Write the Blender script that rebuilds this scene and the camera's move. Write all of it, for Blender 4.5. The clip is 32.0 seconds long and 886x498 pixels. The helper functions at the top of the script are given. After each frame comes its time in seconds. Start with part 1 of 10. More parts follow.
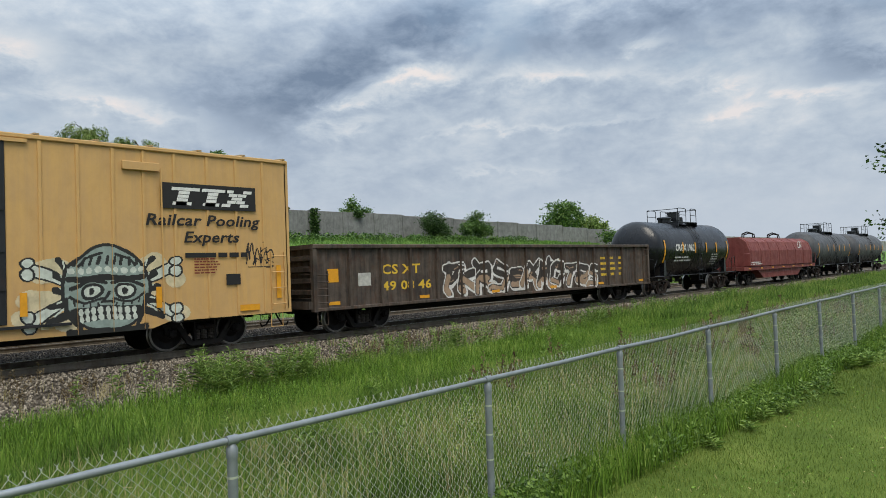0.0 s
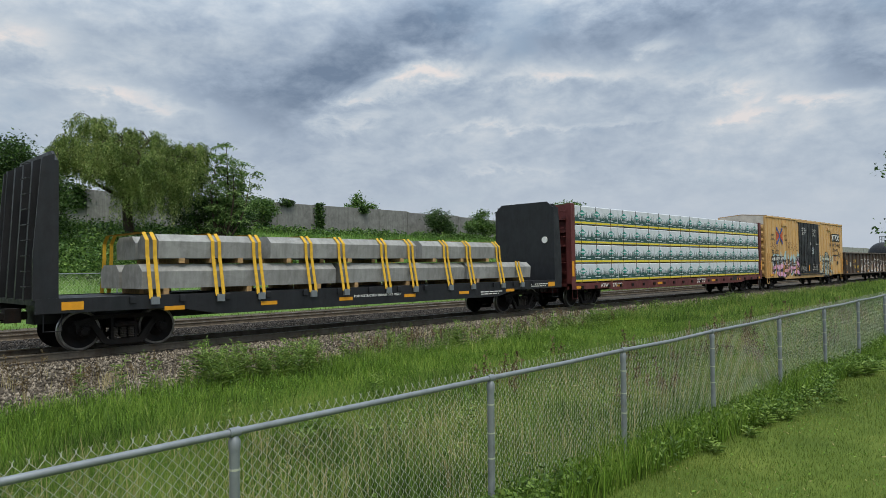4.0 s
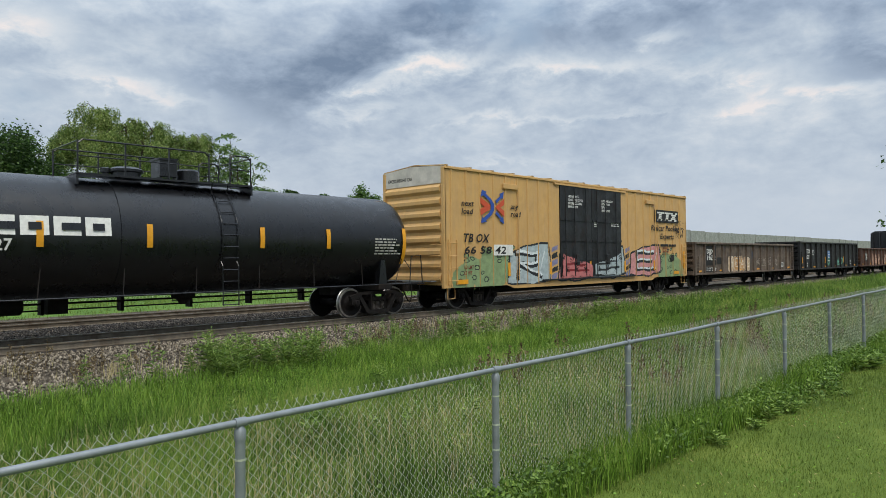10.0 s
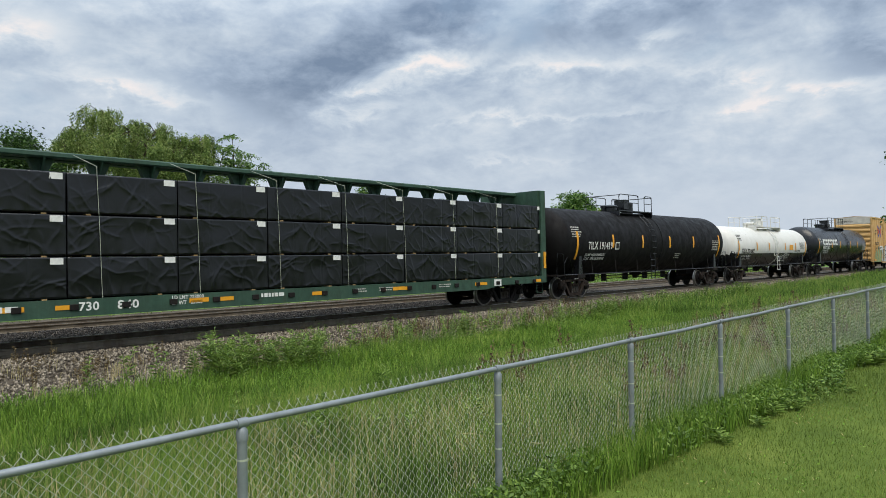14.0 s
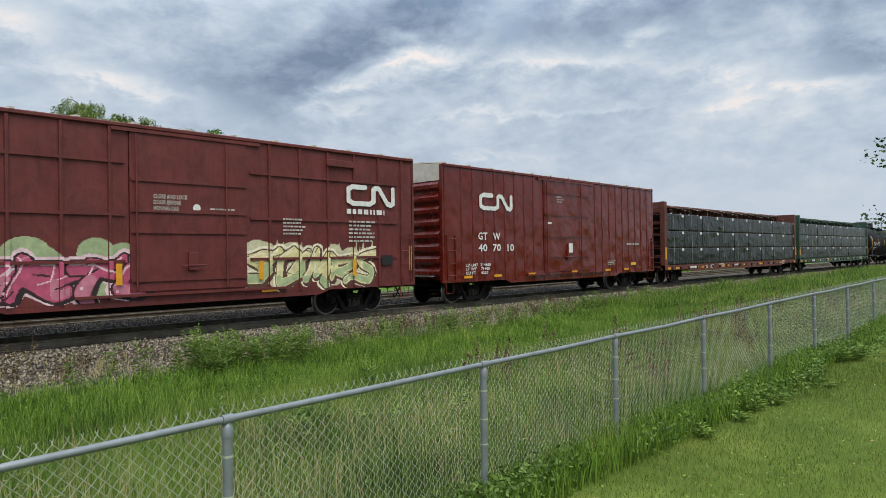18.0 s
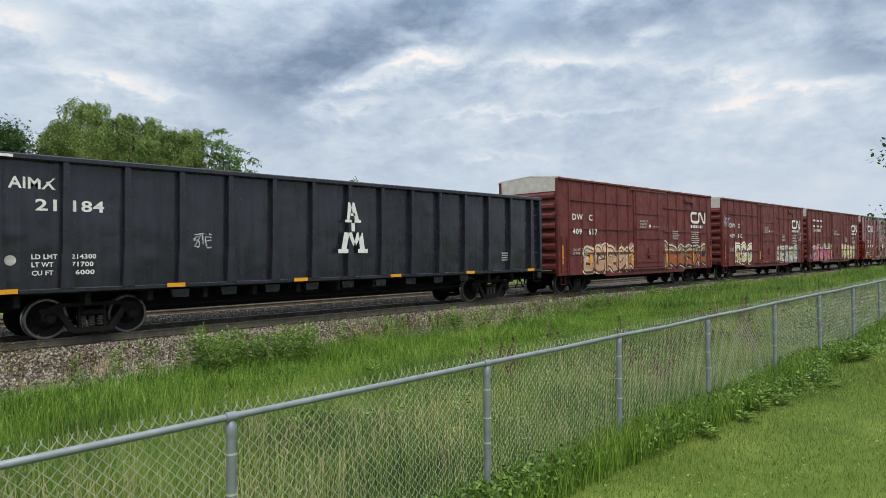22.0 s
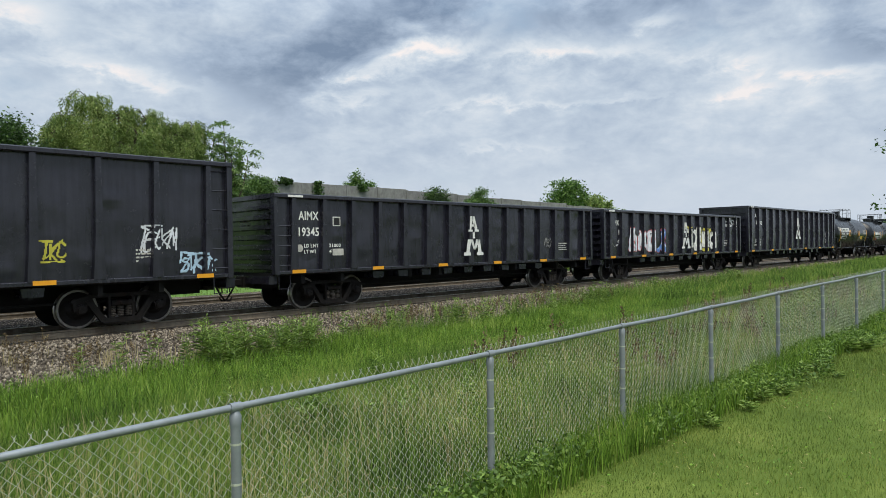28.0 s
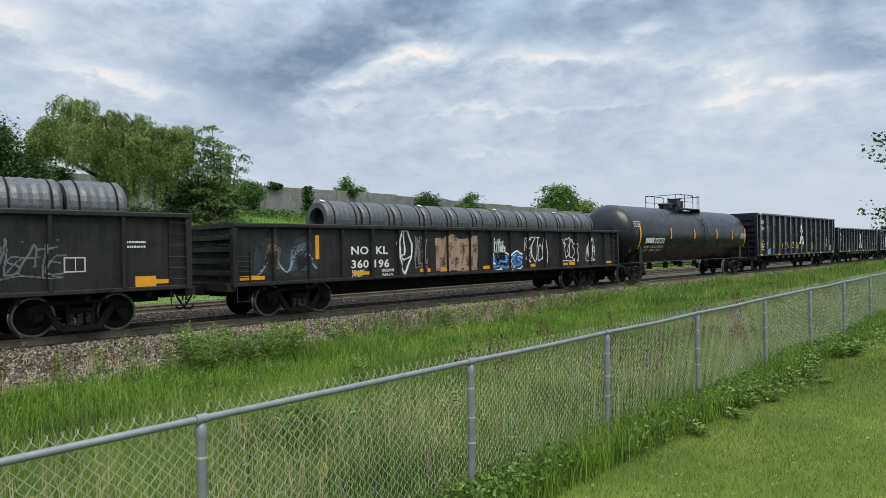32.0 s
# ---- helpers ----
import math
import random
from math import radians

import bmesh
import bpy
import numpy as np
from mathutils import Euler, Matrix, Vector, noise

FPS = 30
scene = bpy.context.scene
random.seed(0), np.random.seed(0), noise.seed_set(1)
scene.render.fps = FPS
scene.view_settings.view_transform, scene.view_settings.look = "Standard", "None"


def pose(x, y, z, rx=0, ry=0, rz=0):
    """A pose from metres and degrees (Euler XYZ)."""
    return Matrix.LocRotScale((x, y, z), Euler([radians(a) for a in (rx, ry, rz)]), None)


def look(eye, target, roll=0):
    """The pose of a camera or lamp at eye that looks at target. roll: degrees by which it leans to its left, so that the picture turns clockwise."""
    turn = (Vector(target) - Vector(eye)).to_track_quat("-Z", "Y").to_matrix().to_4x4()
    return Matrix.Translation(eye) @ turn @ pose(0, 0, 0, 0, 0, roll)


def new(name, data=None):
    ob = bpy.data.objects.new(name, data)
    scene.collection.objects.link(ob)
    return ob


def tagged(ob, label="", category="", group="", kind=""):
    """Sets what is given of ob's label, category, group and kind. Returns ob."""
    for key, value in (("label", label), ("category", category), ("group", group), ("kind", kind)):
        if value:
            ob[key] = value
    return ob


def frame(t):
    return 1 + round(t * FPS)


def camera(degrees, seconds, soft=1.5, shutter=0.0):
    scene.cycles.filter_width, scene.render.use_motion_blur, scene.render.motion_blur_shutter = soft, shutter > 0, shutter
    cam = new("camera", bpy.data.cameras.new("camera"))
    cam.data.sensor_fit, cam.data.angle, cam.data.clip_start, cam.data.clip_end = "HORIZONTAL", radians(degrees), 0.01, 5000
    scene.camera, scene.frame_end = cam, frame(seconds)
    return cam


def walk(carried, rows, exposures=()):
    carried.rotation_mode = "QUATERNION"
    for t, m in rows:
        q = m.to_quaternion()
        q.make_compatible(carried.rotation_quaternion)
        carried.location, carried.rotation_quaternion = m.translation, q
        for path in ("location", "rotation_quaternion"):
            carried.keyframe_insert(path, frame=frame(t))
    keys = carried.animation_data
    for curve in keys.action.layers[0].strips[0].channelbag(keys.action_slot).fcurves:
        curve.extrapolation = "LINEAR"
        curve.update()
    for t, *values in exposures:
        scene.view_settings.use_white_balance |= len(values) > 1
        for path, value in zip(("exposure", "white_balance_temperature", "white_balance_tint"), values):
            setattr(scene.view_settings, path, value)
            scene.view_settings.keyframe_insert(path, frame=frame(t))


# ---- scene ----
cam = camera(66.4, 32.0, soft=0.6)
PATH = [
    (0, (0.007, -0.003, 1.782), (1.447, 1.384, 1.845), -2.2),
    (0.5, (0.008, 0.003, 1.784), (1.445, 1.392, 1.844), -2.3),
    (1, (0.007, 0.004, 1.785), (1.444, 1.394, 1.846), -2.1),
    (1.5, (0.019, 0.014, 1.78), (1.454, 1.405, 1.841), -2.3),
    (2, (0.015, 0.009, 1.779), (1.447, 1.404, 1.839), -2.3),
    (2.5, (0.016, 0.01, 1.78), (1.445, 1.408, 1.841), -2.0),
    (3, (0.011, 0.006, 1.777), (1.436, 1.407, 1.845), -1.6),
    (3.5, (-0.003, 0.007, 1.783), (1.424, 1.408, 1.847), -1.1),
    (5.5, (0.006, 0.026, 1.779), (1.447, 1.413, 1.824), -0.6),
    (6, (0.006, 0.028, 1.782), (1.45, 1.411, 1.822), -0.7),
    (6.5, (0.005, 0.023, 1.781), (1.448, 1.407, 1.817), -0.7),
    (7, (0.006, 0.025, 1.777), (1.447, 1.412, 1.81), -0.8),
    (7.5, (0.0, 0.022, 1.774), (1.438, 1.411, 1.804), -0.7),
    (8, (0.004, 0.017, 1.774), (1.435, 1.415, 1.802), -0.8),
    (8.5, (0.0, 0.026, 1.774), (1.427, 1.427, 1.8), -0.8),
    (9, (0.005, 0.029, 1.778), (1.431, 1.432, 1.805), -1.0),
    (9.5, (0.01, 0.032, 1.776), (1.433, 1.436, 1.805), -0.8),
    (10, (-0.001, 0.036, 1.779), (1.423, 1.439, 1.811), -0.6),
    (10.5, (-0.003, 0.031, 1.778), (1.421, 1.434, 1.811), -0.8),
    (11, (-0.006, 0.037, 1.779), (1.419, 1.439, 1.809), -0.7),
    (11.5, (0.0, 0.036, 1.778), (1.425, 1.438, 1.802), -0.6),
    (12, (-0.002, 0.04, 1.775), (1.425, 1.442, 1.799), -0.5),
    (12.5, (0.0, 0.024, 1.774), (1.423, 1.429, 1.796), -0.7),
    (13, (-0.002, 0.02, 1.776), (1.42, 1.426, 1.795), -0.9),
    (13.5, (0.006, 0.023, 1.772), (1.425, 1.431, 1.791), -0.9),
    (14, (0.013, 0.027, 1.778), (1.431, 1.437, 1.808), -1.0),
    (14.5, (0.0, 0.022, 1.779), (1.422, 1.428, 1.816), -0.8),
    (16.5, (0.001, 0.011, 1.775), (1.445, 1.395, 1.806), -0.9),
    (17, (0.0, 0.006, 1.774), (1.444, 1.389, 1.8), -0.8),
    (17.5, (-0.001, 0.019, 1.773), (1.445, 1.4, 1.794), -0.7),
    (18, (0.005, 0.026, 1.778), (1.453, 1.406, 1.796), -0.9),
    (18.5, (0.011, 0.023, 1.776), (1.459, 1.403, 1.796), -1.0),
    (19, (0.012, 0.027, 1.776), (1.461, 1.406, 1.798), -0.9),
    (19.5, (0.009, 0.031, 1.774), (1.459, 1.408, 1.799), -0.8),
    (20, (0.007, 0.025, 1.775), (1.457, 1.403, 1.8), -1.0),
    (20.5, (0.004, 0.022, 1.774), (1.455, 1.398, 1.796), -0.9),
    (21, (0.001, 0.015, 1.772), (1.449, 1.394, 1.792), -0.9),
    (21.5, (0.008, 0.01, 1.772), (1.449, 1.397, 1.79), -0.8),
    (22, (0.007, 0.015, 1.772), (1.446, 1.405, 1.789), -0.8),
    (22.5, (0.005, 0.017, 1.767), (1.441, 1.409, 1.783), -0.9),
    (23, (0.001, 0.013, 1.772), (1.434, 1.408, 1.783), -0.7),
    (23.5, (0.005, 0.017, 1.773), (1.436, 1.414, 1.782), -0.8),
    (24, (0.001, 0.012, 1.769), (1.431, 1.409, 1.776), -0.9),
    (24.5, (0.005, 0.022, 1.772), (1.437, 1.419, 1.775), -0.8),
    (25, (0.001, 0.022, 1.771), (1.435, 1.417, 1.771), -0.6),
    (25.5, (0.003, 0.033, 1.776), (1.442, 1.422, 1.771), -0.7),
    (27.5, (0.004, 0.019, 1.769), (1.441, 1.41, 1.76), -1.0),
    (28, (0.006, 0.021, 1.765), (1.439, 1.416, 1.757), -1.0),
    (28.5, (0.009, 0.024, 1.765), (1.436, 1.425, 1.761), -0.8),
    (29, (0.008, 0.023, 1.769), (1.435, 1.424, 1.767), -1.1),
    (29.5, (0.005, 0.022, 1.768), (1.432, 1.423, 1.769), -1.0),
    (30, (0.007, 0.019, 1.768), (1.432, 1.423, 1.77), -1.1),
    (30.5, (0.027, 0.037, 1.771), (1.455, 1.437, 1.772), -1.2),
    (31, (0.077, 0.046, 1.768), (1.518, 1.432, 1.768), -0.8),
    (31.5, (0.14, 0.052, 1.765), (1.591, 1.43, 1.767), -0.6),
    (32, (0.167, 0.04, 1.764), (1.618, 1.416, 1.771), -1.0),
]
walk(cam, [(t, look(eye, target, roll)) for t, eye, target, roll in PATH], exposures=[(0, -0.06), (2, -0.14), (3.5, -0.16), (6, -0.04), (9, 0.0), (12, 0.0), (14, 0.08), (17, 0.06), (20, 0.04), (21, 0.04), (22, 0.16), (23, 0.16), (24, 0.10), (28, 0.12), (32, 0.12)])

# ---- world, sun, exposure ----
def srgb(h):
    """Linear colour from a hex string."""
    out = []
    for i in (0, 2, 4):
        c = int(h[i:i + 2], 16) / 255
        out.append(c / 12.92 if c <= 0.04045 else ((c + 0.055) / 1.055) ** 2.4)
    return (*out, 1.0)


class Nodes:
    """A short way to write node trees."""

    def __init__(self, tree):
        self.t = tree
        tree.nodes.clear()

    def add(self, kind, **sets):
        n = self.t.nodes.new(kind)
        for k, v in sets.items():
            if k == "operation":
                n.operation = v
            elif k == "blend_type":
                n.blend_type = v
            elif k == "data_type":
                n.data_type = v
        return n

    def link(self, a, b):
        self.t.links.new(a, b)

    def math(self, op, a, b=0.0, clamp=False):
        n = self.add("ShaderNodeMath", operation=op)
        n.use_clamp = clamp
        for i, v in enumerate((a, b)):
            if isinstance(v, (int, float)):
                n.inputs[i].default_value = v
            else:
                self.link(v, n.inputs[i])
        return n.outputs[0]

    def noise(self, vec, scale, detail=4.0, rough=0.55, dist=0.0):
        n = self.add("ShaderNodeTexNoise")
        n.inputs["Scale"].default_value = scale
        n.inputs["Detail"].default_value = detail
        n.inputs["Roughness"].default_value = rough
        n.inputs["Distortion"].default_value = dist
        if vec is not None:
            self.link(vec, n.inputs["Vector"])
        return n.outputs["Fac"]

    def ramp(self, fac, *stops):
        n = self.add("ShaderNodeValToRGB")
        el = n.color_ramp.elements
        while len(el) < len(stops):
            el.new(0.5)
        for e, (p, c) in zip(el, stops):
            e.position = p
            e.color = c if not isinstance(c, (int, float)) else (c, c, c, 1)
        self.link(fac, n.inputs[0])
        return n.outputs[0]

    def mix(self, fac, a, b, blend="MIX"):
        n = self.add("ShaderNodeMix", data_type="RGBA")
        n.blend_type = blend
        for v, k in ((fac, 0), (a, 6), (b, 7)):
            if isinstance(v, (int, float)):
                n.inputs[k].default_value = v
            elif isinstance(v, tuple):
                n.inputs[k].default_value = v
            else:
                self.link(v, n.inputs[k])
        return n.outputs[2]

    def mapping(self, vec, scale=(1, 1, 1), loc=(0, 0, 0), rot=(0, 0, 0)):
        n = self.add("ShaderNodeMapping")
        n.inputs["Scale"].default_value = scale
        n.inputs["Location"].default_value = loc
        n.inputs["Rotation"].default_value = rot
        self.link(vec, n.inputs["Vector"])
        return n.outputs[0]


SUN_EL, SUN_AZ = radians(60), radians(210)   # azimuth clockwise from +y


def make_world():
    world = bpy.data.worlds.new("sky")
    scene.world = world
    world.use_nodes = True
    n = Nodes(world.node_tree)
    out = n.add("ShaderNodeOutputWorld")
    bg = n.add("ShaderNodeBackground")
    n.link(bg.outputs[0], out.inputs[0])
    sky = n.add("ShaderNodeTexSky")
    sky.sky_type = "NISHITA"
    sky.sun_disc = False
    sky.sun_elevation = SUN_EL
    sky.sun_rotation = SUN_AZ
    sky.dust_density = 2.0
    clear = n.mix(1.0, sky.outputs[0], (0.085, 0.085, 0.085, 1), "MULTIPLY")
    tc = n.add("ShaderNodeTexCoord")
    sep = n.add("ShaderNodeSeparateXYZ")
    n.link(tc.outputs["Generated"], sep.inputs[0])
    z = sep.outputs[2]
    dome = tc.outputs["Generated"]
    big = n.noise(n.mapping(dome, (1, 1, 2.2), (3.1, 1.7, 0)), 2.6, 6, 0.55, 0.3)
    mid = n.noise(n.mapping(dome, (1, 1, 2.0), (7.3, 2.2, 1.0)), 6.5, 8, 0.58, 0.4)
    fine = n.noise(n.mapping(dome, (1, 1, 2.0), (1.9, 8.4, 3.0)), 17.0, 8, 0.62, 0.2)

    # places on the cloud deck to the north-east: a to the right, b up, both as tangents from the middle of the view
    def along_way(way):
        d = n.add("ShaderNodeVectorMath", operation="DOT_PRODUCT")
        n.link(dome, d.inputs[0])
        d.inputs[1].default_value = way
        return d.outputs["Value"]
    bear, tilt = radians(43.9), radians(0.9)
    ahead = (math.cos(bear) * math.cos(tilt), math.sin(bear) * math.cos(tilt), math.sin(tilt))
    depth = n.math("MAXIMUM", along_way(ahead), 0.05)
    a = n.math("DIVIDE", along_way((math.sin(bear), -math.cos(bear), 0.0)), depth)
    b = n.math("DIVIDE", along_way((-math.cos(bear) * math.sin(tilt), -math.sin(bear) * math.sin(tilt), math.cos(tilt))), depth)
    warp = lambda p, q: n.math("ADD", n.math("MULTIPLY", n.math("SUBTRACT", mid, 0.5), p), n.math("MULTIPLY", n.math("SUBTRACT", fine, 0.5), q))
    a = n.math("ADD", a, warp(0.16, 0.10))
    b = n.math("ADD", b, warp(-0.07, 0.07))
    shade = n.math("ADD", n.math("MULTIPLY", big, 0.40), n.math("MULTIPLY", mid, 0.34))
    shade = n.math("ADD", n.math("ADD", shade, n.math("MULTIPLY", n.math("SUBTRACT", fine, 0.5), 0.42)), 0.265)

    def roll(x, up, turn, long, wide, much):
        """One bank of cloud: its middle, slant in degrees, half length and width, and how much lighter or darker it is."""
        nonlocal shade
        c, q = math.cos(radians(turn)), math.sin(radians(turn))
        da, db = n.math("SUBTRACT", a, x), n.math("SUBTRACT", b, up)
        e = n.math("DIVIDE", n.math("ADD", n.math("MULTIPLY", da, c), n.math("MULTIPLY", db, q)), long)
        f = n.math("DIVIDE", n.math("SUBTRACT", n.math("MULTIPLY", db, c), n.math("MULTIPLY", da, q)), wide)
        r = n.math("ADD", n.math("MULTIPLY", e, e), n.math("MULTIPLY", f, f))
        shade = n.math("ADD", shade, n.math("MULTIPLY", n.math("POWER", 2.718, n.math("MULTIPLY", r, -1.0)), much))
    # the long dark roll and smaller shaded banks
    roll(-0.255, 0.222, 20, 0.13, 0.05, -0.17)
    roll(-0.12, 0.298, 27, 0.17, 0.044, -0.17)
    roll(0.0, 0.375, 30, 0.16, 0.05, -0.12)
    roll(-0.33, 0.25, 8, 0.08, 0.025, -0.08)
    roll(0.29, 0.345, 8, 0.14, 0.026, -0.13)
    roll(0.50, 0.35, 0, 0.10, 0.035, -0.08)
    roll(0.62, 0.265, 0, 0.07, 0.024, -0.16)
    roll(0.15, 0.325, 28, 0.08, 0.022, -0.10)
    roll(-0.56, 0.25, 0, 0.07, 0.02, -0.10)
    roll(-0.45, 0.34, 10, 0.12, 0.02, -0.06)
    # lit crests
    roll(-0.62, 0.335, -12, 0.06, 0.026, 0.15)
    roll(-0.43, 0.238, -14, 0.085, 0.014, 0.18)
    roll(-0.36, 0.195, -5, 0.09, 0.02, 0.08)
    roll(-0.02, 0.272, 14, 0.10, 0.012, 0.20)
    roll(-0.13, 0.238, 8, 0.06, 0.009, 0.15)
    roll(-0.14, 0.200, 6, 0.06, 0.008, 0.12)
    roll(0.18, 0.268, 3, 0.11, 0.015, 0.18)
    roll(0.295, 0.315, 10, 0.04, 0.012, 0.15)
    roll(0.06, 0.33, 20, 0.07, 0.022, 0.08)
    roll(0.44, 0.25, 6, 0.05, 0.015, 0.14)
    roll(0.46, 0.198, 3, 0.05, 0.008, 0.14)
    roll(0.57, 0.228, 6, 0.08, 0.010, 0.14)
    roll(0.07, 0.190, 5, 0.09, 0.006, 0.11)
    roll(0.23, 0.200, 3, 0.08, 0.005, 0.10)
    roll(0.09, 0.124, 4, 0.08, 0.005, 0.09)
    cloud = n.ramp(shade, (0.34, srgb("7688a0")), (0.54, srgb("a0b0c4")), (0.66, srgb("bac7d5")), (0.76, srgb("d0d8e0")), (0.86, srgb("eee7e5")))
    gap = n.ramp(n.noise(n.mapping(dome, (1, 1, 2.0), (2.0, 5.0, 0.5)), 3.3, 6, 0.55), (0.52, 0.0), (0.68, 0.7))
    col = n.mix(gap, cloud, n.mix(0.5, srgb("a9c6de"), clear))
    # pale even veil low down
    low = n.ramp(z, (0.0, 1.0), (0.07, 0.85), (0.14, 0.30), (0.26, 0.0))
    col = n.mix(low, col, n.mix(n.math("MULTIPLY", fine, 0.5), srgb("bac6d4"), srgb("d2d8df")))
    # an overcast deck is brighter overhead than near the horizon
    up2 = n.math("MULTIPLY", n.math("MAXIMUM", n.math("SUBTRACT", z, 0.30), 0.0), 2.1)
    col = n.mix(1.0, col, n.ramp(n.math("MULTIPLY", up2, 0.7), (0.0, 0.38), (1.0, 1.0)), "MULTIPLY")
    n.link(col, bg.inputs[0])
    bg.inputs[1].default_value = 1.02 / 0.38


make_world()
sun = new("sun", bpy.data.lights.new("sun", "SUN"))
sun.data.energy, sun.data.angle, sun.data.color = 2.4, radians(35), (1.0, 0.92, 0.78)
sun.matrix_world = look((0, 0, 0), (-math.sin(SUN_AZ) * math.cos(SUN_EL), -math.cos(SUN_AZ) * math.cos(SUN_EL), -math.sin(SUN_EL)))
sun.location = (-20, -30, 40)
scene.view_settings.exposure = 0.0

# ---- materials ----
def principled(name):
    m = bpy.data.materials.new(name)
    m.use_nodes = True
    n = Nodes(m.node_tree)
    out = n.add("ShaderNodeOutputMaterial")
    b = n.add("ShaderNodeBsdfPrincipled")
    n.link(b.outputs[0], out.inputs[0])
    tc = n.add("ShaderNodeTexCoord")
    return m, n, b, tc.outputs["Object"]


def bump(n, b, height, strength, dist=0.02):
    k = n.add("ShaderNodeBump")
    k.inputs["Strength"].default_value = strength
    k.inputs["Distance"].default_value = dist
    n.link(height, k.inputs["Height"])
    n.link(k.outputs[0], b.inputs["Normal"])


def paint(name, base, worn, rust="4a2c1c", rough=0.55, wear=0.35, rusty=0.15, grain=0.15, metal=0.0, dent=0.35, smutty=0.45, gloss=0.5):
    """Weathered paint on steel: broad fading, streaks that run down, spots of rust."""
    m, n, b, co = principled(name)
    broad = n.noise(n.mapping(co, (0.5, 0.5, 0.9)), 1.3, 5, 0.6)
    streak = n.noise(n.mapping(co, (5.0, 5.0, 0.35)), 1.6, 5, 0.65)
    fine = n.noise(co, 38.0, 4, 0.6)
    k = n.math("ADD", n.math("MULTIPLY", broad, 0.45), n.math("MULTIPLY", streak, 0.55))
    col = n.mix(n.ramp(k, (0.40, 0.0), (0.60, min(1.0, wear * 2.4))), srgb(base), srgb(worn))
    spot = n.noise(n.mapping(co, (1.4, 1.4, 0.7), (3, 1, 2)), 2.6, 8, 0.7)
    col = n.mix(n.ramp(spot, (0.58 - rusty * 0.25, 0.0), (0.74, rusty * 2.2)), col, srgb(rust))
    col = n.mix(n.math("MULTIPLY", fine, grain * 2), col, n.mix(0.5, col, srgb("0c0b0a")))
    smut = n.noise(n.mapping(co, (1, 1, 0.8), (5, 2, 7)), 1.9, 8, 0.72, 0.6)
    col = n.mix(n.ramp(smut, (0.42, 0.0), (0.62, smutty)), col, n.mix(0.62, col, srgb("0a0908")))
    n.link(col, b.inputs["Base Color"])
    b.inputs["Metallic"].default_value = metal
    b.inputs["Specular IOR Level"].default_value = gloss
    n.link(n.ramp(n.math("ADD", n.math("MULTIPLY", spot, 0.5), n.math("MULTIPLY", smut, 0.5)), (0.36, max(0.13, rough - 0.16)), (0.64, min(1.0, rough + (0.28 if rough > 0.35 else 0.10)))), b.inputs["Roughness"])
    dents = n.noise(n.mapping(co, (1, 1, 1), (9, 4, 1)), 2.2 if dent < 0.9 else 1.5, 2 if dent < 0.9 else 1, 0.4)
    bump(n, b, n.math("ADD", n.math("MULTIPLY", dents, 0.8), n.math("MULTIPLY", fine, 0.03)), dent, 0.03 if dent < 0.9 else 0.10)
    return m


def plain(name, base, rough=0.6, metal=0.0, vary=0.12, scale=9.0, relief=0.1):
    m, n, b, co = principled(name)
    k = n.noise(co, scale, 5, 0.6)
    dark = tuple(c * (1 - vary * 2) for c in srgb(base)[:3]) + (1,)
    lite = tuple(min(1, c * (1 + vary)) for c in srgb(base)[:3]) + (1,)
    n.link(n.ramp(k, (0.3, dark), (0.7, lite)), b.inputs["Base Color"])
    b.inputs["Roughness"].default_value = rough
    b.inputs["Metallic"].default_value = metal
    if relief:
        bump(n, b, k, relief, 0.01)
    return m


def by_island(name, stops, rough=0.6, through_light=0.0, spread=0.35):
    """Leaves and blades: one colour a piece, from a ramp, with patches over the ground."""
    m, n, b, co = principled(name)
    geo = n.add("ShaderNodeNewGeometry")
    big = n.noise(co, 0.55, 5, 0.65)
    big = n.math("ADD", n.math("MULTIPLY", n.math("SUBTRACT", big, 0.5), 2.4), 0.56)
    k = n.math("ADD", n.math("MULTIPLY", geo.outputs["Random Per Island"], spread), n.math("MULTIPLY", n.math("SUBTRACT", big, 0.25), 1.0 - spread))
    col = n.ramp(k, *[(p, srgb(c)) for p, c in stops])
    n.link(col, b.inputs["Base Color"])
    b.inputs["Roughness"].default_value = rough
    b.inputs["Specular IOR Level"].default_value = 0.25
    if through_light:
        tr = n.add("ShaderNodeBsdfTranslucent")
        n.link(col, tr.inputs[0])
        mx = n.add("ShaderNodeMixShader")
        mx.inputs[0].default_value = through_light
        n.link(b.outputs[0], mx.inputs[1])
        n.link(tr.outputs[0], mx.inputs[2])
        out = [q for q in n.t.nodes if q.type == "OUTPUT_MATERIAL"][0]
        n.link(mx.outputs[0], out.inputs[0])
    return m


def ground_material(name, stops, scale, relief, fine=24.0):
    m, n, b, co = principled(name)
    k = n.math("ADD", n.math("MULTIPLY", n.noise(co, scale, 6, 0.6), 0.6), n.math("MULTIPLY", n.noise(co, fine, 5, 0.7), 0.4))
    n.link(n.ramp(k, *[(p, srgb(c)) for p, c in stops]), b.inputs["Base Color"])
    b.inputs["Roughness"].default_value = 0.95
    b.inputs["Specular IOR Level"].default_value = 0.15
    bump(n, b, k, relief, 0.06)
    return m


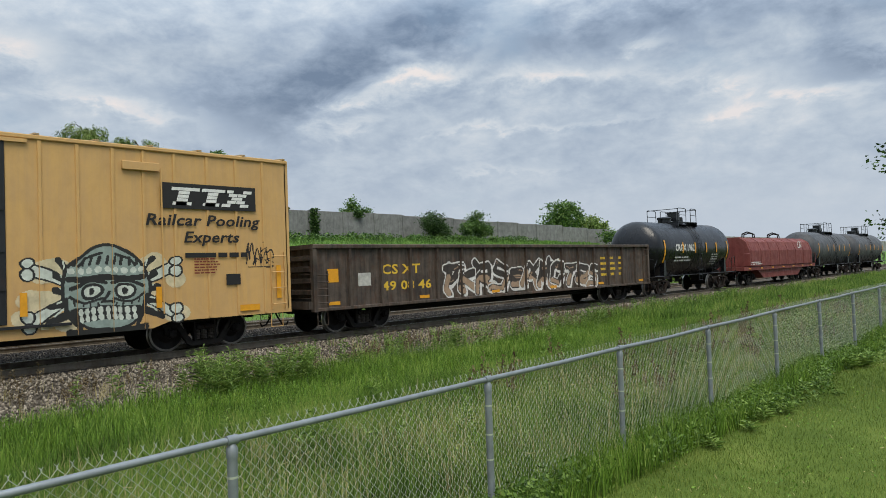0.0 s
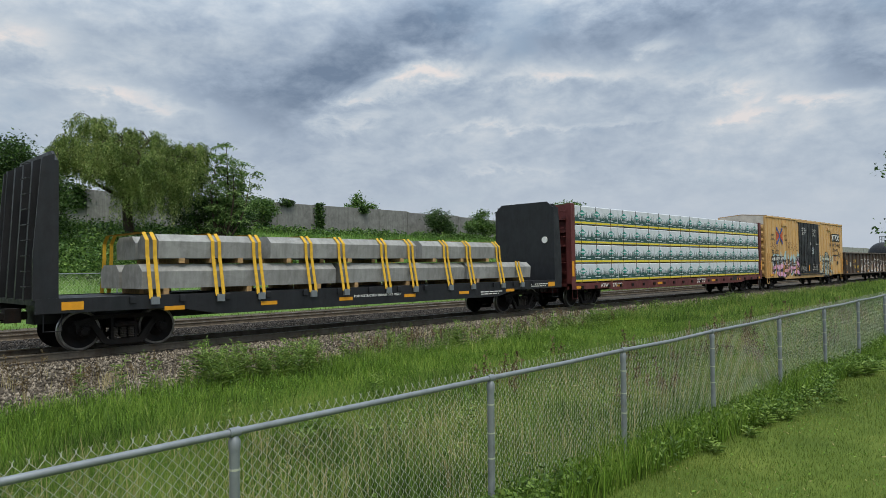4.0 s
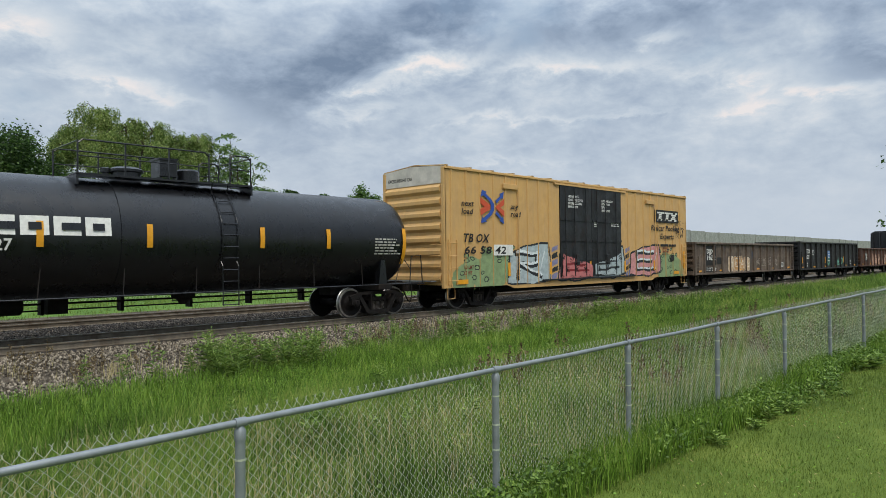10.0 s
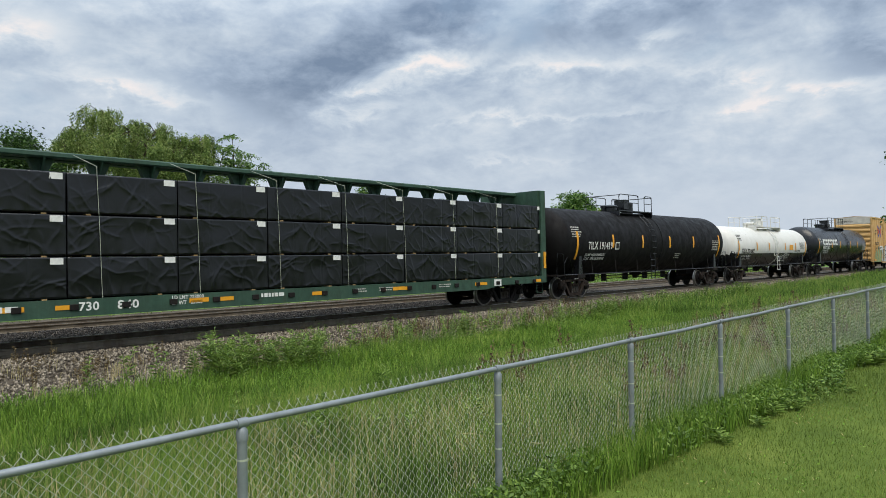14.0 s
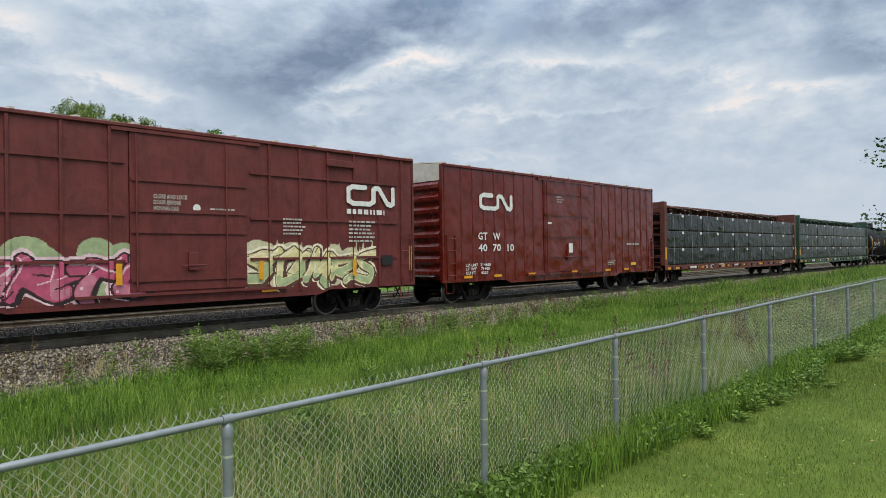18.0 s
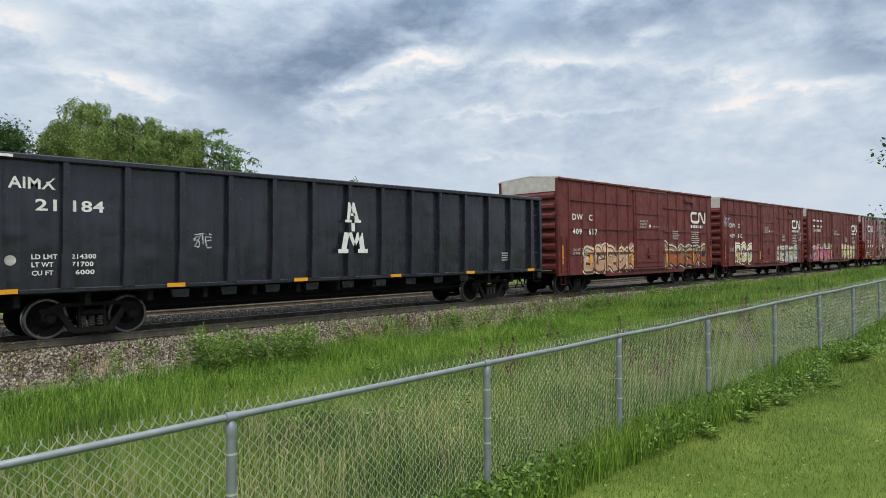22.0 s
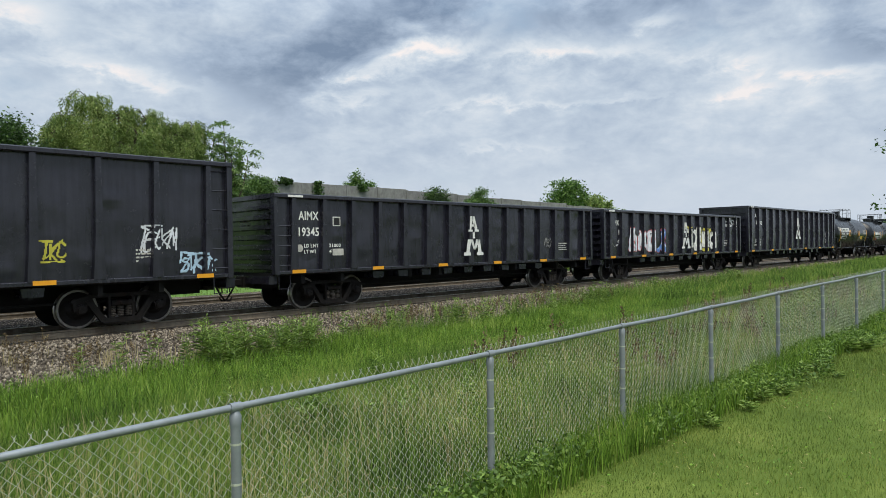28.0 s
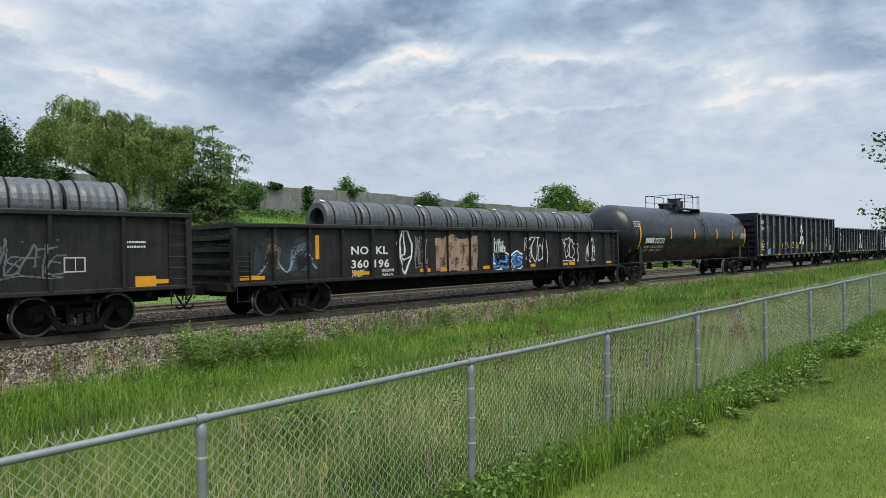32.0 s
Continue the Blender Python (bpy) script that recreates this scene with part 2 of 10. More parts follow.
M_BLACK_GON = paint("black_gondola_paint", "121314", "2c2a28", "3a2c1e", 0.55, 0.5, 0.10, gloss=0.4, dent=0.7)
M_AIM = paint("dark_grey_gondola_paint", "1e1e26", "2d2d36", "2e2825", 0.22, 0.5, 0.04, dent=0.5, smutty=0.3)
M_BROWN_GON = paint("dark_brown_gondola_paint", "352d27", "63564a", "5d3c26", 0.7, 0.55, 0.35)
M_DUST_GON = paint("dusty_brown_gondola_paint", "4a4038", "7a6a5b", "5d3c26", 0.75, 0.55, 0.3)
M_RUST_GON = paint("rusty_brown_gondola_paint", "3b2a21", "5a3d2f", "6f442b", 0.75, 0.55, 0.45)
M_YELLOW = paint("yellow_boxcar_paint", "cfa463", "bc9868", "8a5a2c", 0.5, 0.25, 0.03, 0.06, smutty=0.10)
M_BOX_DOOR = paint("black_door_paint", "0f1012", "222428", "4a3020", 0.5, 0.4, 0.18)
M_RED_BOX = paint("red_brown_boxcar_paint", "662420", "71312b", "4a1e17", 0.55, 0.35, 0.08, smutty=0.5)
M_RED_SMOOTH = paint("oxide_red_boxcar_paint", "65190f", "71251a", "45180f", 0.26, 0.30, 0.05, dent=0.95, smutty=0.35)
M_COIL_RED = paint("red_coil_car_paint", "74302a", "86463c", "56271f", 0.6, 0.35, 0.1)
M_TANK = paint("black_tank_paint", "0f1013", "191b1f", "2c201a", 0.34, 0.35, 0.05, smutty=0.25, gloss=0.5)
M_TANK_RED = paint("brownish_black_tank_paint", "080707", "0f0d0d", "32231e", 0.6, 0.4, 0.1, gloss=0.2)
M_TANK_GREY = paint("grey_tank_paint", "46484b", "58595b", "4b3c33", 0.5, 0.4, 0.1)
M_TANK_WHITE = paint("white_tank_paint", "d6d5cf", "c6c3ba", "8c6a50", 0.4, 0.25, 0.02, 0.04, smutty=0.03)
M_GREEN_CB = paint("green_centrebeam_paint", "284636", "365442", "4d3a2a", 0.55, 0.4, 0.14)
M_BROWN_CB = paint("brown_centrebeam_paint", "5d2c22", "6d3e31", "40241b", 0.6, 0.4, 0.12)
M_MAROON_CB = paint("maroon_centrebeam_paint", "5b2524", "6b3431", "3d1f1b", 0.6, 0.4, 0.1)
M_FLAT = paint("black_flatcar_paint", "14161a", "24262a", "43342a", 0.5, 0.3, 0.06)
M_TRUCK = paint("dusty_truck_steel", "131110", "221e1b", "38281c", 0.8, 0.5, 0.3, 0.3, gloss=0.25)
M_TRUCK_RUST = paint("rusty_truck_steel", "261f1b", "372d26", "4a3326", 0.85, 0.5, 0.35, 0.3, gloss=0.25)
M_WHEEL = paint("wheel_steel", "141211", "221e1c", "3d2c22", 0.6, 0.4, 0.2, 0.2, 0.3, gloss=0.3)
M_TREAD = plain("polished_tread_steel", "a9a7a3", 0.3, 0.9, 0.05)
M_SPRING = plain("dusty_spring_steel", "4a443d", 0.7, 0.2, 0.2, 20)
M_RIM = plain("worn_wheel_rim_steel", "7d7872", 0.4, 0.5, 0.2, 12)
M_GALV = plain("galvanised_steel", "858b8e", 0.5, 0.4, 0.12, 6.0, 0.05)
M_WIRE = plain("galvanised_wire", "b3b8a4", 0.5, 0.2, 0.1)
M_RAIL = paint("dusty_rail_steel", "6b6358", "7e7567", "5c4937", 0.85, 0.5, 0.35, 0.2, 0.0, gloss=0.25)
M_RAILTOP = plain("polished_rail_head", "8d8c8a", 0.3, 0.9, 0.06)
M_TIE = plain("creosoted_timber", "2a2521", 0.9, 0.0, 0.25, 14, 0.3)
M_CONCRETE = paint("noise_wall_concrete", "8b8b88", "747471", "6f6a60", 0.9, 0.5, 0.12, 0.08)
M_CONCRETE2 = paint("pale_precast_concrete", "a0a19d", "8e8e8a", "8b877d", 0.85, 0.4, 0.06, 0.08)
M_STRAP = plain("yellow_webbing", "d3a72c", 0.8, 0, 0.1)
M_ROOF = plain("galvanised_roof", "c9c2b6", 0.6, 0.1, 0.12, 3)
M_ROOF_Y = paint("yellow_roof_paint", "b98f55", "c5b28c", "8a5a2c", 0.6, 0.5, 0.05)
M_WHITE = plain("white_lettering", "dcdcd6", 0.7, 0, 0.08)
M_OFFWHITE = plain("weathered_white_lettering", "b9b7ae", 0.75, 0, 0.15)
M_INK = plain("black_lettering", "1b1a19", 0.7, 0, 0.1)
M_DKRED = plain("brown_red_lettering", "7a3020", 0.7, 0, 0.1)
M_REFLECT = plain("amber_reflective_tape", "dd9a1c", 0.45, 0, 0.06)
M_PLATE_Y = plain("yellow_stencil_plate", "d8b233", 0.6, 0, 0.05)
M_BLUE = plain("blue_enamel", "2d4f9e", 0.6, 0, 0.06)
M_SIGNRED = plain("orange_red_enamel", "c4502e", 0.6, 0, 0.06)
M_WRAP = plain("black_lumber_wrap", "090a0c", 0.30, 0, 0.2, 9, 0.1)
M_WRAPW = plain("white_lumber_wrap", "ced4d8", 0.4, 0, 0.05, 4, 0.0)
M_WRAPG = plain("dark_green_print", "1f4a43", 0.45, 0, 0.08)
M_WRAPT = plain("teal_print", "1f8f7f", 0.45, 0, 0.05)
M_WRAPY = plain("yellow_print", "e0c92a", 0.45, 0, 0.05)
M_TIMBER = plain("sawn_timber", "b08f62", 0.85, 0, 0.2, 12)
M_WIREROD = plain("grey_wire_rod", "65676a", 0.5, 0.55, 0.25, 30)
M_HOSE = plain("black_rubber", "141414", 0.8, 0, 0.1)
M_BARK = plain("bark", "4a3f34", 0.95, 0, 0.3, 12, 0.4)
M_FLOOR = plain("dark_car_floor", "100f0e", 0.95, 0, 0.25, 5)

# ---- building helpers ----
class Geo:
    """Collects the faces of one part."""

    def __init__(self):
        self.v, self.f, self.m = [], [], []

    def face(self, pts, mat=0):
        k = len(self.v)
        self.v += [tuple(p) for p in pts]
        self.f.append(tuple(range(k, k + len(pts))))
        self.m.append(mat)

    def box(self, x0, x1, y0, y1, z0, z1, mat=0, b=0.0):
        """A box, with its long edges chamfered by b."""
        if b <= 0:
            k = len(self.v)
            self.v += [(x, y, z) for x in (x0, x1) for y in (y0, y1) for z in (z0, z1)]
            for q in ((0, 1, 3, 2), (4, 6, 7, 5), (0, 4, 5, 1), (2, 3, 7, 6), (0, 2, 6, 4), (1, 5, 7, 3)):
                self.f.append(tuple(k + i for i in q))
                self.m.append(mat)
        else:
            bx = min(b, (x1 - x0) / 3, (y1 - y0) / 3, (z1 - z0) / 3)
            ring = [(y0 + bx, z0), (y1 - bx, z0), (y1, z0 + bx), (y1, z1 - bx), (y1 - bx, z1), (y0 + bx, z1), (y0, z1 - bx), (y0, z0 + bx)]
            self.prism_x(ring, x0, x1, mat)

    def prism_x(self, ring, x0, x1, mat=0):
        k, n = len(self.v), len(ring)
        self.v += [(x0, y, z) for y, z in ring] + [(x1, y, z) for y, z in ring]
        for i in range(n):
            j = (i + 1) % n
            self.f.append((k + i, k + j, k + n + j, k + n + i))
            self.m.append(mat)
        self.f += [tuple(k + i for i in reversed(range(n))), tuple(k + n + i for i in range(n))]
        self.m += [mat, mat]

    def prism_y(self, ring, y0, y1, mat=0):
        """ring: (x, z) corners."""
        k, n = len(self.v), len(ring)
        self.v += [(x, y0, z) for x, z in ring] + [(x, y1, z) for x, z in ring]
        for i in range(n):
            j = (i + 1) % n
            self.f.append((k + i, k + j, k + n + j, k + n + i))
            self.m.append(mat)
        self.f += [tuple(k + i for i in reversed(range(n))), tuple(k + n + i for i in range(n))]
        self.m += [mat, mat]

    def prism_z(self, ring, z0, z1, mat=0):
        k, n = len(self.v), len(ring)
        self.v += [(x, y, z0) for x, y in ring] + [(x, y, z1) for x, y in ring]
        for i in range(n):
            j = (i + 1) % n
            self.f.append((k + i, k + j, k + n + j, k + n + i))
            self.m.append(mat)
        self.f += [tuple(k + i for i in reversed(range(n))), tuple(k + n + i for i in range(n))]
        self.m += [mat, mat]

    def tube(self, pts, r, n=6, mat=0, r2=None):
        """A round bar along a line of points."""
        pts = [Vector(p) for p in pts]
        rings = []
        for i, p in enumerate(pts):
            d = (pts[min(i + 1, len(pts) - 1)] - pts[max(i - 1, 0)]).normalized()
            a = d.cross(Vector((0, 0, 1)) if abs(d.z) < 0.9 else Vector((1, 0, 0))).normalized()
            c = d.cross(a)
            rr = r if r2 is None else r + (r2 - r) * i / (len(pts) - 1)
            k = len(self.v)
            self.v += [tuple(p + (a * math.cos(2 * math.pi * j / n) + c * math.sin(2 * math.pi * j / n)) * rr) for j in range(n)]
            rings.append(k)
        for a, b in zip(rings, rings[1:]):
            for j in range(n):
                self.f.append((a + j, a + (j + 1) % n, b + (j + 1) % n, b + j))
                self.m.append(mat)
        self.f += [tuple(rings[0] + j for j in reversed(range(n))), tuple(rings[-1] + j for j in range(n))]
        self.m += [mat, mat]

    def lathe(self, profile, axis="y", at=(0, 0, 0), n=24, mat=0, mats=None):
        """profile: (place along the axis, radius) pairs."""
        rings = []
        for s, r in profile:
            k = len(self.v)
            for j in range(n):
                c, d = r * math.cos(2 * math.pi * j / n), r * math.sin(2 * math.pi * j / n)
                p = {"x": (s, c, d), "y": (c, s, d), "z": (c, d, s)}[axis]
                self.v.append((p[0] + at[0], p[1] + at[1], p[2] + at[2]))
            rings.append(k)
        for i, (a, b) in enumerate(zip(rings, rings[1:])):
            for j in range(n):
                self.f.append((a + j, a + (j + 1) % n, b + (j + 1) % n, b + j))
                self.m.append(mats[i] if mats else mat)
        self.f += [tuple(rings[0] + j for j in range(n)), tuple(rings[-1] + j for j in range(n))]
        self.m += [mats[0] if mats else mat, mats[-1] if mats else mat]

    def mesh(self, name, mats, smooth=0.0):
        me = bpy.data.meshes.new(name)
        me.from_pydata(self.v, [], self.f)
        for m in mats if isinstance(mats, (list, tuple)) else [mats]:
            me.materials.append(m)
        if any(self.m):
            me.polygons.foreach_set("material_index", self.m)
        bm = bmesh.new()
        bm.from_mesh(me)
        bmesh.ops.recalc_face_normals(bm, faces=bm.faces)
        bm.to_mesh(me)
        bm.free()
        if smooth:
            me.shade_smooth()
            me.set_sharp_from_angle(angle=radians(smooth))
        return me


def part(name, geo, mats, parent, label="", at=None, smooth=0.0):
    """One mesh object under a thing or a part. geo: a Geo, or a mesh to share."""
    me = geo if isinstance(geo, bpy.types.Mesh) else geo.mesh(name, mats, smooth)
    ob = new(name, me)
    ob.parent = parent
    if at is not None:
        ob.matrix_basis = at if isinstance(at, Matrix) else Matrix.Translation(at)
    if label:
        ob["label"] = label
    return ob


def thing(name, label, category, group="", at=None, kind=""):
    ob = new(name)
    ob.empty_display_size = 0.3
    if at is not None:
        ob.matrix_basis = at if isinstance(at, Matrix) else Matrix.Translation(at)
    return tagged(ob, label, category, group, kind)


def solid(name, geo, mats, label, category, group="", kind="", at=None, smooth=0.0):
    ob = new(name, geo if isinstance(geo, bpy.types.Mesh) else geo.mesh(name, mats, smooth))
    if at is not None:
        ob.matrix_basis = at if isinstance(at, Matrix) else Matrix.Translation(at)
    return tagged(ob, label, category, group, kind)


def raw_mesh(name, verts, faces, mat):
    """A mesh from arrays of corners and equal-sided faces."""
    verts, faces = np.asarray(verts, np.float32), np.asarray(faces, np.int32)
    me = bpy.data.meshes.new(name)
    me.vertices.add(len(verts))
    me.vertices.foreach_set("co", verts.ravel())
    k = faces.shape[1]
    me.loops.add(faces.size)
    me.loops.foreach_set("vertex_index", faces.ravel())
    me.polygons.add(len(faces))
    me.polygons.foreach_set("loop_start", np.arange(0, faces.size, k, dtype=np.int32))
    me.update(calc_edges=True)
    me.materials.append(mat)
    return me


LETTERS = {}


def lettering(name, text, parent, x, z, y, size, mat, width=None, label="", slant=0.0, spacing=1.0):
    """Painted words that face the -y side, their left end at x and foot at z."""
    key = (text, slant, spacing)
    if key not in LETTERS:
        cu = bpy.data.curves.new("words", "FONT")
        cu.body, cu.size, cu.resolution_u, cu.shear, cu.space_character = text, 1.0, 2, slant, spacing * 1.04
        cu.offset = 0.022
        ob = bpy.data.objects.new("words", cu)
        scene.collection.objects.link(ob)
        dg = bpy.context.evaluated_depsgraph_get()
        me = bpy.data.meshes.new_from_object(ob.evaluated_get(dg))
        bpy.data.objects.remove(ob)
        LETTERS[key] = ([tuple(v.co) for v in me.vertices], [tuple(p.vertices) for p in me.polygons])
    vs, fs = LETTERS[key]
    if not vs:
        return None
    xs, hs = [v[0] for v in vs], [v[1] for v in vs]
    kz = size / 0.7
    kx = width / (max(xs) - min(xs)) if width else kz
    g = Geo()
    g.v = [(x + (v[0] - min(xs)) * kx, y, z + v[1] * kz) for v in vs]
    g.f, g.m = list(fs), [0] * len(fs)
    me = bpy.data.meshes.new(name)
    me.from_pydata(g.v, [], g.f)
    me.materials.append(mat)
    return part(name, me, mat, parent, label)


def bars(name, parent, x, z, y, rows, w, h, mat, label="", seed=1, words=6):
    """Small writing that cannot be read: rows of short bars."""
    rnd, g = random.Random(seed), Geo()
    pitch = h / rows
    for i in range(rows):
        zz, cx = z + h - (i + 1) * pitch, x
        end = x + w * rnd.uniform(0.7, 1.0)
        while cx < end - 0.03:
            ln = min(rnd.uniform(0.25, 1.0) * w / words, end - cx)
            g.box(cx, cx + ln, y - 0.003, y, zz + pitch * 0.22, zz + pitch * 0.68)
            cx += ln + w * 0.035
    return part(name, g, mat, parent, label)


def plate(name, parent, x0, x1, z0, z1, y, mat, label="", t=0.006):
    g = Geo()
    g.box(x0, x1, y - t, y, z0, z1)
    return part(name, g, mat, parent, label)

# ---- sprayed pictures: drawn on a grid of small cells, so that they follow the posts they run over ----
class Canvas:
    def __init__(self, w, h, cell=0.03, seed=1):
        self.w, self.h, self.c = w, h, cell
        self.nx, self.nz = int(w / cell), int(h / cell)
        self.X, self.Z = np.meshgrid((np.arange(self.nx) + 0.5) * cell, (np.arange(self.nz) + 0.5) * cell, indexing="ij")
        self.a = np.full((self.nx, self.nz), -1, int)
        self.rnd = np.random.RandomState(seed)
        # a wavering of all edges
        self.wx = 0.02 * np.sin(self.Z * 7 + seed) + 0.015 * np.sin(self.X * 11 + seed * 2)
        self.wz = 0.02 * np.sin(self.X * 6 + seed * 3) + 0.015 * np.sin(self.Z * 13 + seed)

    def line(self, pts, r, col, where=None):
        """A stroke of the spray can."""
        x, z = self.X + self.wx, self.Z + self.wz
        best = np.full(x.shape, 9.0)
        for (x0, z0), (x1, z1) in zip(pts, pts[1:]):
            dx, dz = x1 - x0, z1 - z0
            t = np.clip(((x - x0) * dx + (z - z0) * dz) / (dx * dx + dz * dz + 1e-9), 0, 1)
            best = np.minimum(best, np.hypot(x - x0 - t * dx, z - z0 - t * dz))
        hit = best < r
        if where is not None:
            hit &= self.a == where
        self.a[hit] = col
        return hit

    def area(self, pts, col):
        x, z = self.X + self.wx, self.Z + self.wz
        inside = np.zeros(x.shape, bool)
        n = len(pts)
        for i in range(n):
            (x0, z0), (x1, z1) = pts[i], pts[(i + 1) % n]
            cross = ((z0 > z) != (z1 > z)) & (x < (x1 - x0) * (z - z0) / (z1 - z0 + 1e-12) + x0)
            inside ^= cross
        self.a[inside] = col
        return inside

    def blob(self, x, z, rx, rz, col):
        d = ((self.X + self.wx - x) / rx) ** 2 + ((self.Z + self.wz - z) / rz) ** 2
        hit = d < 1
        self.a[hit] = col
        return hit

    def wipe(self, share, cut=3.0):
        """Paint worn away in patches."""
        k = np.sin(self.X * cut * 3.1 + 1) * np.sin(self.Z * cut * 2.3 + 2) + self.rnd.uniform(-1, 1, self.a.shape) * 0.7
        self.a[k > np.quantile(k, 1 - share)] = -1

    def spray_to(self, name, parent, x, z, depth, mats, label):
        """depth(x): how far the car's side stands out at x, in the car's space."""
        g = Geo()
        c = self.c
        ys = [depth(x + (i + 0.5) * c) for i in range(self.nx)]
        for k in range(self.nz):
            i = 0
            while i < self.nx:
                col = self.a[i, k]
                j = i + 1
                while j < self.nx and self.a[j, k] == col and abs(ys[j] - ys[i]) < 1e-6:
                    j += 1
                if col >= 0:
                    y = ys[i] - 0.004
                    n = len(g.v)
                    g.v += [(x + i * c, y, z + k * c), (x + j * c, y, z + k * c), (x + j * c, y, z + (k + 1) * c), (x + i * c, y, z + (k + 1) * c)]
                    g.f.append((n, n + 1, n + 2, n + 3))
                    g.m.append(int(col))
                i = j
        me = bpy.data.meshes.new(name)
        me.from_pydata(g.v, [], g.f)
        for m in mats:
            me.materials.append(m)
        me.polygons.foreach_set("material_index", g.m)
        return part(name, me, None, parent, label)


SPRAY = {}


def spray(h):
    if h not in SPRAY:
        SPRAY[h] = plain("spray_paint_" + h, h, 0.65, 0, 0.14, 5.0, 0.0)
    return SPRAY[h]


GLYPHS = (
    [[(0.9, 0.8), (0.4, 1.0), (0.05, 0.6), (0.1, 0.15), (0.5, 0.0), (0.95, 0.2)]],
    [[(0.1, 0.0), (0.15, 1.0)], [(0.05, 0.95), (0.8, 0.9), (0.75, 0.5), (0.15, 0.48), (0.95, 0.0)]],
    [[(0.85, 0.9), (0.3, 1.0), (0.1, 0.72), (0.8, 0.4), (0.7, 0.05), (0.05, 0.08)]],
    [[(0.05, 0.0), (0.3, 1.0), (0.5, 0.3), (0.75, 1.0), (0.95, 0.0)]],
    [[(0.5, 1.0), (0.1, 0.7), (0.15, 0.15), (0.6, 0.0), (0.95, 0.4), (0.8, 0.9), (0.5, 1.0)]],
    [[(0.1, 1.0), (0.15, 0.0)], [(0.9, 1.0), (0.15, 0.5), (0.95, 0.0)]],
    [[(0.0, 0.0), (0.5, 1.0), (0.95, 0.0)], [(0.1, 0.38), (0.95, 0.45)]],
    [[(0.0, 1.0), (1.0, 0.95)], [(0.5, 1.0), (0.45, 0.0)]],
    [[(0.9, 0.95), (0.1, 1.0), (0.1, 0.05), (0.95, 0.0)], [(0.1, 0.52), (0.8, 0.5)]],
)


def curve(pts, m=5):
    """A smooth line through points."""
    p = [pts[0]] + list(pts) + [pts[-1]]
    out = []
    for a, b, c, d in zip(p, p[1:], p[2:], p[3:]):
        for k in range(m):
            t = k / m
            out.append(tuple(0.5 * (2 * b[j] + (c[j] - a[j]) * t + (2 * a[j] - 5 * b[j] + 4 * c[j] - d[j]) * t * t + (3 * b[j] - a[j] - 3 * c[j] + d[j]) * t ** 3) for j in (0, 1)))
    return out + [pts[-1]]


def fat_forms(c, w, h, forms, outline, halo, rnd):
    """Sharp interlocking forms: leaning strokes with barbs, a thrown shadow, dark outlines and lights."""
    n = len(forms)
    lw = w / n
    sets = []
    lean = rnd.uniform(-0.25, 0.35)
    for i, k in enumerate(forms):
        s = lw * rnd.uniform(0.12, 0.17)
        top, bot = h * rnd.uniform(0.64, 0.84), h * rnd.uniform(0.04, 0.14)
        x0, gw = i * lw + s * 0.8, lw * 1.12 - s * 1.4
        tilt = (lean + rnd.uniform(-0.2, 0.2)) * lw
        strokes = []
        for st in GLYPHS[k]:
            pts = [(x0 + (px + rnd.uniform(-0.13, 0.13)) * gw + tilt * (pz - 0.5), bot + s + (pz + rnd.uniform(-0.10, 0.10)) * (top - bot - 2 * s)) for px, pz in st]
            strokes.append(pts if rnd.random() < 0.55 else curve(pts, 4))
            if rnd.random() < 0.75:
                (xa, za), (xb, zb) = strokes[-1][-2], strokes[-1][-1]
                dx, dz = xb - xa, zb - za
                ln = math.hypot(dx, dz) + 1e-6
                strokes.append([(xb, zb), (xb + dx / ln * s * 1.3 - dz / ln * s * 1.2, zb + dz / ln * s * 0.8 + dx / ln * s * 0.9)])
        if rnd.random() < 0.6 and i < n - 1:
            strokes.append([(x0 + gw * 0.5, h * rnd.uniform(0.25, 0.7)), (x0 + gw * 1.25, h * rnd.uniform(0.25, 0.75))])
        sets.append((strokes, s))
    shift = lambda st, a, b: [(p[0] + a, p[1] + b) for p in st]
    if halo:
        for strokes, s in sets:
            for st in strokes:
                c.line(st, s + outline * 2.4, 4)
    for strokes, s in sets:
        for st in strokes:
            c.line(shift(st, s * 0.35, -s * 0.35), s + outline * 0.8, 3)
    for strokes, s in sets:
        for st in strokes:
            c.line(st, s * 0.9 + outline, 3)
        for st in strokes:
            c.line(st, s * 0.9, 1)
        for st in strokes:
            low = [p for p in st if p[1] < h * rnd.uniform(0.35, 0.6)]
            if len(low) > 1:
                c.line(low, s * rnd.uniform(0.5, 0.85), 2, 1)
            c.line(shift(st[: len(st) // 2 + 1], -s * 0.5, s * 0.4), s * 0.12, 4, 1)
        for q in range(5):
            p = rnd.choice(rnd.choice(strokes))
            c.line([(p[0] - s, p[1] + rnd.uniform(-0.12, 0.12)), (p[0] + s * 0.6, p[1] + rnd.uniform(-0.12, 0.12))], outline * 0.4, rnd.choice((2, 3)), 1)
            c.blob(p[0] + rnd.uniform(-s, s), p[1] + rnd.uniform(-s, s), s * 0.2, s * 0.2, rnd.choice((2, 4)))
    return c


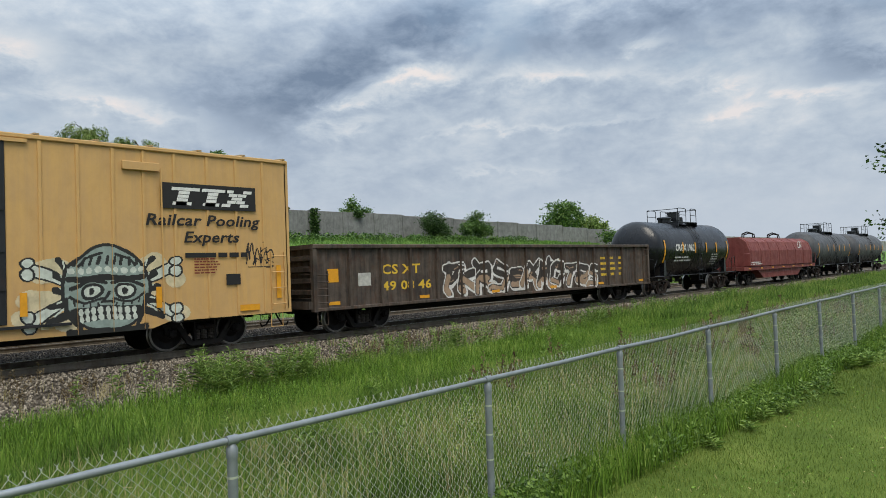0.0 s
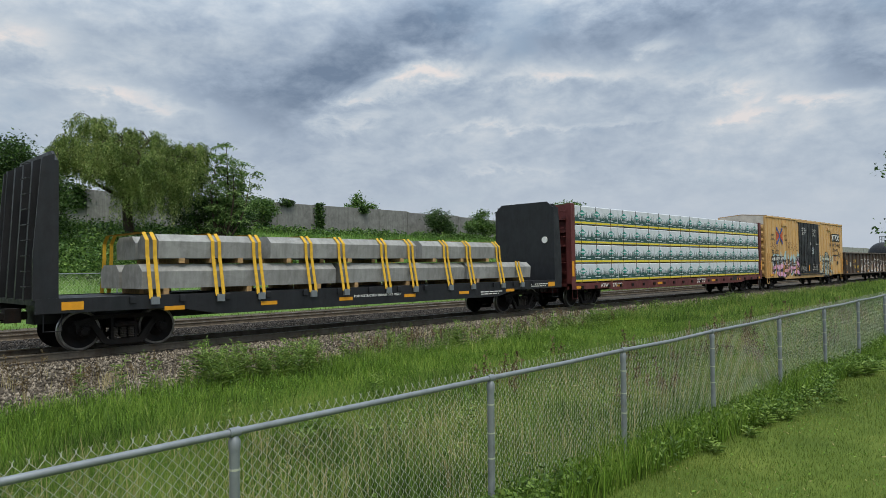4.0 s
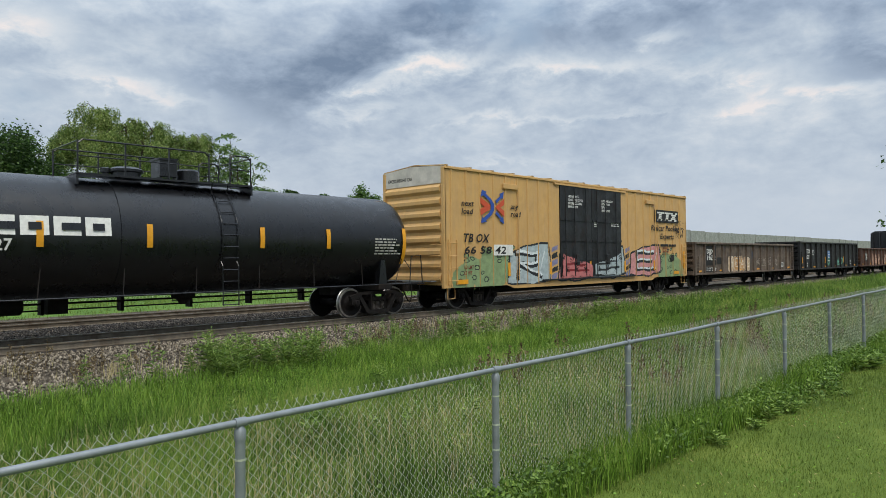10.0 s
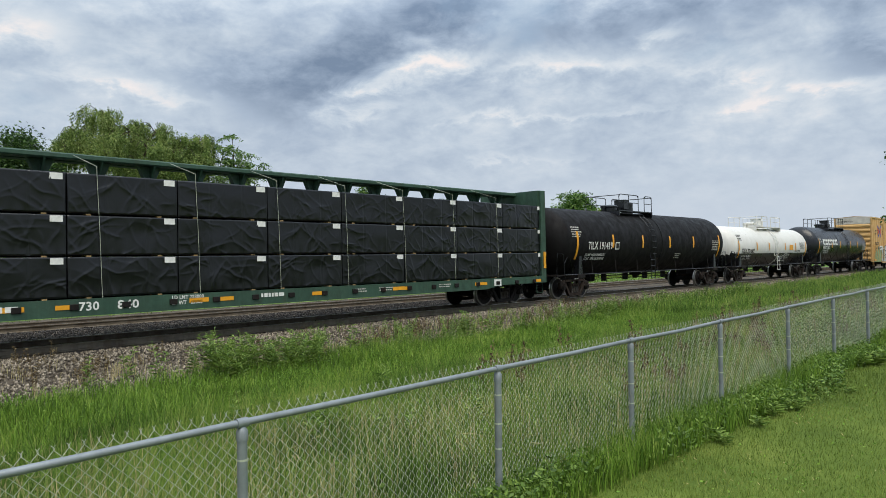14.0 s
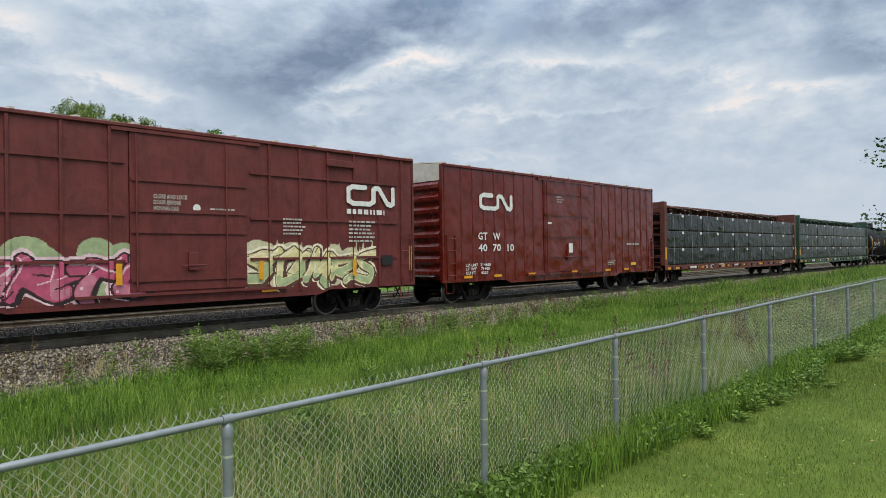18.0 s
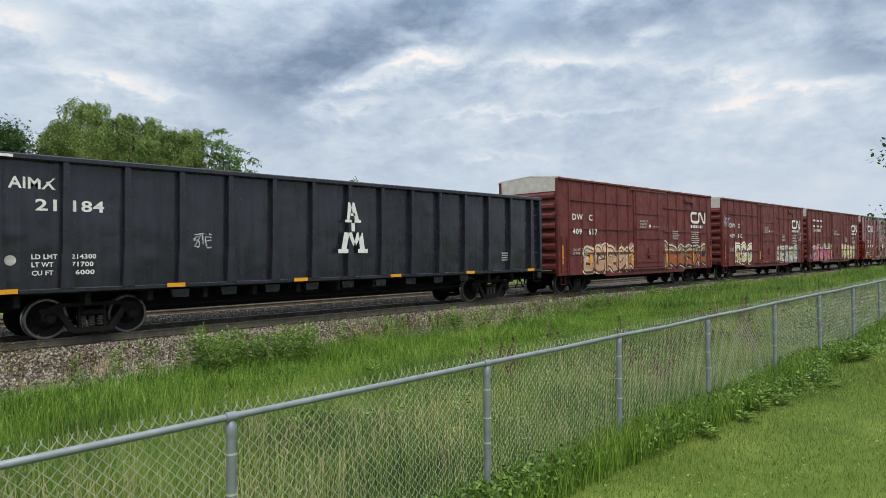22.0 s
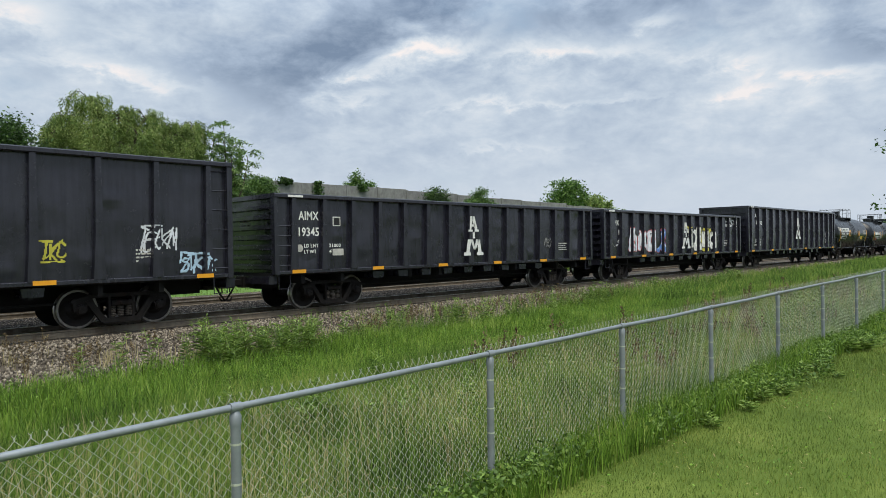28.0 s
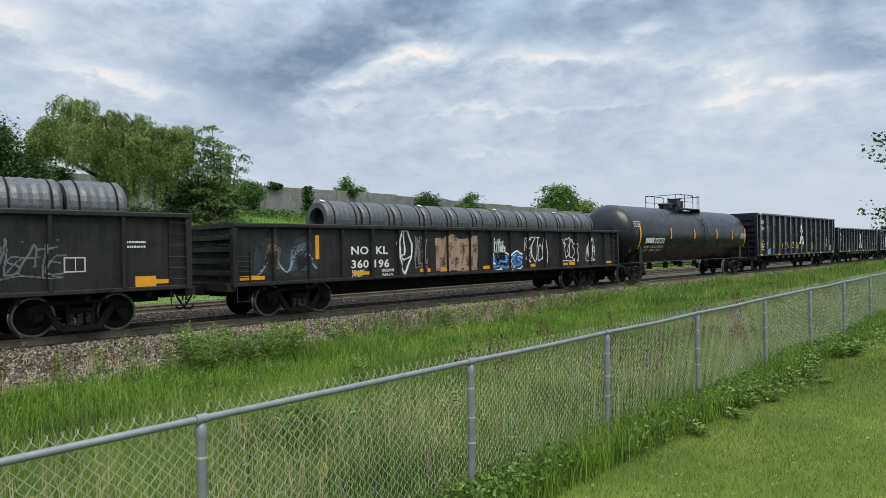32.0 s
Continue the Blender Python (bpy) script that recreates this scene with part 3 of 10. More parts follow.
def block_piece(w, h, seed, letters=5, outline=0.05, cell=0.03, cloud=True, drips=False, jag=0.3, forms=None, halo=False):
    """A large sprayed piece: a cloud behind, fat interlocking forms, dark outlines and bright highlights.
    Colours: 0 cloud, 1 fill, 2 second fill, 3 outline, 4 highlight."""
    c = Canvas(w, h, cell, seed)
    rnd = random.Random(seed)
    if cloud:
        for i in range(letters * 4):
            c.blob(rnd.uniform(0.06, 0.94) * w, rnd.uniform(0.3, 0.72) * h, rnd.uniform(0.05, 0.11) * w, rnd.uniform(0.16, 0.30) * h, 0)
        if drips:
            for i in range(letters * 5):
                xx = rnd.uniform(0.03, 0.97) * w
                c.area([(xx - 0.07 * h, 0.6 * h), (xx, rnd.uniform(0.8, 1.0) * h), (xx + 0.07 * h, 0.6 * h)], 0)
    lw = w / letters
    if forms:
        return fat_forms(c, w, h, forms, outline, halo, rnd)
    for i in range(letters):
        x0, x1 = (i + 0.04) * lw, (i + 1.06) * lw
        lean = rnd.uniform(-jag, jag) * lw
        top, bot = h * rnd.uniform(0.74, 0.9), h * rnd.uniform(0.06, 0.2)
        fill = 1 if rnd.random() < 0.65 else 2
        k = rnd.choice(("ring", "arch", "bars", "hook", "fork"))
        s = lw * rnd.uniform(0.16, 0.21)
        xa, xb, zm = x0 + s * 1.2, x1 - s * 1.5, (top + bot) / 2
        if k == "ring":
            strokes = [[(xa, bot + s), (xa + lean * 0.4, top - s), (xb, top - s), (xb, bot + s), (xa, bot + s)]]
        elif k == "arch":
            strokes = [[(xa, bot + s), (xa + lean, top - s), (xb, bot + s)], [(xa + lw * 0.1, zm), (xb - lw * 0.1, zm - h * 0.05)]]
        elif k == "bars":
            strokes = [[(xa, bot + s), (xa, top - s), (xb, top - s)], [(xa, zm), (xb, zm + h * 0.03)], [(xa, bot + s), (xb + s, bot + s)]]
        elif k == "hook":
            strokes = [[(xb, top - s), (xa, top - s), (xa, zm), (xb, zm), (xb, bot + s), (xa, bot + s)]]
        else:
            strokes = [[(xa, bot + s), (xa, top - s)], [(xb, top - s), (xa, zm), (xb + s * 0.4, bot + s)]]
        for st in strokes:
            c.line(st, s + outline, 3)
        for st in strokes:
            c.line(st, s, fill)
        for st in strokes:
            c.line([(p[0] + s * 0.3, p[1] + s * 0.35) for p in st], s * 0.16, 4, fill)
        for q in range(3):
            xx = rnd.uniform(xa, xb)
            zz = rnd.uniform(bot, top)
            c.line([(xx, zz), (xx + rnd.uniform(-0.2, 0.2), zz + rnd.uniform(-0.15, 0.15))], outline * 0.6, 3)
    return c


def scrawl(w, h, seed, turns=6, r=0.03, cell=0.02):
    """A quick tag: a run of slanting, overlapping hand-drawn forms, with a flourish below."""
    c = Canvas(w, h, cell, seed)
    rnd = random.Random(seed)
    n, r = max(2, turns), r * 0.72
    slant = rnd.uniform(-0.05, 0.22)
    last = None
    for i in range(n):
        gw = w * 0.86 / n
        x0, z0 = w * 0.05 + i * gw, h * (0.16 + rnd.uniform(-0.05, 0.08))
        gh = h * rnd.uniform(0.42, 0.8)
        for st in GLYPHS[rnd.randrange(len(GLYPHS))]:
            pts = [(x0 + (px * 1.25 + rnd.uniform(-0.2, 0.2)) * gw + slant * pz * gh, z0 + (pz + rnd.uniform(-0.14, 0.14)) * gh) for px, pz in st]
            c.line(curve(pts), r * rnd.uniform(0.85, 1.1), 0)
        if last and rnd.random() < 0.4:
            c.line([last, pts[0]], r * 0.7, 0)
        last = pts[-1]
    k = rnd.random()
    if k < 0.5:
        c.line(curve([(w * 0.12, h * 0.06), (w * 0.5, h * 0.10), (w * 0.92, h * 0.05), (w * 0.8, h * 0.13)]), r * 0.8, 0)
    elif k < 0.8:
        c.line([(w * 0.03, h * 0.5), (w * 0.06, h * 0.95), (w * 0.6, h * 0.96)], r * 0.7, 0)
    for q in range(rnd.randrange(4)):
        c.blob(rnd.uniform(0.05, 0.95) * w, h * rnd.uniform(0.88, 0.96), r, r, 0)
    return c
# ---- rolling stock: origin at the rail head below the car's middle, +x the way it travels, -y its side towards the field ----
TRACK_Y = 17.79
CARS, WHEELS, LOADS = [], [], []      # (car, place at the start), (wheelset, place in truck, place of car), (load, offset, place of car)


def truck_mesh():
    """Cast side frames with open windows, a bolster between them and brake gear."""
    g = Geo()
    for s in (-1, 1):
        y0, y1 = sorted((s * 0.97, s * 1.08))
        g.prism_y([(-1.10, 0.60), (-1.10, 0.68), (-0.66, 0.80), (0.66, 0.80), (1.10, 0.68), (1.10, 0.60), (0.76, 0.66), (0.60, 0.71), (-0.60, 0.71), (-0.76, 0.66)], y0, y1)
        g.prism_y([(-0.40, 0.11), (0.40, 0.11), (0.48, 0.17), (0.44, 0.23), (-0.44, 0.23), (-0.48, 0.17)], y0 - 0.01, y1 + 0.01)
        for e in (-1, 1):
            g.prism_y([(e * 0.80, 0.64), (e * 0.67, 0.69), (e * 0.35, 0.23), (e * 0.46, 0.14)], y0, y1)
            # a raised lip along the arm
            g.prism_y([(e * 0.80, 0.645), (e * 0.765, 0.66), (e * 0.445, 0.165), (e * 0.475, 0.15)], *sorted((s * 1.08, s * 1.105)))
            # pedestal jaws over the bearing
            g.prism_y([(e * 0.75, 0.66), (e * 0.75, 0.50), (e * 0.79, 0.50), (e * 0.80, 0.58), (e * 0.98, 0.58), (e * 0.99, 0.42), (e * 1.05, 0.42), (e * 1.07, 0.64)], y0 - 0.01, y1 + 0.01)
            g.box(e * 0.27 - 0.03, e * 0.27 + 0.03, y0 - 0.01, y1 + 0.01, 0.22, 0.72)
        yb0, yb1 = sorted((s * 0.70, s * 1.12))
        g.box(-0.23, 0.23, yb0, yb1, 0.50, 0.62, 0, 0.03)
        g.box(-0.05, 0.05, *sorted((s * 1.10, s * 1.15)), 0.53, 0.59)
    g.box(-0.20, 0.20, -0.72, 0.72, 0.46, 0.70, 0, 0.04)
    g.lathe([(0.70, 0.30), (0.80, 0.30)], "z", n=14)
    for e in (-1, 1):
        g.prism_y([(e * 0.40, 0.34), (e * 0.48, 0.34), (e * 0.48, 0.44), (e * 0.40, 0.44)], -0.72, 0.72)
        for s in (-1, 1):
            g.box(*sorted((e * 0.40, e * 0.46)), s * 0.76 - 0.05, s * 0.76 + 0.05, 0.28, 0.56)
    return g.mesh("truck", M_TRUCK)


def spring_mesh():
    g = Geo()
    for x in (-0.19, 0.0, 0.19):
        prof = []
        for i in range(13):
            prof.append((0.25 + i * 0.02, 0.085 if i % 2 else 0.065))
        g.lathe(prof, "z", (x, 0, 0), 8)
    return g.mesh("spring_pack", M_SPRING)


def wheelset_mesh():
    g = Geo()
    g.lathe([(-1.06, 0.075), (-0.84, 0.085), (-0.80, 0.11), (0.80, 0.11), (0.84, 0.085), (1.06, 0.075)], "y", n=12)
    for s in (-1, 1):
        prof = [(0.682, 0.40), (0.684, 0.470), (0.690, 0.483), (0.702, 0.483), (0.716, 0.463), (0.722, 0.458), (0.806, 0.452),
                (0.813, 0.446), (0.813, 0.398), (0.800, 0.385), (0.770, 0.33), (0.765, 0.24), (0.815, 0.165), (0.830, 0.14), (0.830, 0.08)]
        mats = [0, 0, 0, 1, 1, 1, 1, 2, 0, 0, 0, 0, 0, 0]
        g.lathe([(s * a, r) for a, r in prof], "y", n=36, mats=mats)
        # bearing with its three cap screws
        g.lathe([(s * 1.00, 0.12), (s * 1.12, 0.12), (s * 1.13, 0.095), (s * 1.17, 0.09), (s * 1.175, 0.06)], "y", n=14)
        for k in range(3):
            a = k * 2.094
            g.box(0.055 * math.cos(a) - 0.015, 0.055 * math.cos(a) + 0.015, *sorted((s * 1.17, s * 1.195)), 0.055 * math.sin(a) - 0.015, 0.055 * math.sin(a) + 0.015)
    return g.mesh("wheelset", [M_WHEEL, M_TREAD, M_RIM], 35)


def coupler_mesh():
    g = Geo()
    g.box(-0.45, 0.25, -0.08, 0.08, 0.74, 0.92, 0, 0.02)
    g.prism_z([(0.22, -0.13), (0.42, -0.17), (0.56, -0.12), (0.58, -0.02), (0.46, 0.00), (0.44, 0.06), (0.52, 0.13), (0.40, 0.17), (0.24, 0.11)], 0.69, 0.98)
    g.box(-0.30, 0.02, -0.20, 0.20, 0.68, 1.0)
    g.tube([(0.30, -0.05, 0.70), (0.33, -0.05, 0.58), (0.20, -0.12, 0.56)], 0.02, 5)
    g.tube([(0.0, -0.30, 0.78), (0.12, -0.32, 0.55), (0.30, -0.25, 0.36), (0.52, -0.12, 0.33), (0.62, -0.05, 0.42)], 0.026, 6)
    g.tube([(-0.05, -1.25, 0.86), (0.05, -1.2, 0.78), (0.12, -0.5, 0.78), (0.35, 0.0, 0.99)], 0.012, 5)
    return g.mesh("coupler", M_TRUCK)


TRUCK, SPRINGS, WHEELSET, COUPLER = truck_mesh(), spring_mesh(), wheelset_mesh(), coupler_mesh()
TRUCK_R = TRUCK.copy()
TRUCK_R.materials[0] = M_TRUCK_RUST


def gear(car, trucks, half, at, rusty=False):
    """Two trucks and two couplers."""
    for x in trucks:
        t = part("truck", TRUCK_R if rusty else TRUCK, None, car, "", (x, 0, 0))
        for s in (-1, 1):
            part("spring_pack", SPRINGS, None, t, "", (0, s * 1.01, 0))
        for e in (-1, 1):
            w = part("wheelset", WHEELSET, None, t, "", (e * 0.889, 0, 0.457))
            WHEELS.append((w, e * 0.889, at))
    for e in (-1, 1):
        part("coupler", COUPLER, None, car, "", pose(e * half, 0, 0, 0, 0, 0 if e > 0 else 180))


def car_thing(name, label, category, centre):
    car = thing(name, label, category, "cars of the freight train", (centre, TRACK_Y, 0))
    CARS.append((car, centre))
    return car


def ladder(name, parent, x, y, z0, z1, mat, w=0.42, n=6, along="x", out=0.09):
    """A ladder against a face: two stiles and rungs that stand out from it."""
    g = Geo()
    s = -1 if y < 0 else 1
    for i in range(n):
        z = z0 + (z1 - z0) * i / (n - 1)
        if along == "x":
            g.tube([(x, y, z), (x, y + s * out, z), (x + w, y + s * out, z), (x + w, y, z)], 0.014, 5)
        else:
            e = 1 if x > 0 else -1
            g.tube([(x, y, z), (x + e * out, y, z), (x + e * out, y + w, z), (x, y + w, z)], 0.014, 5)
    if along == "x":
        for k in (0, w):
            g.box(x + k - 0.012, x + k + 0.012, *sorted((y, y + s * 0.05)), z0 - 0.15, z1 + 0.12)
    return part(name, g, mat, parent)


def stirrup(parent, x, y, z, mat, w=0.36, drop=0.42):
    g = Geo()
    g.tube([(x, y, z), (x, y, z - drop), (x + w, y, z - drop), (x + w, y, z)], 0.016, 5)
    return part("stirrup_step", g, mat, parent)


def tapes(parent, xs, y, z, w=0.45, h=0.1):
    for x in xs:
        plate("reflector", parent, x - w / 2, x + w / 2, z, z + h, y, M_REFLECT, "amber reflective strip", 0.004)


def rib_depth(xs, half_w, sheet, rib):
    """How far the side stands out at a place along it: posts at xs, sheet between."""
    def depth(x):
        for p in xs:
            if abs(x - p) < half_w:
                return -rib
        return -sheet
    return depth


def dented_sheet(g, h, y, z0, z1, posts, seed):
    """Thin steel between posts, pushed out and knocked in by its loads."""
    rnd = np.random.RandomState(seed)
    nx, nz = int(2 * h / 0.11), int((z1 - z0) / 0.11)
    x, z = np.meshgrid(np.linspace(-h, h, nx + 1), np.linspace(z0, z1, nz + 1), indexing="ij")
    out = np.zeros(x.shape)
    for a, b in zip(posts, posts[1:]):
        u = (x - a) / (b - a)
        inside = (u > 0) & (u < 1)
        out += np.where(inside, rnd.uniform(-0.006, 0.022) * np.sin(np.pi * np.clip(u, 0, 1)) * np.sin(np.pi * (z - z0) / (z1 - z0)), 0)
        for k in range(5):
            cx, cz, r = rnd.uniform(a + 0.1, b - 0.1), rnd.uniform(z0 + 0.3, z1), rnd.uniform(0.10, 0.32)
            out += np.where(inside, rnd.uniform(-0.016, 0.024) * np.exp(-((x - cx) / r) ** 2 - ((z - cz) / (r * rnd.uniform(0.4, 0.9))) ** 2), 0)
    yy = y + np.sign(y) * (out - 0.004)
    k = len(g.v)
    g.v += [tuple(p) for p in np.stack([x, yy, z], -1).reshape(-1, 3).tolist()]
    for i in range(nx):
        for j in range(nz):
            q = k + i * (nz + 1) + j
            g.f.append((q, q + nz + 1, q + nz + 2, q + 1))
            g.m.append(0)


def gondola(name, label, L, R, top, sill, ribs, paint_m, deep=0.10, rib_w=0.11, belly=False, ladders=True, end_ribs=5, inset=2.2,
            wide=1.6, tape=True, rusty=False, taper=False):
    c, h = (L + R) / 2, (R - L) / 2
    car = car_thing(name, label, "gondola car", c)
    sheet = wide - deep
    low = 0.95 if not belly else 1.25
    g = Geo()
    g.box(-h + 0.02, h - 0.02, -sheet + 0.02, sheet - 0.02, 1.02, 1.10)
    g.box(-h + 0.3, h - 0.3, -0.35, 0.35, 0.62, 1.0)
    g.box(-h + 3.4, h - 3.4, -0.3, 0.3, 0.45, 0.63)
    g.tube([(-h + 2.6, -0.75, 0.6), (h - 2.6, -0.75, 0.6)], 0.03, 6)
    for i in range(int(h * 2 / 1.4)):
        x = -h + 1.0 + i * 1.4
        if x < h - 0.6:
            g.box(x - 0.06, x + 0.06, -sheet + 0.05, sheet - 0.05, 0.78, 1.02)
    part("underframe", g, M_FLOOR, car)
    n = ribs
    xs = [-h + 0.62 + (2 * h - 1.24) * i / (n - 1) for i in range(n)] if taper else [-h + 0.08 + (2 * h - 0.16) * i / n for i in range(1, n)]
    for s in (-1, 1):
        g = Geo()
        a, b = sorted((s * (sheet - 0.02), s * sheet))
        if belly:
            g.box(-h, h, *sorted((s * (sheet - 0.02), s * (sheet - 0.016))), low - 0.15, top - 0.1)
            dented_sheet(g, h, s * sheet, low - 0.15, top - 0.1, xs, int(abs(L) * 7) % 1000)
        else:
            g.box(-h, h, a, b, sill + 0.06, top - 0.1)
        part("side_sheet", g, paint_m, car, "", None, 40 if belly else 0.0)
        a, b = sorted((s * (sheet - 0.06), s * (wide + 0.02)))
        g = Geo()
        g.box(-h - 0.02, h + 0.02, a, b, top - 0.13, top, 0, 0.025)
        part("top_chord", g, paint_m, car)
        g = Geo()
        a, b = sorted((s * (sheet - 0.1), s * (wide - 0.01)))
        g.box(-h, h, a, b, sill, sill + 0.10, 0, 0.015)
        if belly:
            # side sill steps out between the trucks over hopper-like cross bearers
            for x in xs[3:-3]:
                g.prism_y([(x - 0.24, sill), (x + 0.24, sill), (x + 0.2, sill - 0.24), (x - 0.2, sill - 0.24)], *sorted((s * 0.9, s * (sheet - 0.02))))
        part("side_sill", g, paint_m, car)
    if taper:
        prof = [(-rib_w / 2, 0), (rib_w / 2, 0), (rib_w * 0.42, deep), (-rib_w * 0.42, deep)]
    else:
        prof = [(-rib_w / 2, 0), (rib_w / 2, 0), (rib_w / 2 - 0.015, deep), (-rib_w / 2 + 0.015, deep)]
    g = Geo()
    if taper:
        for z, k in ((sill + 0.09, 2.3), (sill + 1.0, 1.45), (top - 0.12, 1.0)):
            g.v += [(a * k, b, z) for a, b in prof]
        for r in (0, 4):
            for i in range(4):
                g.f.append((r + i, r + (i + 1) % 4, r + 4 + (i + 1) % 4, r + 4 + i))
        g.f += [(3, 2, 1, 0), (8, 9, 10, 11)]
        g.m = [0] * len(g.f)
    else:
        g.prism_z(prof, sill + 0.09, top - 0.12)
    rm = g.mesh("side_post", paint_m)
    for x in xs:
        part("side_post", rm, None, car, "", pose(x, -sheet, 0, 0, 0, 180))
        part("side_post", rm, None, car, "", pose(x, sheet, 0))
    for e in (-1, 1):
        g = Geo()
        g.box(*sorted((e * (h - 0.13), e * (h - 0.10))), -sheet, sheet, 0.95, top - 0.1)
        part("end_sheet", g, paint_m, car)
        g = Geo()
        g.box(*sorted((e * (h - 0.14), e * (h + 0.03))), -wide, wide, top - 0.13, top - 0.002, 0)
        part("end_chord", g, paint_m, car)
        g = Geo()
        g.box(*sorted((e * (h - 0.12), e * (h + 0.14))), -sheet, sheet, 0.80, 1.02)
        part("end_sill", g, paint_m, car)
        zz = [1.12 + (top - 1.35) * (i + 0.5) / end_ribs for i in range(end_ribs)]
        for z in zz:
            g = Geo()
            d = (top - 1.35) / end_ribs * 0.27
            x0, x1 = e * (h - 0.10), e * (h + 0.04)
            g.prism_y([(x0, z - d), (x1, z - d * 0.7), (x1, z + d * 0.7), (x0, z + d)], -sheet + 0.03, sheet - 0.03)
            part("end_rib", g, paint_m, car)
        for s in (-1, 1):
            g = Geo()
            g.box(*sorted((e * (h - 0.12), e * (h + 0.02))), *sorted((s * (sheet - 0.05), s * wide)), sill, top - 0.12)
            part("corner_post", g, paint_m, car)
    if ladders:
        ladder("ladder", car, h - 0.52, -sheet, sill + 0.25, top - 0.25, paint_m, 0.40, 6)
        ladder("ladder", car, -h + 0.12, -sheet, sill + 0.25, top - 0.9, paint_m, 0.40, 5)
        ladder("end_ladder", car, -h, -sheet + 0.1, sill + 0.4, top - 0.4, paint_m, 0.4, 6, "y")
        ladder("end_ladder", car, h, -sheet + 0.1, sill + 0.4, top - 0.4, paint_m, 0.4, 6, "y")
        ladder("ladder", car, -h + 0.12, sheet, sill + 0.25, top - 0.25, paint_m, 0.40, 6)
    for x in (-h + 0.12, h - 0.5):
        stirrup(car, x, -wide + 0.05, sill + 0.02, paint_m)
        stirrup(car, x, wide - 0.05, sill + 0.02, paint_m)
    gear(car, (-h + inset, h - inset), h + 0.18, c, rusty)
    if tape:
        m = 6
        tapes(car, [-h + 0.75 + i * (2 * h - 1.5) / (m - 1) for i in range(m)], -wide - 0.003 if taper else -sheet - 0.003, sill + 0.16 if not taper else sill + 0.02)
    car["h"] = h
    return car, h, sheet, wide, xs, rib_depth(xs, rib_w / 2, sheet, wide)


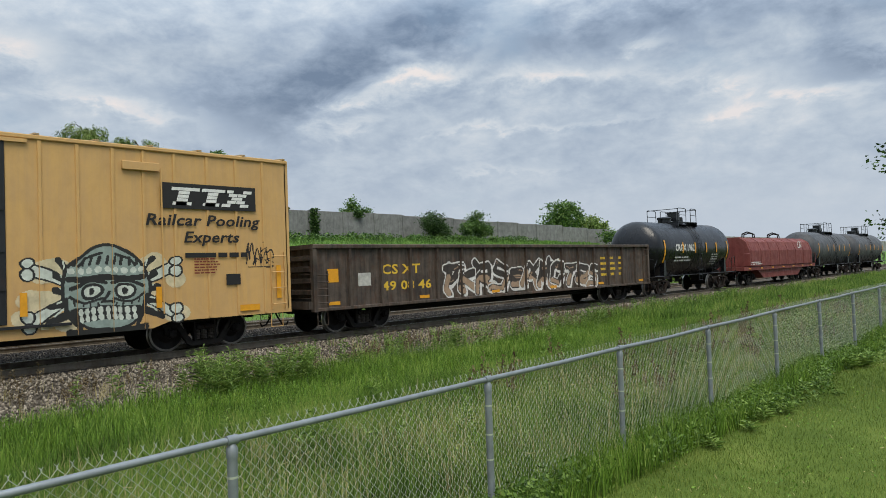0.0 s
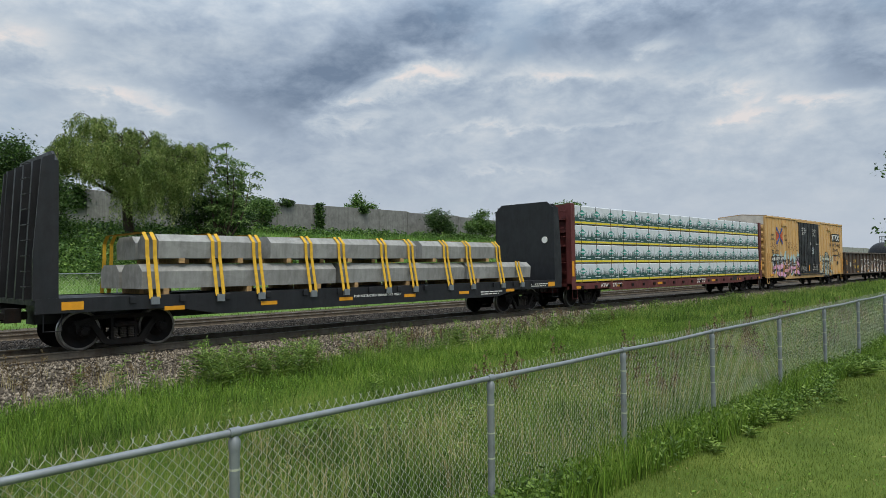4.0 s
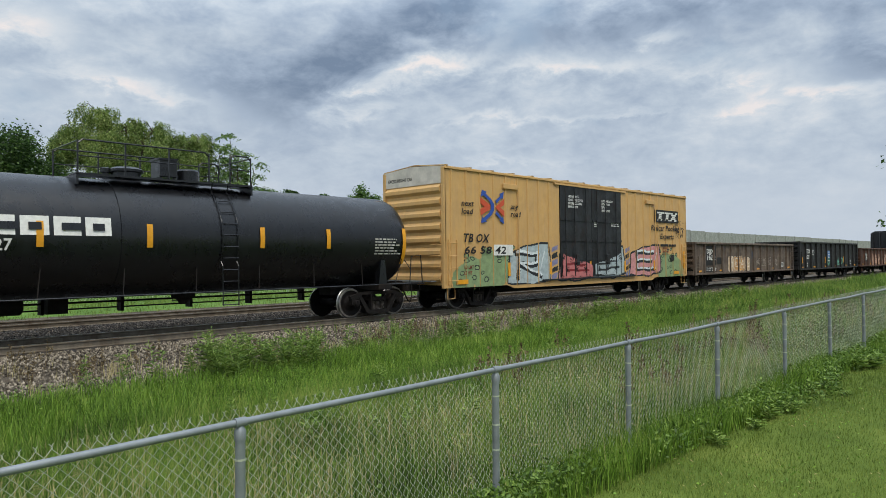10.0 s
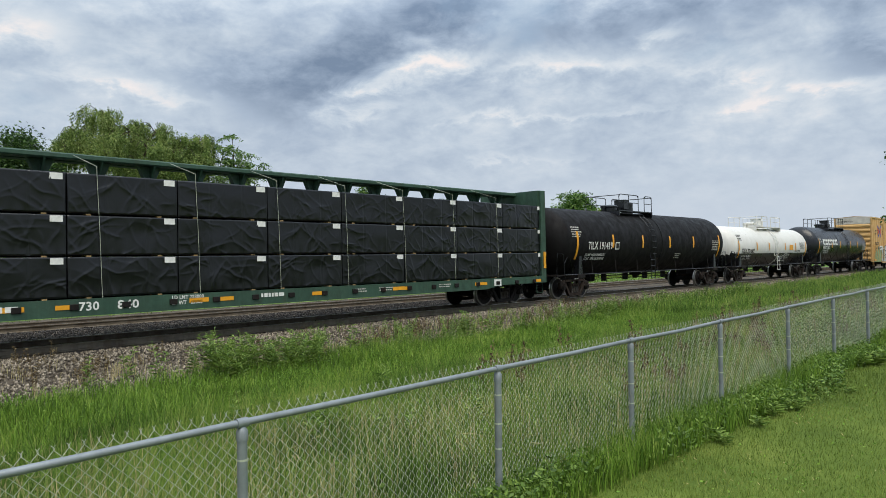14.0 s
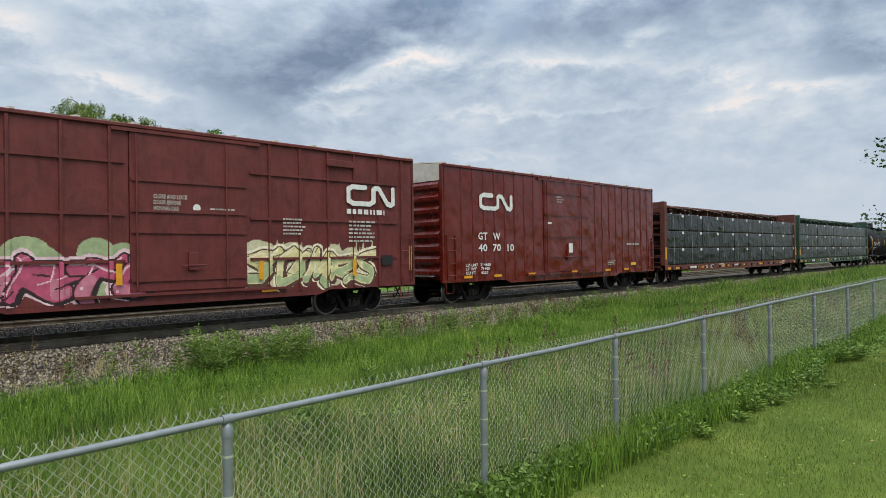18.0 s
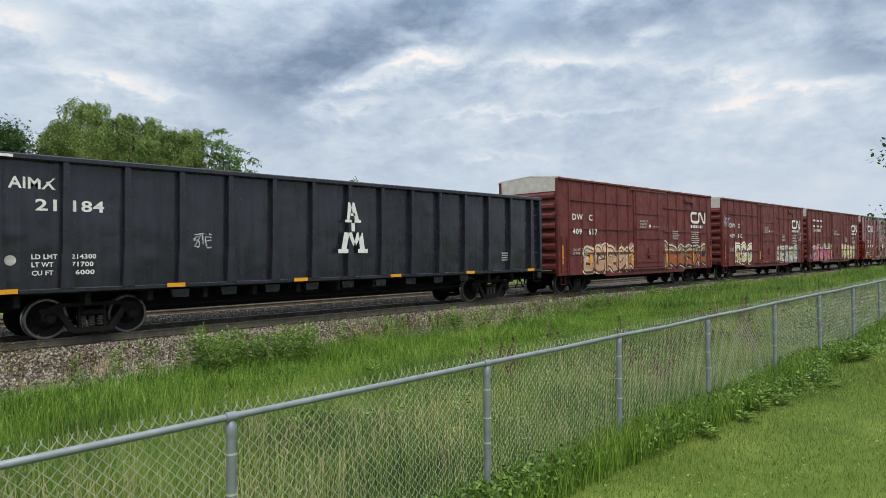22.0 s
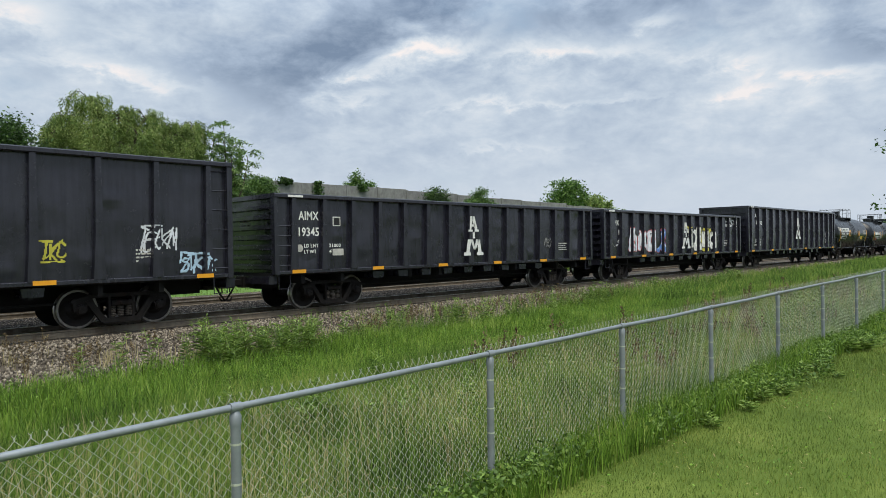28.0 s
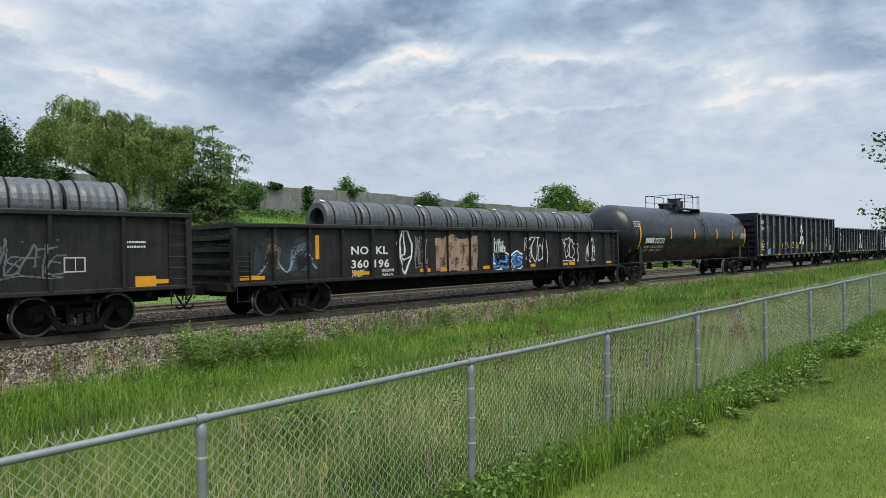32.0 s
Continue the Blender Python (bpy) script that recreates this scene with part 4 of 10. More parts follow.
def boxcar(name, label, L, R, eave, sill, body_m, roof_m, ribs, door, end_m=None, waffle=(), two_doors=False, door_m=None, rib_out=0.035, inset=2.25, rails=(1.65, 2.5, 3.4, 4.3)):
    """door: (x0, x1) of the door in the side."""
    c, h = (L + R) / 2, (R - L) / 2
    car = car_thing(name, label, "boxcar", c)
    w = 1.575
    end_m = end_m or body_m
    door_m = door_m or body_m
    for s in (-1, 1):
        y0, y1 = sorted((s * (w - 0.05), s * w))
        for kind, a, b, z0, z1 in (("side_panel", -h, door[0], sill, eave), ("side_panel", door[1], h, sill, eave), ("door_header", door[0], door[1], eave - 0.16, eave), ("door_sill", door[0], door[1], sill, sill + 0.22)):
            g = Geo()
            g.box(a, b, y0, y1, z0, z1)
            part(kind, g, body_m, car)
        g = Geo()
        g.box(-h, h, *sorted((s * w, s * (w + rib_out + 0.02))), eave - 0.07, eave + 0.03, 0, 0.02)
        part("eave_rail", g, body_m, car)
        g = Geo()
        g.prism_y([(-h + 3.4, sill), (-h + 3.8, sill - 0.13), (h - 3.8, sill - 0.13), (h - 3.4, sill)], *sorted((s * (w - 0.06), s * (w - 0.004))))
        part("side_sill", g, body_m, car)
    g = Geo()
    g.prism_z([(-0.045, 0), (0.045, 0), (0.03, rib_out), (-0.03, rib_out)], sill + 0.03, eave - 0.08)
    rm = g.mesh("side_post", body_m)
    for x in ribs:
        part("side_post", rm, None, car, "", pose(x, -w, 0, 0, 0, 180))
        part("side_post", rm, None, car, "", pose(x, w, 0))
    for z in waffle:
        for a, b in ((-h + 0.75, door[0] - 0.1), (door[1] + 0.1, h - 0.75)):
            g = Geo()
            g.box(a, b, -w - rib_out + 0.003, -w, z - 0.035, z + 0.035)
            part("side_rail", g, body_m, car)
    # ends: deep pressed ribs
    for e in (-1, 1):
        g = Geo()
        g.box(*sorted((e * (h - 0.06), e * h)), -w, w, sill + 0.1, eave + 0.02)
        part("end_wall", g, end_m, car)
        x0, x1 = e * h, e * (h + 0.09)
        n = 8
        for i in range(n):
            z = sill + 0.35 + (eave - 0.75 - sill - 0.35) * i / (n - 1)
            g = Geo()
            g.prism_y([(x0, z - 0.17), (x1, z - 0.06), (x1, z + 0.06), (x0, z + 0.17)], -w + 0.16, w - 0.16)
            part("end_rib", g, end_m, car)
        g = Geo()
        g.prism_x([(-w, eave - 0.55), (w, eave - 0.55), (w, eave + 0.02), (0, eave + 0.14), (-w, eave + 0.02)], *sorted((e * h, e * (h + 0.02))))
        part("end_cap", g, M_ROOF, car, "pale painted panel at the top of the end")
        for s in (-1, 1):
            g = Geo()
            g.box(*sorted((e * (h - 0.03), e * (h + 0.05))), *sorted((s * (w - 0.12), s * (w + 0.004))), sill, eave)
            part("corner_post", g, body_m, car)
        ladder("end_ladder", car, e * h, -w + 0.15, sill + 0.35, sill + 1.5, body_m, 0.42, 4, "y", 0.14)
        g = Geo()
        g.box(*sorted((e * (h + 0.02), e * (h + 0.30))), -1.2, 1.2, 1.02, 1.06)
        part("crossover_step", g, M_GALV, car)
    # roof
    g = Geo()
    n = int(2 * h / 1.2)
    for s in (-1, 1):
        g.face([(-h, 0, eave + 0.16), (h, 0, eave + 0.16), (h, s * (w + 0.04), eave + 0.03), (-h, s * (w + 0.04), eave + 0.03)])
        g.face([(-h, 0, eave + 0.10), (h, 0, eave + 0.10), (h, s * (w + 0.04), eave - 0.01), (-h, s * (w + 0.04), eave - 0.01)])
        g.face([(-h, s * (w + 0.04), eave + 0.03), (h, s * (w + 0.04), eave + 0.03), (h, s * (w + 0.04), eave - 0.01), (-h, s * (w + 0.04), eave - 0.01)])
    part("roof", g, roof_m, car)
    g = Geo()
    g.prism_x([(-w - 0.05, 0.035), (0, 0.165), (w + 0.05, 0.035), (w + 0.05, 0.075), (0, 0.205), (-w - 0.05, 0.075)], -0.05, 0.05)
    rr = g.mesh("roof_rib", roof_m)
    for i in range(n + 1):
        part("roof_rib", rr, None, car, "", (-h + 0.1 + (2 * h - 0.2) * i / n, 0, eave))
    g = Geo()
    g.box(-h + 0.1, h - 0.1, -w + 0.06, w - 0.06, 1.0, 1.08)
    g.box(-h + 0.4, h - 0.4, -0.3, 0.3, 0.66, 1.0)
    g.box(-h + 3.6, h - 3.6, -0.28, 0.28, 0.46, 0.67)
    g.tube([(-h + 2.6, -0.7, 0.62), (h - 2.6, -0.7, 0.62)], 0.03, 6)
    g.tube([(-h + 2.6, 0.8, 0.5), (h - 2.6, 0.8, 0.5)], 0.04, 6)
    for i in range(10):
        x = -h + 1.0 + i * (2 * h - 2) / 9
        g.box(x - 0.06, x + 0.06, -w + 0.08, w - 0.08, 0.82, 1.0)
    part("underframe", g, M_FLOOR, car)
    # doors
    spans = [(door[0], (door[0] + door[1]) / 2 - 0.06), ((door[0] + door[1]) / 2 - 0.06, door[1])] if two_doors else [door]
    for s in (-1, 1):
        for i, (a, b) in enumerate(spans):
            g = Geo()
            y0, y1 = sorted((s * (w - 0.03), s * (w + 0.035)))
            g.box(a + 0.015, b - 0.015, y0, y1, sill + 0.20, eave - 0.15, 0, 0.01)
            d = part("door", g, door_m, car, "black plug door" if two_doors else "")
            yy = sorted((s * (w + 0.035), s * (w + 0.07)))
            for z in ((1.75, 2.55, 3.42) if two_doors else rails):
                g = Geo()
                g.box(a + 0.03, b - 0.03, *yy, z - 0.045, z + 0.045)
                part("door_rail", g, door_m, d)
            for k in ((0.14, 0.42, 0.78) if two_doors else (0.05, 0.80)):
                g = Geo()
                x = a + (b - a) * k
                g.tube([(x, s * (w + 0.09), sill + 0.25), (x, s * (w + 0.09), eave - 0.2)], 0.022, 6)
                part("locking_bar", g, door_m, d)
            g = Geo()
            x = (a + b) / 2
            g.box(x - 0.12, x + 0.12, *sorted((s * (w + 0.035), s * (w + 0.11))), 1.5, 1.95, 0, 0.01)
            g.tube([(x - 0.3, s * (w + 0.12), 1.62), (x + 0.3, s * (w + 0.12), 1.62)], 0.018, 5)
            part("lock_box", g, door_m, d)
        g = Geo()
        g.box(door[0] - 1.2, door[1] + 1.2, *sorted((s * (w + 0.002), s * (w + 0.09))), sill + 0.10, sill + 0.16)
        part("door_track", g, door_m, car)
        g = Geo()
        g.box(door[0] - 0.4, door[1] + 0.4, *sorted((s * (w + 0.002), s * (w + 0.07))), eave - 0.16, eave - 0.08)
        part("door_track", g, body_m, car)
    for x in (-h + 0.15, h - 0.57):
        for s in (-1, 1):
            ladder("ladder", car, x, s * w, sill + 0.25, sill + 1.55, body_m, 0.42, 4)
            stirrup(car, x, s * (w - 0.03), sill + 0.05, body_m)
    gear(car, (-h + inset, h - inset), h + 0.30, c)
    return car, h, w, rib_depth(ribs, 0.045, w, w + rib_out)


def tank_car(name, label, c, length, rad, zc, tc, shell_m, handrails=True, lower_m=None, bands=(), dome=0.35, rusty=True, tape_x=None, tall=1.0, plat=(-1.25, 1.25), climb=0.15):
    """tc: the distance between the trucks' middles."""
    car = car_thing(name, label, "tank car", c)
    h = length / 2
    lift = tall
    n = 40
    prof = []
    hd = rad * 0.52
    for i in range(9):
        a = i / 8 * math.pi / 2
        prof.append((-h + hd - hd * math.cos(a), max(0.02, rad * math.sin(a))))
    prof += [(-h + hd + (2 * h - 2 * hd) * k / 6, rad) for k in range(1, 6)]
    for i in range(9):
        a = math.pi / 2 - i / 8 * math.pi / 2
        prof.append((h - hd + hd * math.cos(a), max(0.02, rad * math.sin(a))))
    g = Geo()
    g.lathe(prof, "x", (0, 0, zc), n)
    mats = [shell_m]
    if lower_m:
        mats.append(lower_m)
        lim = zc - 0.33 * rad
        for i, f in enumerate(g.f):
            if sum(g.v[k][2] for k in f) / len(f) < lim:
                g.m[i] = 1
    part("tank_shell", g, mats, car, "", None, 40)
    for x, wd in bands:
        g = Geo()
        g.lathe([(x - wd / 2, rad + 0.004), (x - wd / 2 + 0.01, rad + 0.02), (x + wd / 2 - 0.01, rad + 0.02), (x + wd / 2, rad + 0.004)], "x", (0, 0, zc), n)
        part("shell_band", g, [shell_m], car, "", None, 40)
    low = zc - rad
    end = tc / 2 + 1.75
    for e in (-1, 1):
        # stub sill, bolster, saddle
        g = Geo()
        g.box(*sorted((e * (tc / 2 - 1.3), e * end)), -0.3, 0.3, 0.70, max(low + 0.12, 1.0))
        g.box(e * tc / 2 - 0.28, e * tc / 2 + 0.28, -1.45, 1.45, 0.86, 1.04, 0, 0.02)
        part("stub_sill", g, M_TRUCK, car)
        for s in (-1, 1):
            g = Geo()
            g.prism_y([(e * tc / 2 - 0.17, 1.0), (e * tc / 2 + 0.17, 1.0), (e * tc / 2 + 0.08, zc - rad * 0.42), (e * tc / 2 - 0.08, zc - rad * 0.42)], *sorted((s * (rad * 0.76), s * (rad * 0.92))))
            part("saddle", g, M_TANK, car)
        # end platform and its handrail
        g = Geo()
        g.box(*sorted((e * (end - 0.75), e * end)), -1.4, 1.4, 0.98, 1.03)
        part("end_platform", g, M_TRUCK, car)
        for s in (-1, 1):
            g = Geo()
            y = s * 1.35
            g.tube([(e * (tc / 2 + 0.2), y, 1.03), (e * (end - 0.62), y, 1.03), (e * (end - 0.55), y, 1.9), (e * (end - 0.12), y, 1.95), (e * (end - 0.05), y, 1.03)], 0.02, 6)
            g.tube([(e * (end - 0.6), y, 1.5), (e * (end - 0.95), y, 1.9), (e * (tc / 2 + 0.5), y, 1.06)], 0.016, 5)
            part("end_handrail", g, M_TANK, car)
            stirrup(car, e * (end - 0.42) - 0.18, s * 1.4, 1.0, M_TRUCK)
    if handrails:
        for s in (-1, 1):
            g = Geo()
            y = s * 1.42
            g.tube([(-end + 0.6, y, 1.02), (end - 0.6, y, 1.02)], 0.022, 6)
            part("side_handrail", g, M_TANK, car)
            for i in range(7):
                g = Geo()
                x = -tc / 2 + 0.9 + i * (tc - 1.8) / 6
                g.tube([(x, y, 1.02), (x + 0.1, s * rad * 0.86, zc - rad * 0.50)], 0.016, 5)
                part("handrail_bracket", g, M_TRUCK, car)
    # brake piping and reservoirs below the shell
    g = Geo()
    g.tube([(-tc / 2 + 0.8, 0.9, 0.80), (tc / 2 - 0.8, 0.9, 0.78)], 0.03, 6)
    g.tube([(-tc / 2 + 0.8, 1.15, 0.62), (tc / 2 - 0.8, 1.15, 0.62)], 0.022, 6)
    for i in range(6):
        x = -tc / 2 + 1.5 + i * (tc - 3.0) / 5
        g.box(x - 0.04, x + 0.04, 0.88, 1.17, 0.52, low + 0.35)
    part("brake_pipe", g, M_TRUCK, car)
    g = Geo()
    g.lathe([(-1.0, 0.17), (-0.95, 0.22), (-0.25, 0.22), (-0.2, 0.17)], "x", (-tc / 4, 0.75, 0.78), 12)
    part("air_reservoir", g, M_TRUCK, car)
    g = Geo()
    g.box(-tc / 4 + 0.3, -tc / 4 + 0.75, 0.55, 0.95, 0.55, 0.95, 0, 0.04)
    part("control_valve", g, M_TRUCK, car)
    g = Geo()
    g.lathe([(low - 0.28, 0.10), (low - 0.18, 0.14), (low - 0.08, 0.30), (low + 0.1, 0.34)], "z", (0.3, 0, 0), 14)
    part("bottom_outlet", g, M_TRUCK, car)
    # platform on top, its rails, the manway and valves
    top = zc + rad
    rail_m = shell_m if lower_m else M_TANK
    g = Geo()
    p0, p1 = plat
    pm = (p0 + p1) / 2
    for y0, y1 in ((-0.95, -0.45), (0.45, 0.95)):
        g.box(p0, p1, y0, y1, top - 0.02, top + 0.03)
    for x in (p0, p1 - 0.05):
        g.box(x, x + 0.05, -0.95, 0.95, top - 0.25, top)
    deck = part("top_platform", g, rail_m, car)
    for s in (-1, 1):
        g = Geo()
        gaps = [p0 + 0.04, climb - 0.3, climb + 0.3, p1 - 0.04]
        for a, b in ((gaps[0], gaps[1]), (gaps[2], gaps[3])):
            if b - a < 0.25:
                continue
            m = max(1, round((b - a) / 1.1))
            for i in range(m + 1):
                x = a + (b - a) * i / m
                g.tube([(x, s * 0.92, top), (x, s * 0.92, top + 0.78 * lift)], 0.02, 6)
            g.tube([(a, s * 0.92, top + 0.70 * lift), (a + 0.1, s * 0.92, top + 0.80 * lift), (b - 0.1, s * 0.92, top + 0.80 * lift), (b, s * 0.92, top + 0.70 * lift)], 0.022, 6)
            g.tube([(a, s * 0.92, top + 0.42 * lift), (b, s * 0.92, top + 0.42 * lift)], 0.016, 6)
        part("platform_rail", g, rail_m, deck)
    for x in (p0 + 0.04, p1 - 0.04):
        g = Geo()
        g.tube([(x, -0.92, top + 0.76 * lift), (x, 0.92, top + 0.76 * lift)], 0.02, 6)
        part("platform_rail", g, rail_m, deck)
    g = Geo()
    g.box(pm - 0.05, pm + 0.40, -0.30, 0.25, top + 0.15, top + 0.62, 0, 0.03)
    for x in (pm, pm + 0.35):
        g.tube([(x, -0.25, top - 0.02), (x, -0.25, top + 0.3)], 0.03, 6)
    g.box(pm - 0.08, pm + 0.43, -0.33, 0.28, top + 0.60, top + 0.65)
    part("fittings_box", g, rail_m, deck)
    g = Geo()
    g.lathe([(top - 0.05, 0.36), (top + 0.22, 0.36), (top + 0.24, 0.42), (top + 0.30, 0.42), (top + 0.36, 0.30), (top + 0.38, 0.05)], "z", (pm - 0.75, 0.1, 0), 18)
    part("manway", g, rail_m, car, "", None, 30)
    g = Geo()
    g.lathe([(top - 0.05, 0.30), (top + dome, 0.30), (top + dome + 0.05, 0.26)], "z", (pm + 0.85, 0.05, 0), 16)
    part("valve_housing", g, rail_m, car, "", None, 30)
    g = Geo()
    g.lathe([(top - 0.03, 0.09), (top + 0.2, 0.09), (top + 0.22, 0.13), (top + 0.32, 0.13), (top + 0.34, 0.07)], "z", (pm - 1.2, 0.2, 0), 10)
    part("relief_valve", g, rail_m, car)
    # ladder down the side
    for s in (-1, 1):
        g = Geo()
        for k in (-0.22, 0.22):
            pts = [(k + climb, s * 0.95, top + 0.02)]
            for i in range(7):
                a = radians(55 - i * 13)
                pts.append((k + climb, s * (rad + 0.07) * math.cos(a), zc + (rad + 0.07) * math.sin(a)))
            pts += [(k + climb, s * 1.5, zc - rad * 0.5), (k + climb, s * 1.5, 0.66)]
            g.tube(pts, 0.018, 5)
        zz = 0.68
        while zz < top - 0.1:
            if zz < zc:
                y = 1.5 if zz < zc - rad * 0.4 else rad + 0.07
            else:
                y = math.sqrt(max(0.05, (rad + 0.07) ** 2 - (zz - zc) ** 2))
            g.tube([(climb - 0.22, s * y, zz), (climb + 0.22, s * y, zz)], 0.014, 5)
            zz += 0.3
        part("ladder", g, rail_m, car)
    # curved reflective strips on the shell
    if tape_x is None:
        tape_x = [-h + hd + 0.25] + [-h + hd + 0.25 + (2 * h - 2 * hd - 0.5) * k for k in (0.26, 0.45, 0.63, 0.8)] + [h - hd - 0.25]
    for i, x in enumerate(tape_x):
        ends = i in (0, len(tape_x) - 1)
        a0, a1 = (-30, 16) if ends else (-10, 12)
        g = Geo()
        k = 6
        for j in range(k):
            p, q = radians(a0 + (a1 - a0) * j / k), radians(a0 + (a1 - a0) * (j + 1) / k)
            r = rad + 0.026
            g.face([(x - 0.07, -r * math.cos(p), zc + r * math.sin(p)), (x + 0.07, -r * math.cos(p), zc + r * math.sin(p)),
                    (x + 0.07, -r * math.cos(q), zc + r * math.sin(q)), (x - 0.07, -r * math.cos(q), zc + r * math.sin(q))])
        part("reflector", g, M_REFLECT, car, "amber reflective strip")
    gear(car, (-tc / 2, tc / 2), end, c, rusty)
    return car, h, top


def shell_wrap(ob, rad, zc, off=0.012):
    """Lays flat lettering onto the tank's round side."""
    for v in ob.data.vertices:
        s = (v.co.z - zc) / rad
        s = max(-0.99, min(0.99, s))
        a = math.asin(s)
        v.co.y = -(rad + off + max(-0.01, -rad - v.co.y)) * math.cos(a)
    return ob


def on_shell(text, car, x, z, size, mat, rad, zc, width=None):
    ob = lettering("lettering", text, car, x, z, -rad, size, mat, width)
    return shell_wrap(ob, rad, zc)


def bars_on_shell(car, x, z, rows, w, h, mat, rad, zc, seed=1):
    return shell_wrap(bars("stencil", car, x, z, -rad, rows, w, h, mat, "", seed), rad, zc)

def centrebeam(name, label, L, R, body_m, top=4.45, holes=True):
    c, h = (L + R) / 2, (R - L) / 2
    car = car_thing(name, label, "flat car", c)
    g = Geo()
    g.box(-h, h, -1.45, 1.45, 0.92, 1.02)
    g.box(-h + 0.3, h - 0.3, -0.3, 0.3, 0.62, 0.95)
    part("deck", g, body_m, car)
    for s in (-1, 1):
        g = Geo()
        g.prism_y([(-h, 0.78), (-h + 2.8, 0.78), (-h + 3.6, 0.66), (h - 3.6, 0.66), (h - 2.8, 0.78), (h, 0.78), (h, 1.04), (-h, 1.04)], *sorted((s * 1.45, s * 1.58)))
        part("side_sill", g, body_m, car)
        for i in range(20):
            x = -h + 0.8 + i * (2 * h - 1.6) / 19
            g = Geo()
            g.box(x - 0.09, x + 0.09, *sorted((s * 1.58, s * 1.62)), 0.80, 0.93, 0, 0.01)
            part("winch", g, M_TRUCK, car)
    # the beam: a spine of posts with a chord on top
    for s in (-1, 1):
        g = Geo()
        g.box(-h + 0.4, h - 0.4, *sorted((s * 0.05, s * 0.42)), top - 0.14, top, 0, 0.03)
        part("top_chord", g, body_m, car)
    for i in range(17):
        x = -h + 1.2 + i * (2 * h - 2.4) / 16
        g = Geo()
        g.prism_y([(x - 0.14, 1.0), (x + 0.14, 1.0), (x + 0.14, top - 0.46), (x + 0.30, top - 0.1), (x - 0.30, top - 0.1), (x - 0.14, top - 0.46)], -0.09, 0.09)
        for s in (-1, 1):
            g.prism_x([(s * 0.09, top - 0.62), (s * 0.40, top - 0.14), (s * 0.09, top - 0.14)], x - 0.02, x + 0.02)
        part("beam_post", g, body_m, car)
    # end frames
    for e in (-1, 1):
        g = Geo()
        g.box(*sorted((e * (h - 0.38), e * (h - 0.30))), -1.5, 1.5, 1.0, top + 0.02)
        part("end_bulkhead", g, body_m, car)
        for s in (-1, 0, 1):
            g = Geo()
            y = s * 1.46
            g.box(*sorted((e * (h - 0.30), e * (h + 0.0))), y - 0.13, y + 0.13, 0.78, top + (0.05 if s == 0 else 0.02), 0, 0.02)
            part("end_post", g, body_m, car)
        for z in (1.5, 2.1, 2.7, 3.3, 3.9):
            g = Geo()
            g.box(*sorted((e * (h - 0.30), e * (h - 0.12))), -1.4, 1.4, z - 0.06, z + 0.06)
            part("end_rib", g, body_m, car)
        ladder("end_ladder", car, e * (h - 0.02), -1.3, 1.2, top - 0.3, body_m, 0.42, 9, "y", 0.1)
        for s in (-1, 1):
            stirrup(car, e * (h - 0.35) - 0.18, s * 1.5, 0.80, body_m)
    tapes(car, [-h + 0.6, -h + 4, -3.2, 3.4, h - 4, h - 0.6], -1.584, 0.82, 0.5, 0.11)
    plate("reflector", car, -h + 0.02, -h + 0.18, 1.35, 2.0, -1.60, M_REFLECT, "amber reflective strip")
    plate("reflector", car, h - 0.18, h - 0.02, 1.35, 2.0, -1.60, M_REFLECT, "amber reflective strip")
    gear(car, (-h + 2.0, h - 2.0), h + 0.1, c)
    return car, h, c


def dark_pack_mesh(w, d, hh, seed):
    """Lumber in black wrap, with long slack folds that fan out from its corners and straps."""
    rnd = np.random.RandomState(seed + 3)
    nx, nz = 104, 42
    x, z = np.meshgrid(np.linspace(-w / 2, w / 2, nx + 1), np.linspace(0, hh, nz + 1), indexing="ij")
    out = np.zeros(x.shape)
    for k in range(24):
        cx, cz = rnd.uniform(-w / 2, w / 2), rnd.uniform(0, hh)
        a = rnd.choice((1, -1)) * rnd.uniform(0.15, 1.25)
        u = (x - cx) * math.cos(a) + (z - cz) * math.sin(a)
        v = (z - cz) * math.cos(a) - (x - cx) * math.sin(a) + 0.5 * u * u * rnd.uniform(-1, 1) + 0.02 * np.sin(u * rnd.uniform(6, 14))
        long, wide = rnd.uniform(0.10, 0.55), rnd.uniform(0.008, 0.026)
        ridge = np.where(v > 0, np.exp(-v / wide), np.exp(v / (wide * 2.6)))
        out += rnd.uniform(0.004, 0.017) * ridge * np.exp(-(u / long) ** 2)
    for k in range(5):
        cx, cz = rnd.uniform(-w / 2, w / 2), rnd.uniform(0.1, hh)
        out += rnd.uniform(-0.02, 0.025) * np.exp(-((x - cx) / 0.4) ** 2 - ((z - cz) / 0.25) ** 2)
    for cx in (-w / 6, w / 5):
        out -= 0.012 * np.exp(-((x - cx) / 0.02) ** 2)
    out += 0.008 * np.sin(x * 23 + seed) * np.exp(-z / 0.12)
    edge = 0.02
    out[0], out[-1] = -edge, -edge
    out[:, 0], out[:, -1] = -edge, -edge
    g = Geo()
    g.v = [tuple(p) for p in np.stack([x, -d / 2 - out, z], -1).reshape(-1, 3).tolist()]
    for i in range(nx):
        for k in range(nz):
            q = i * (nz + 1) + k
            g.f.append((q, q + nz + 1, q + nz + 2, q + 1))
    g.m = [0] * len(g.f)
    g.box(-w / 2, w / 2, -d / 2 + edge, d / 2, 0.0, hh)
    me = g.mesh("wrap", M_WRAP)
    me.shade_smooth()
    me.set_sharp_from_angle(angle=radians(70))
    return me


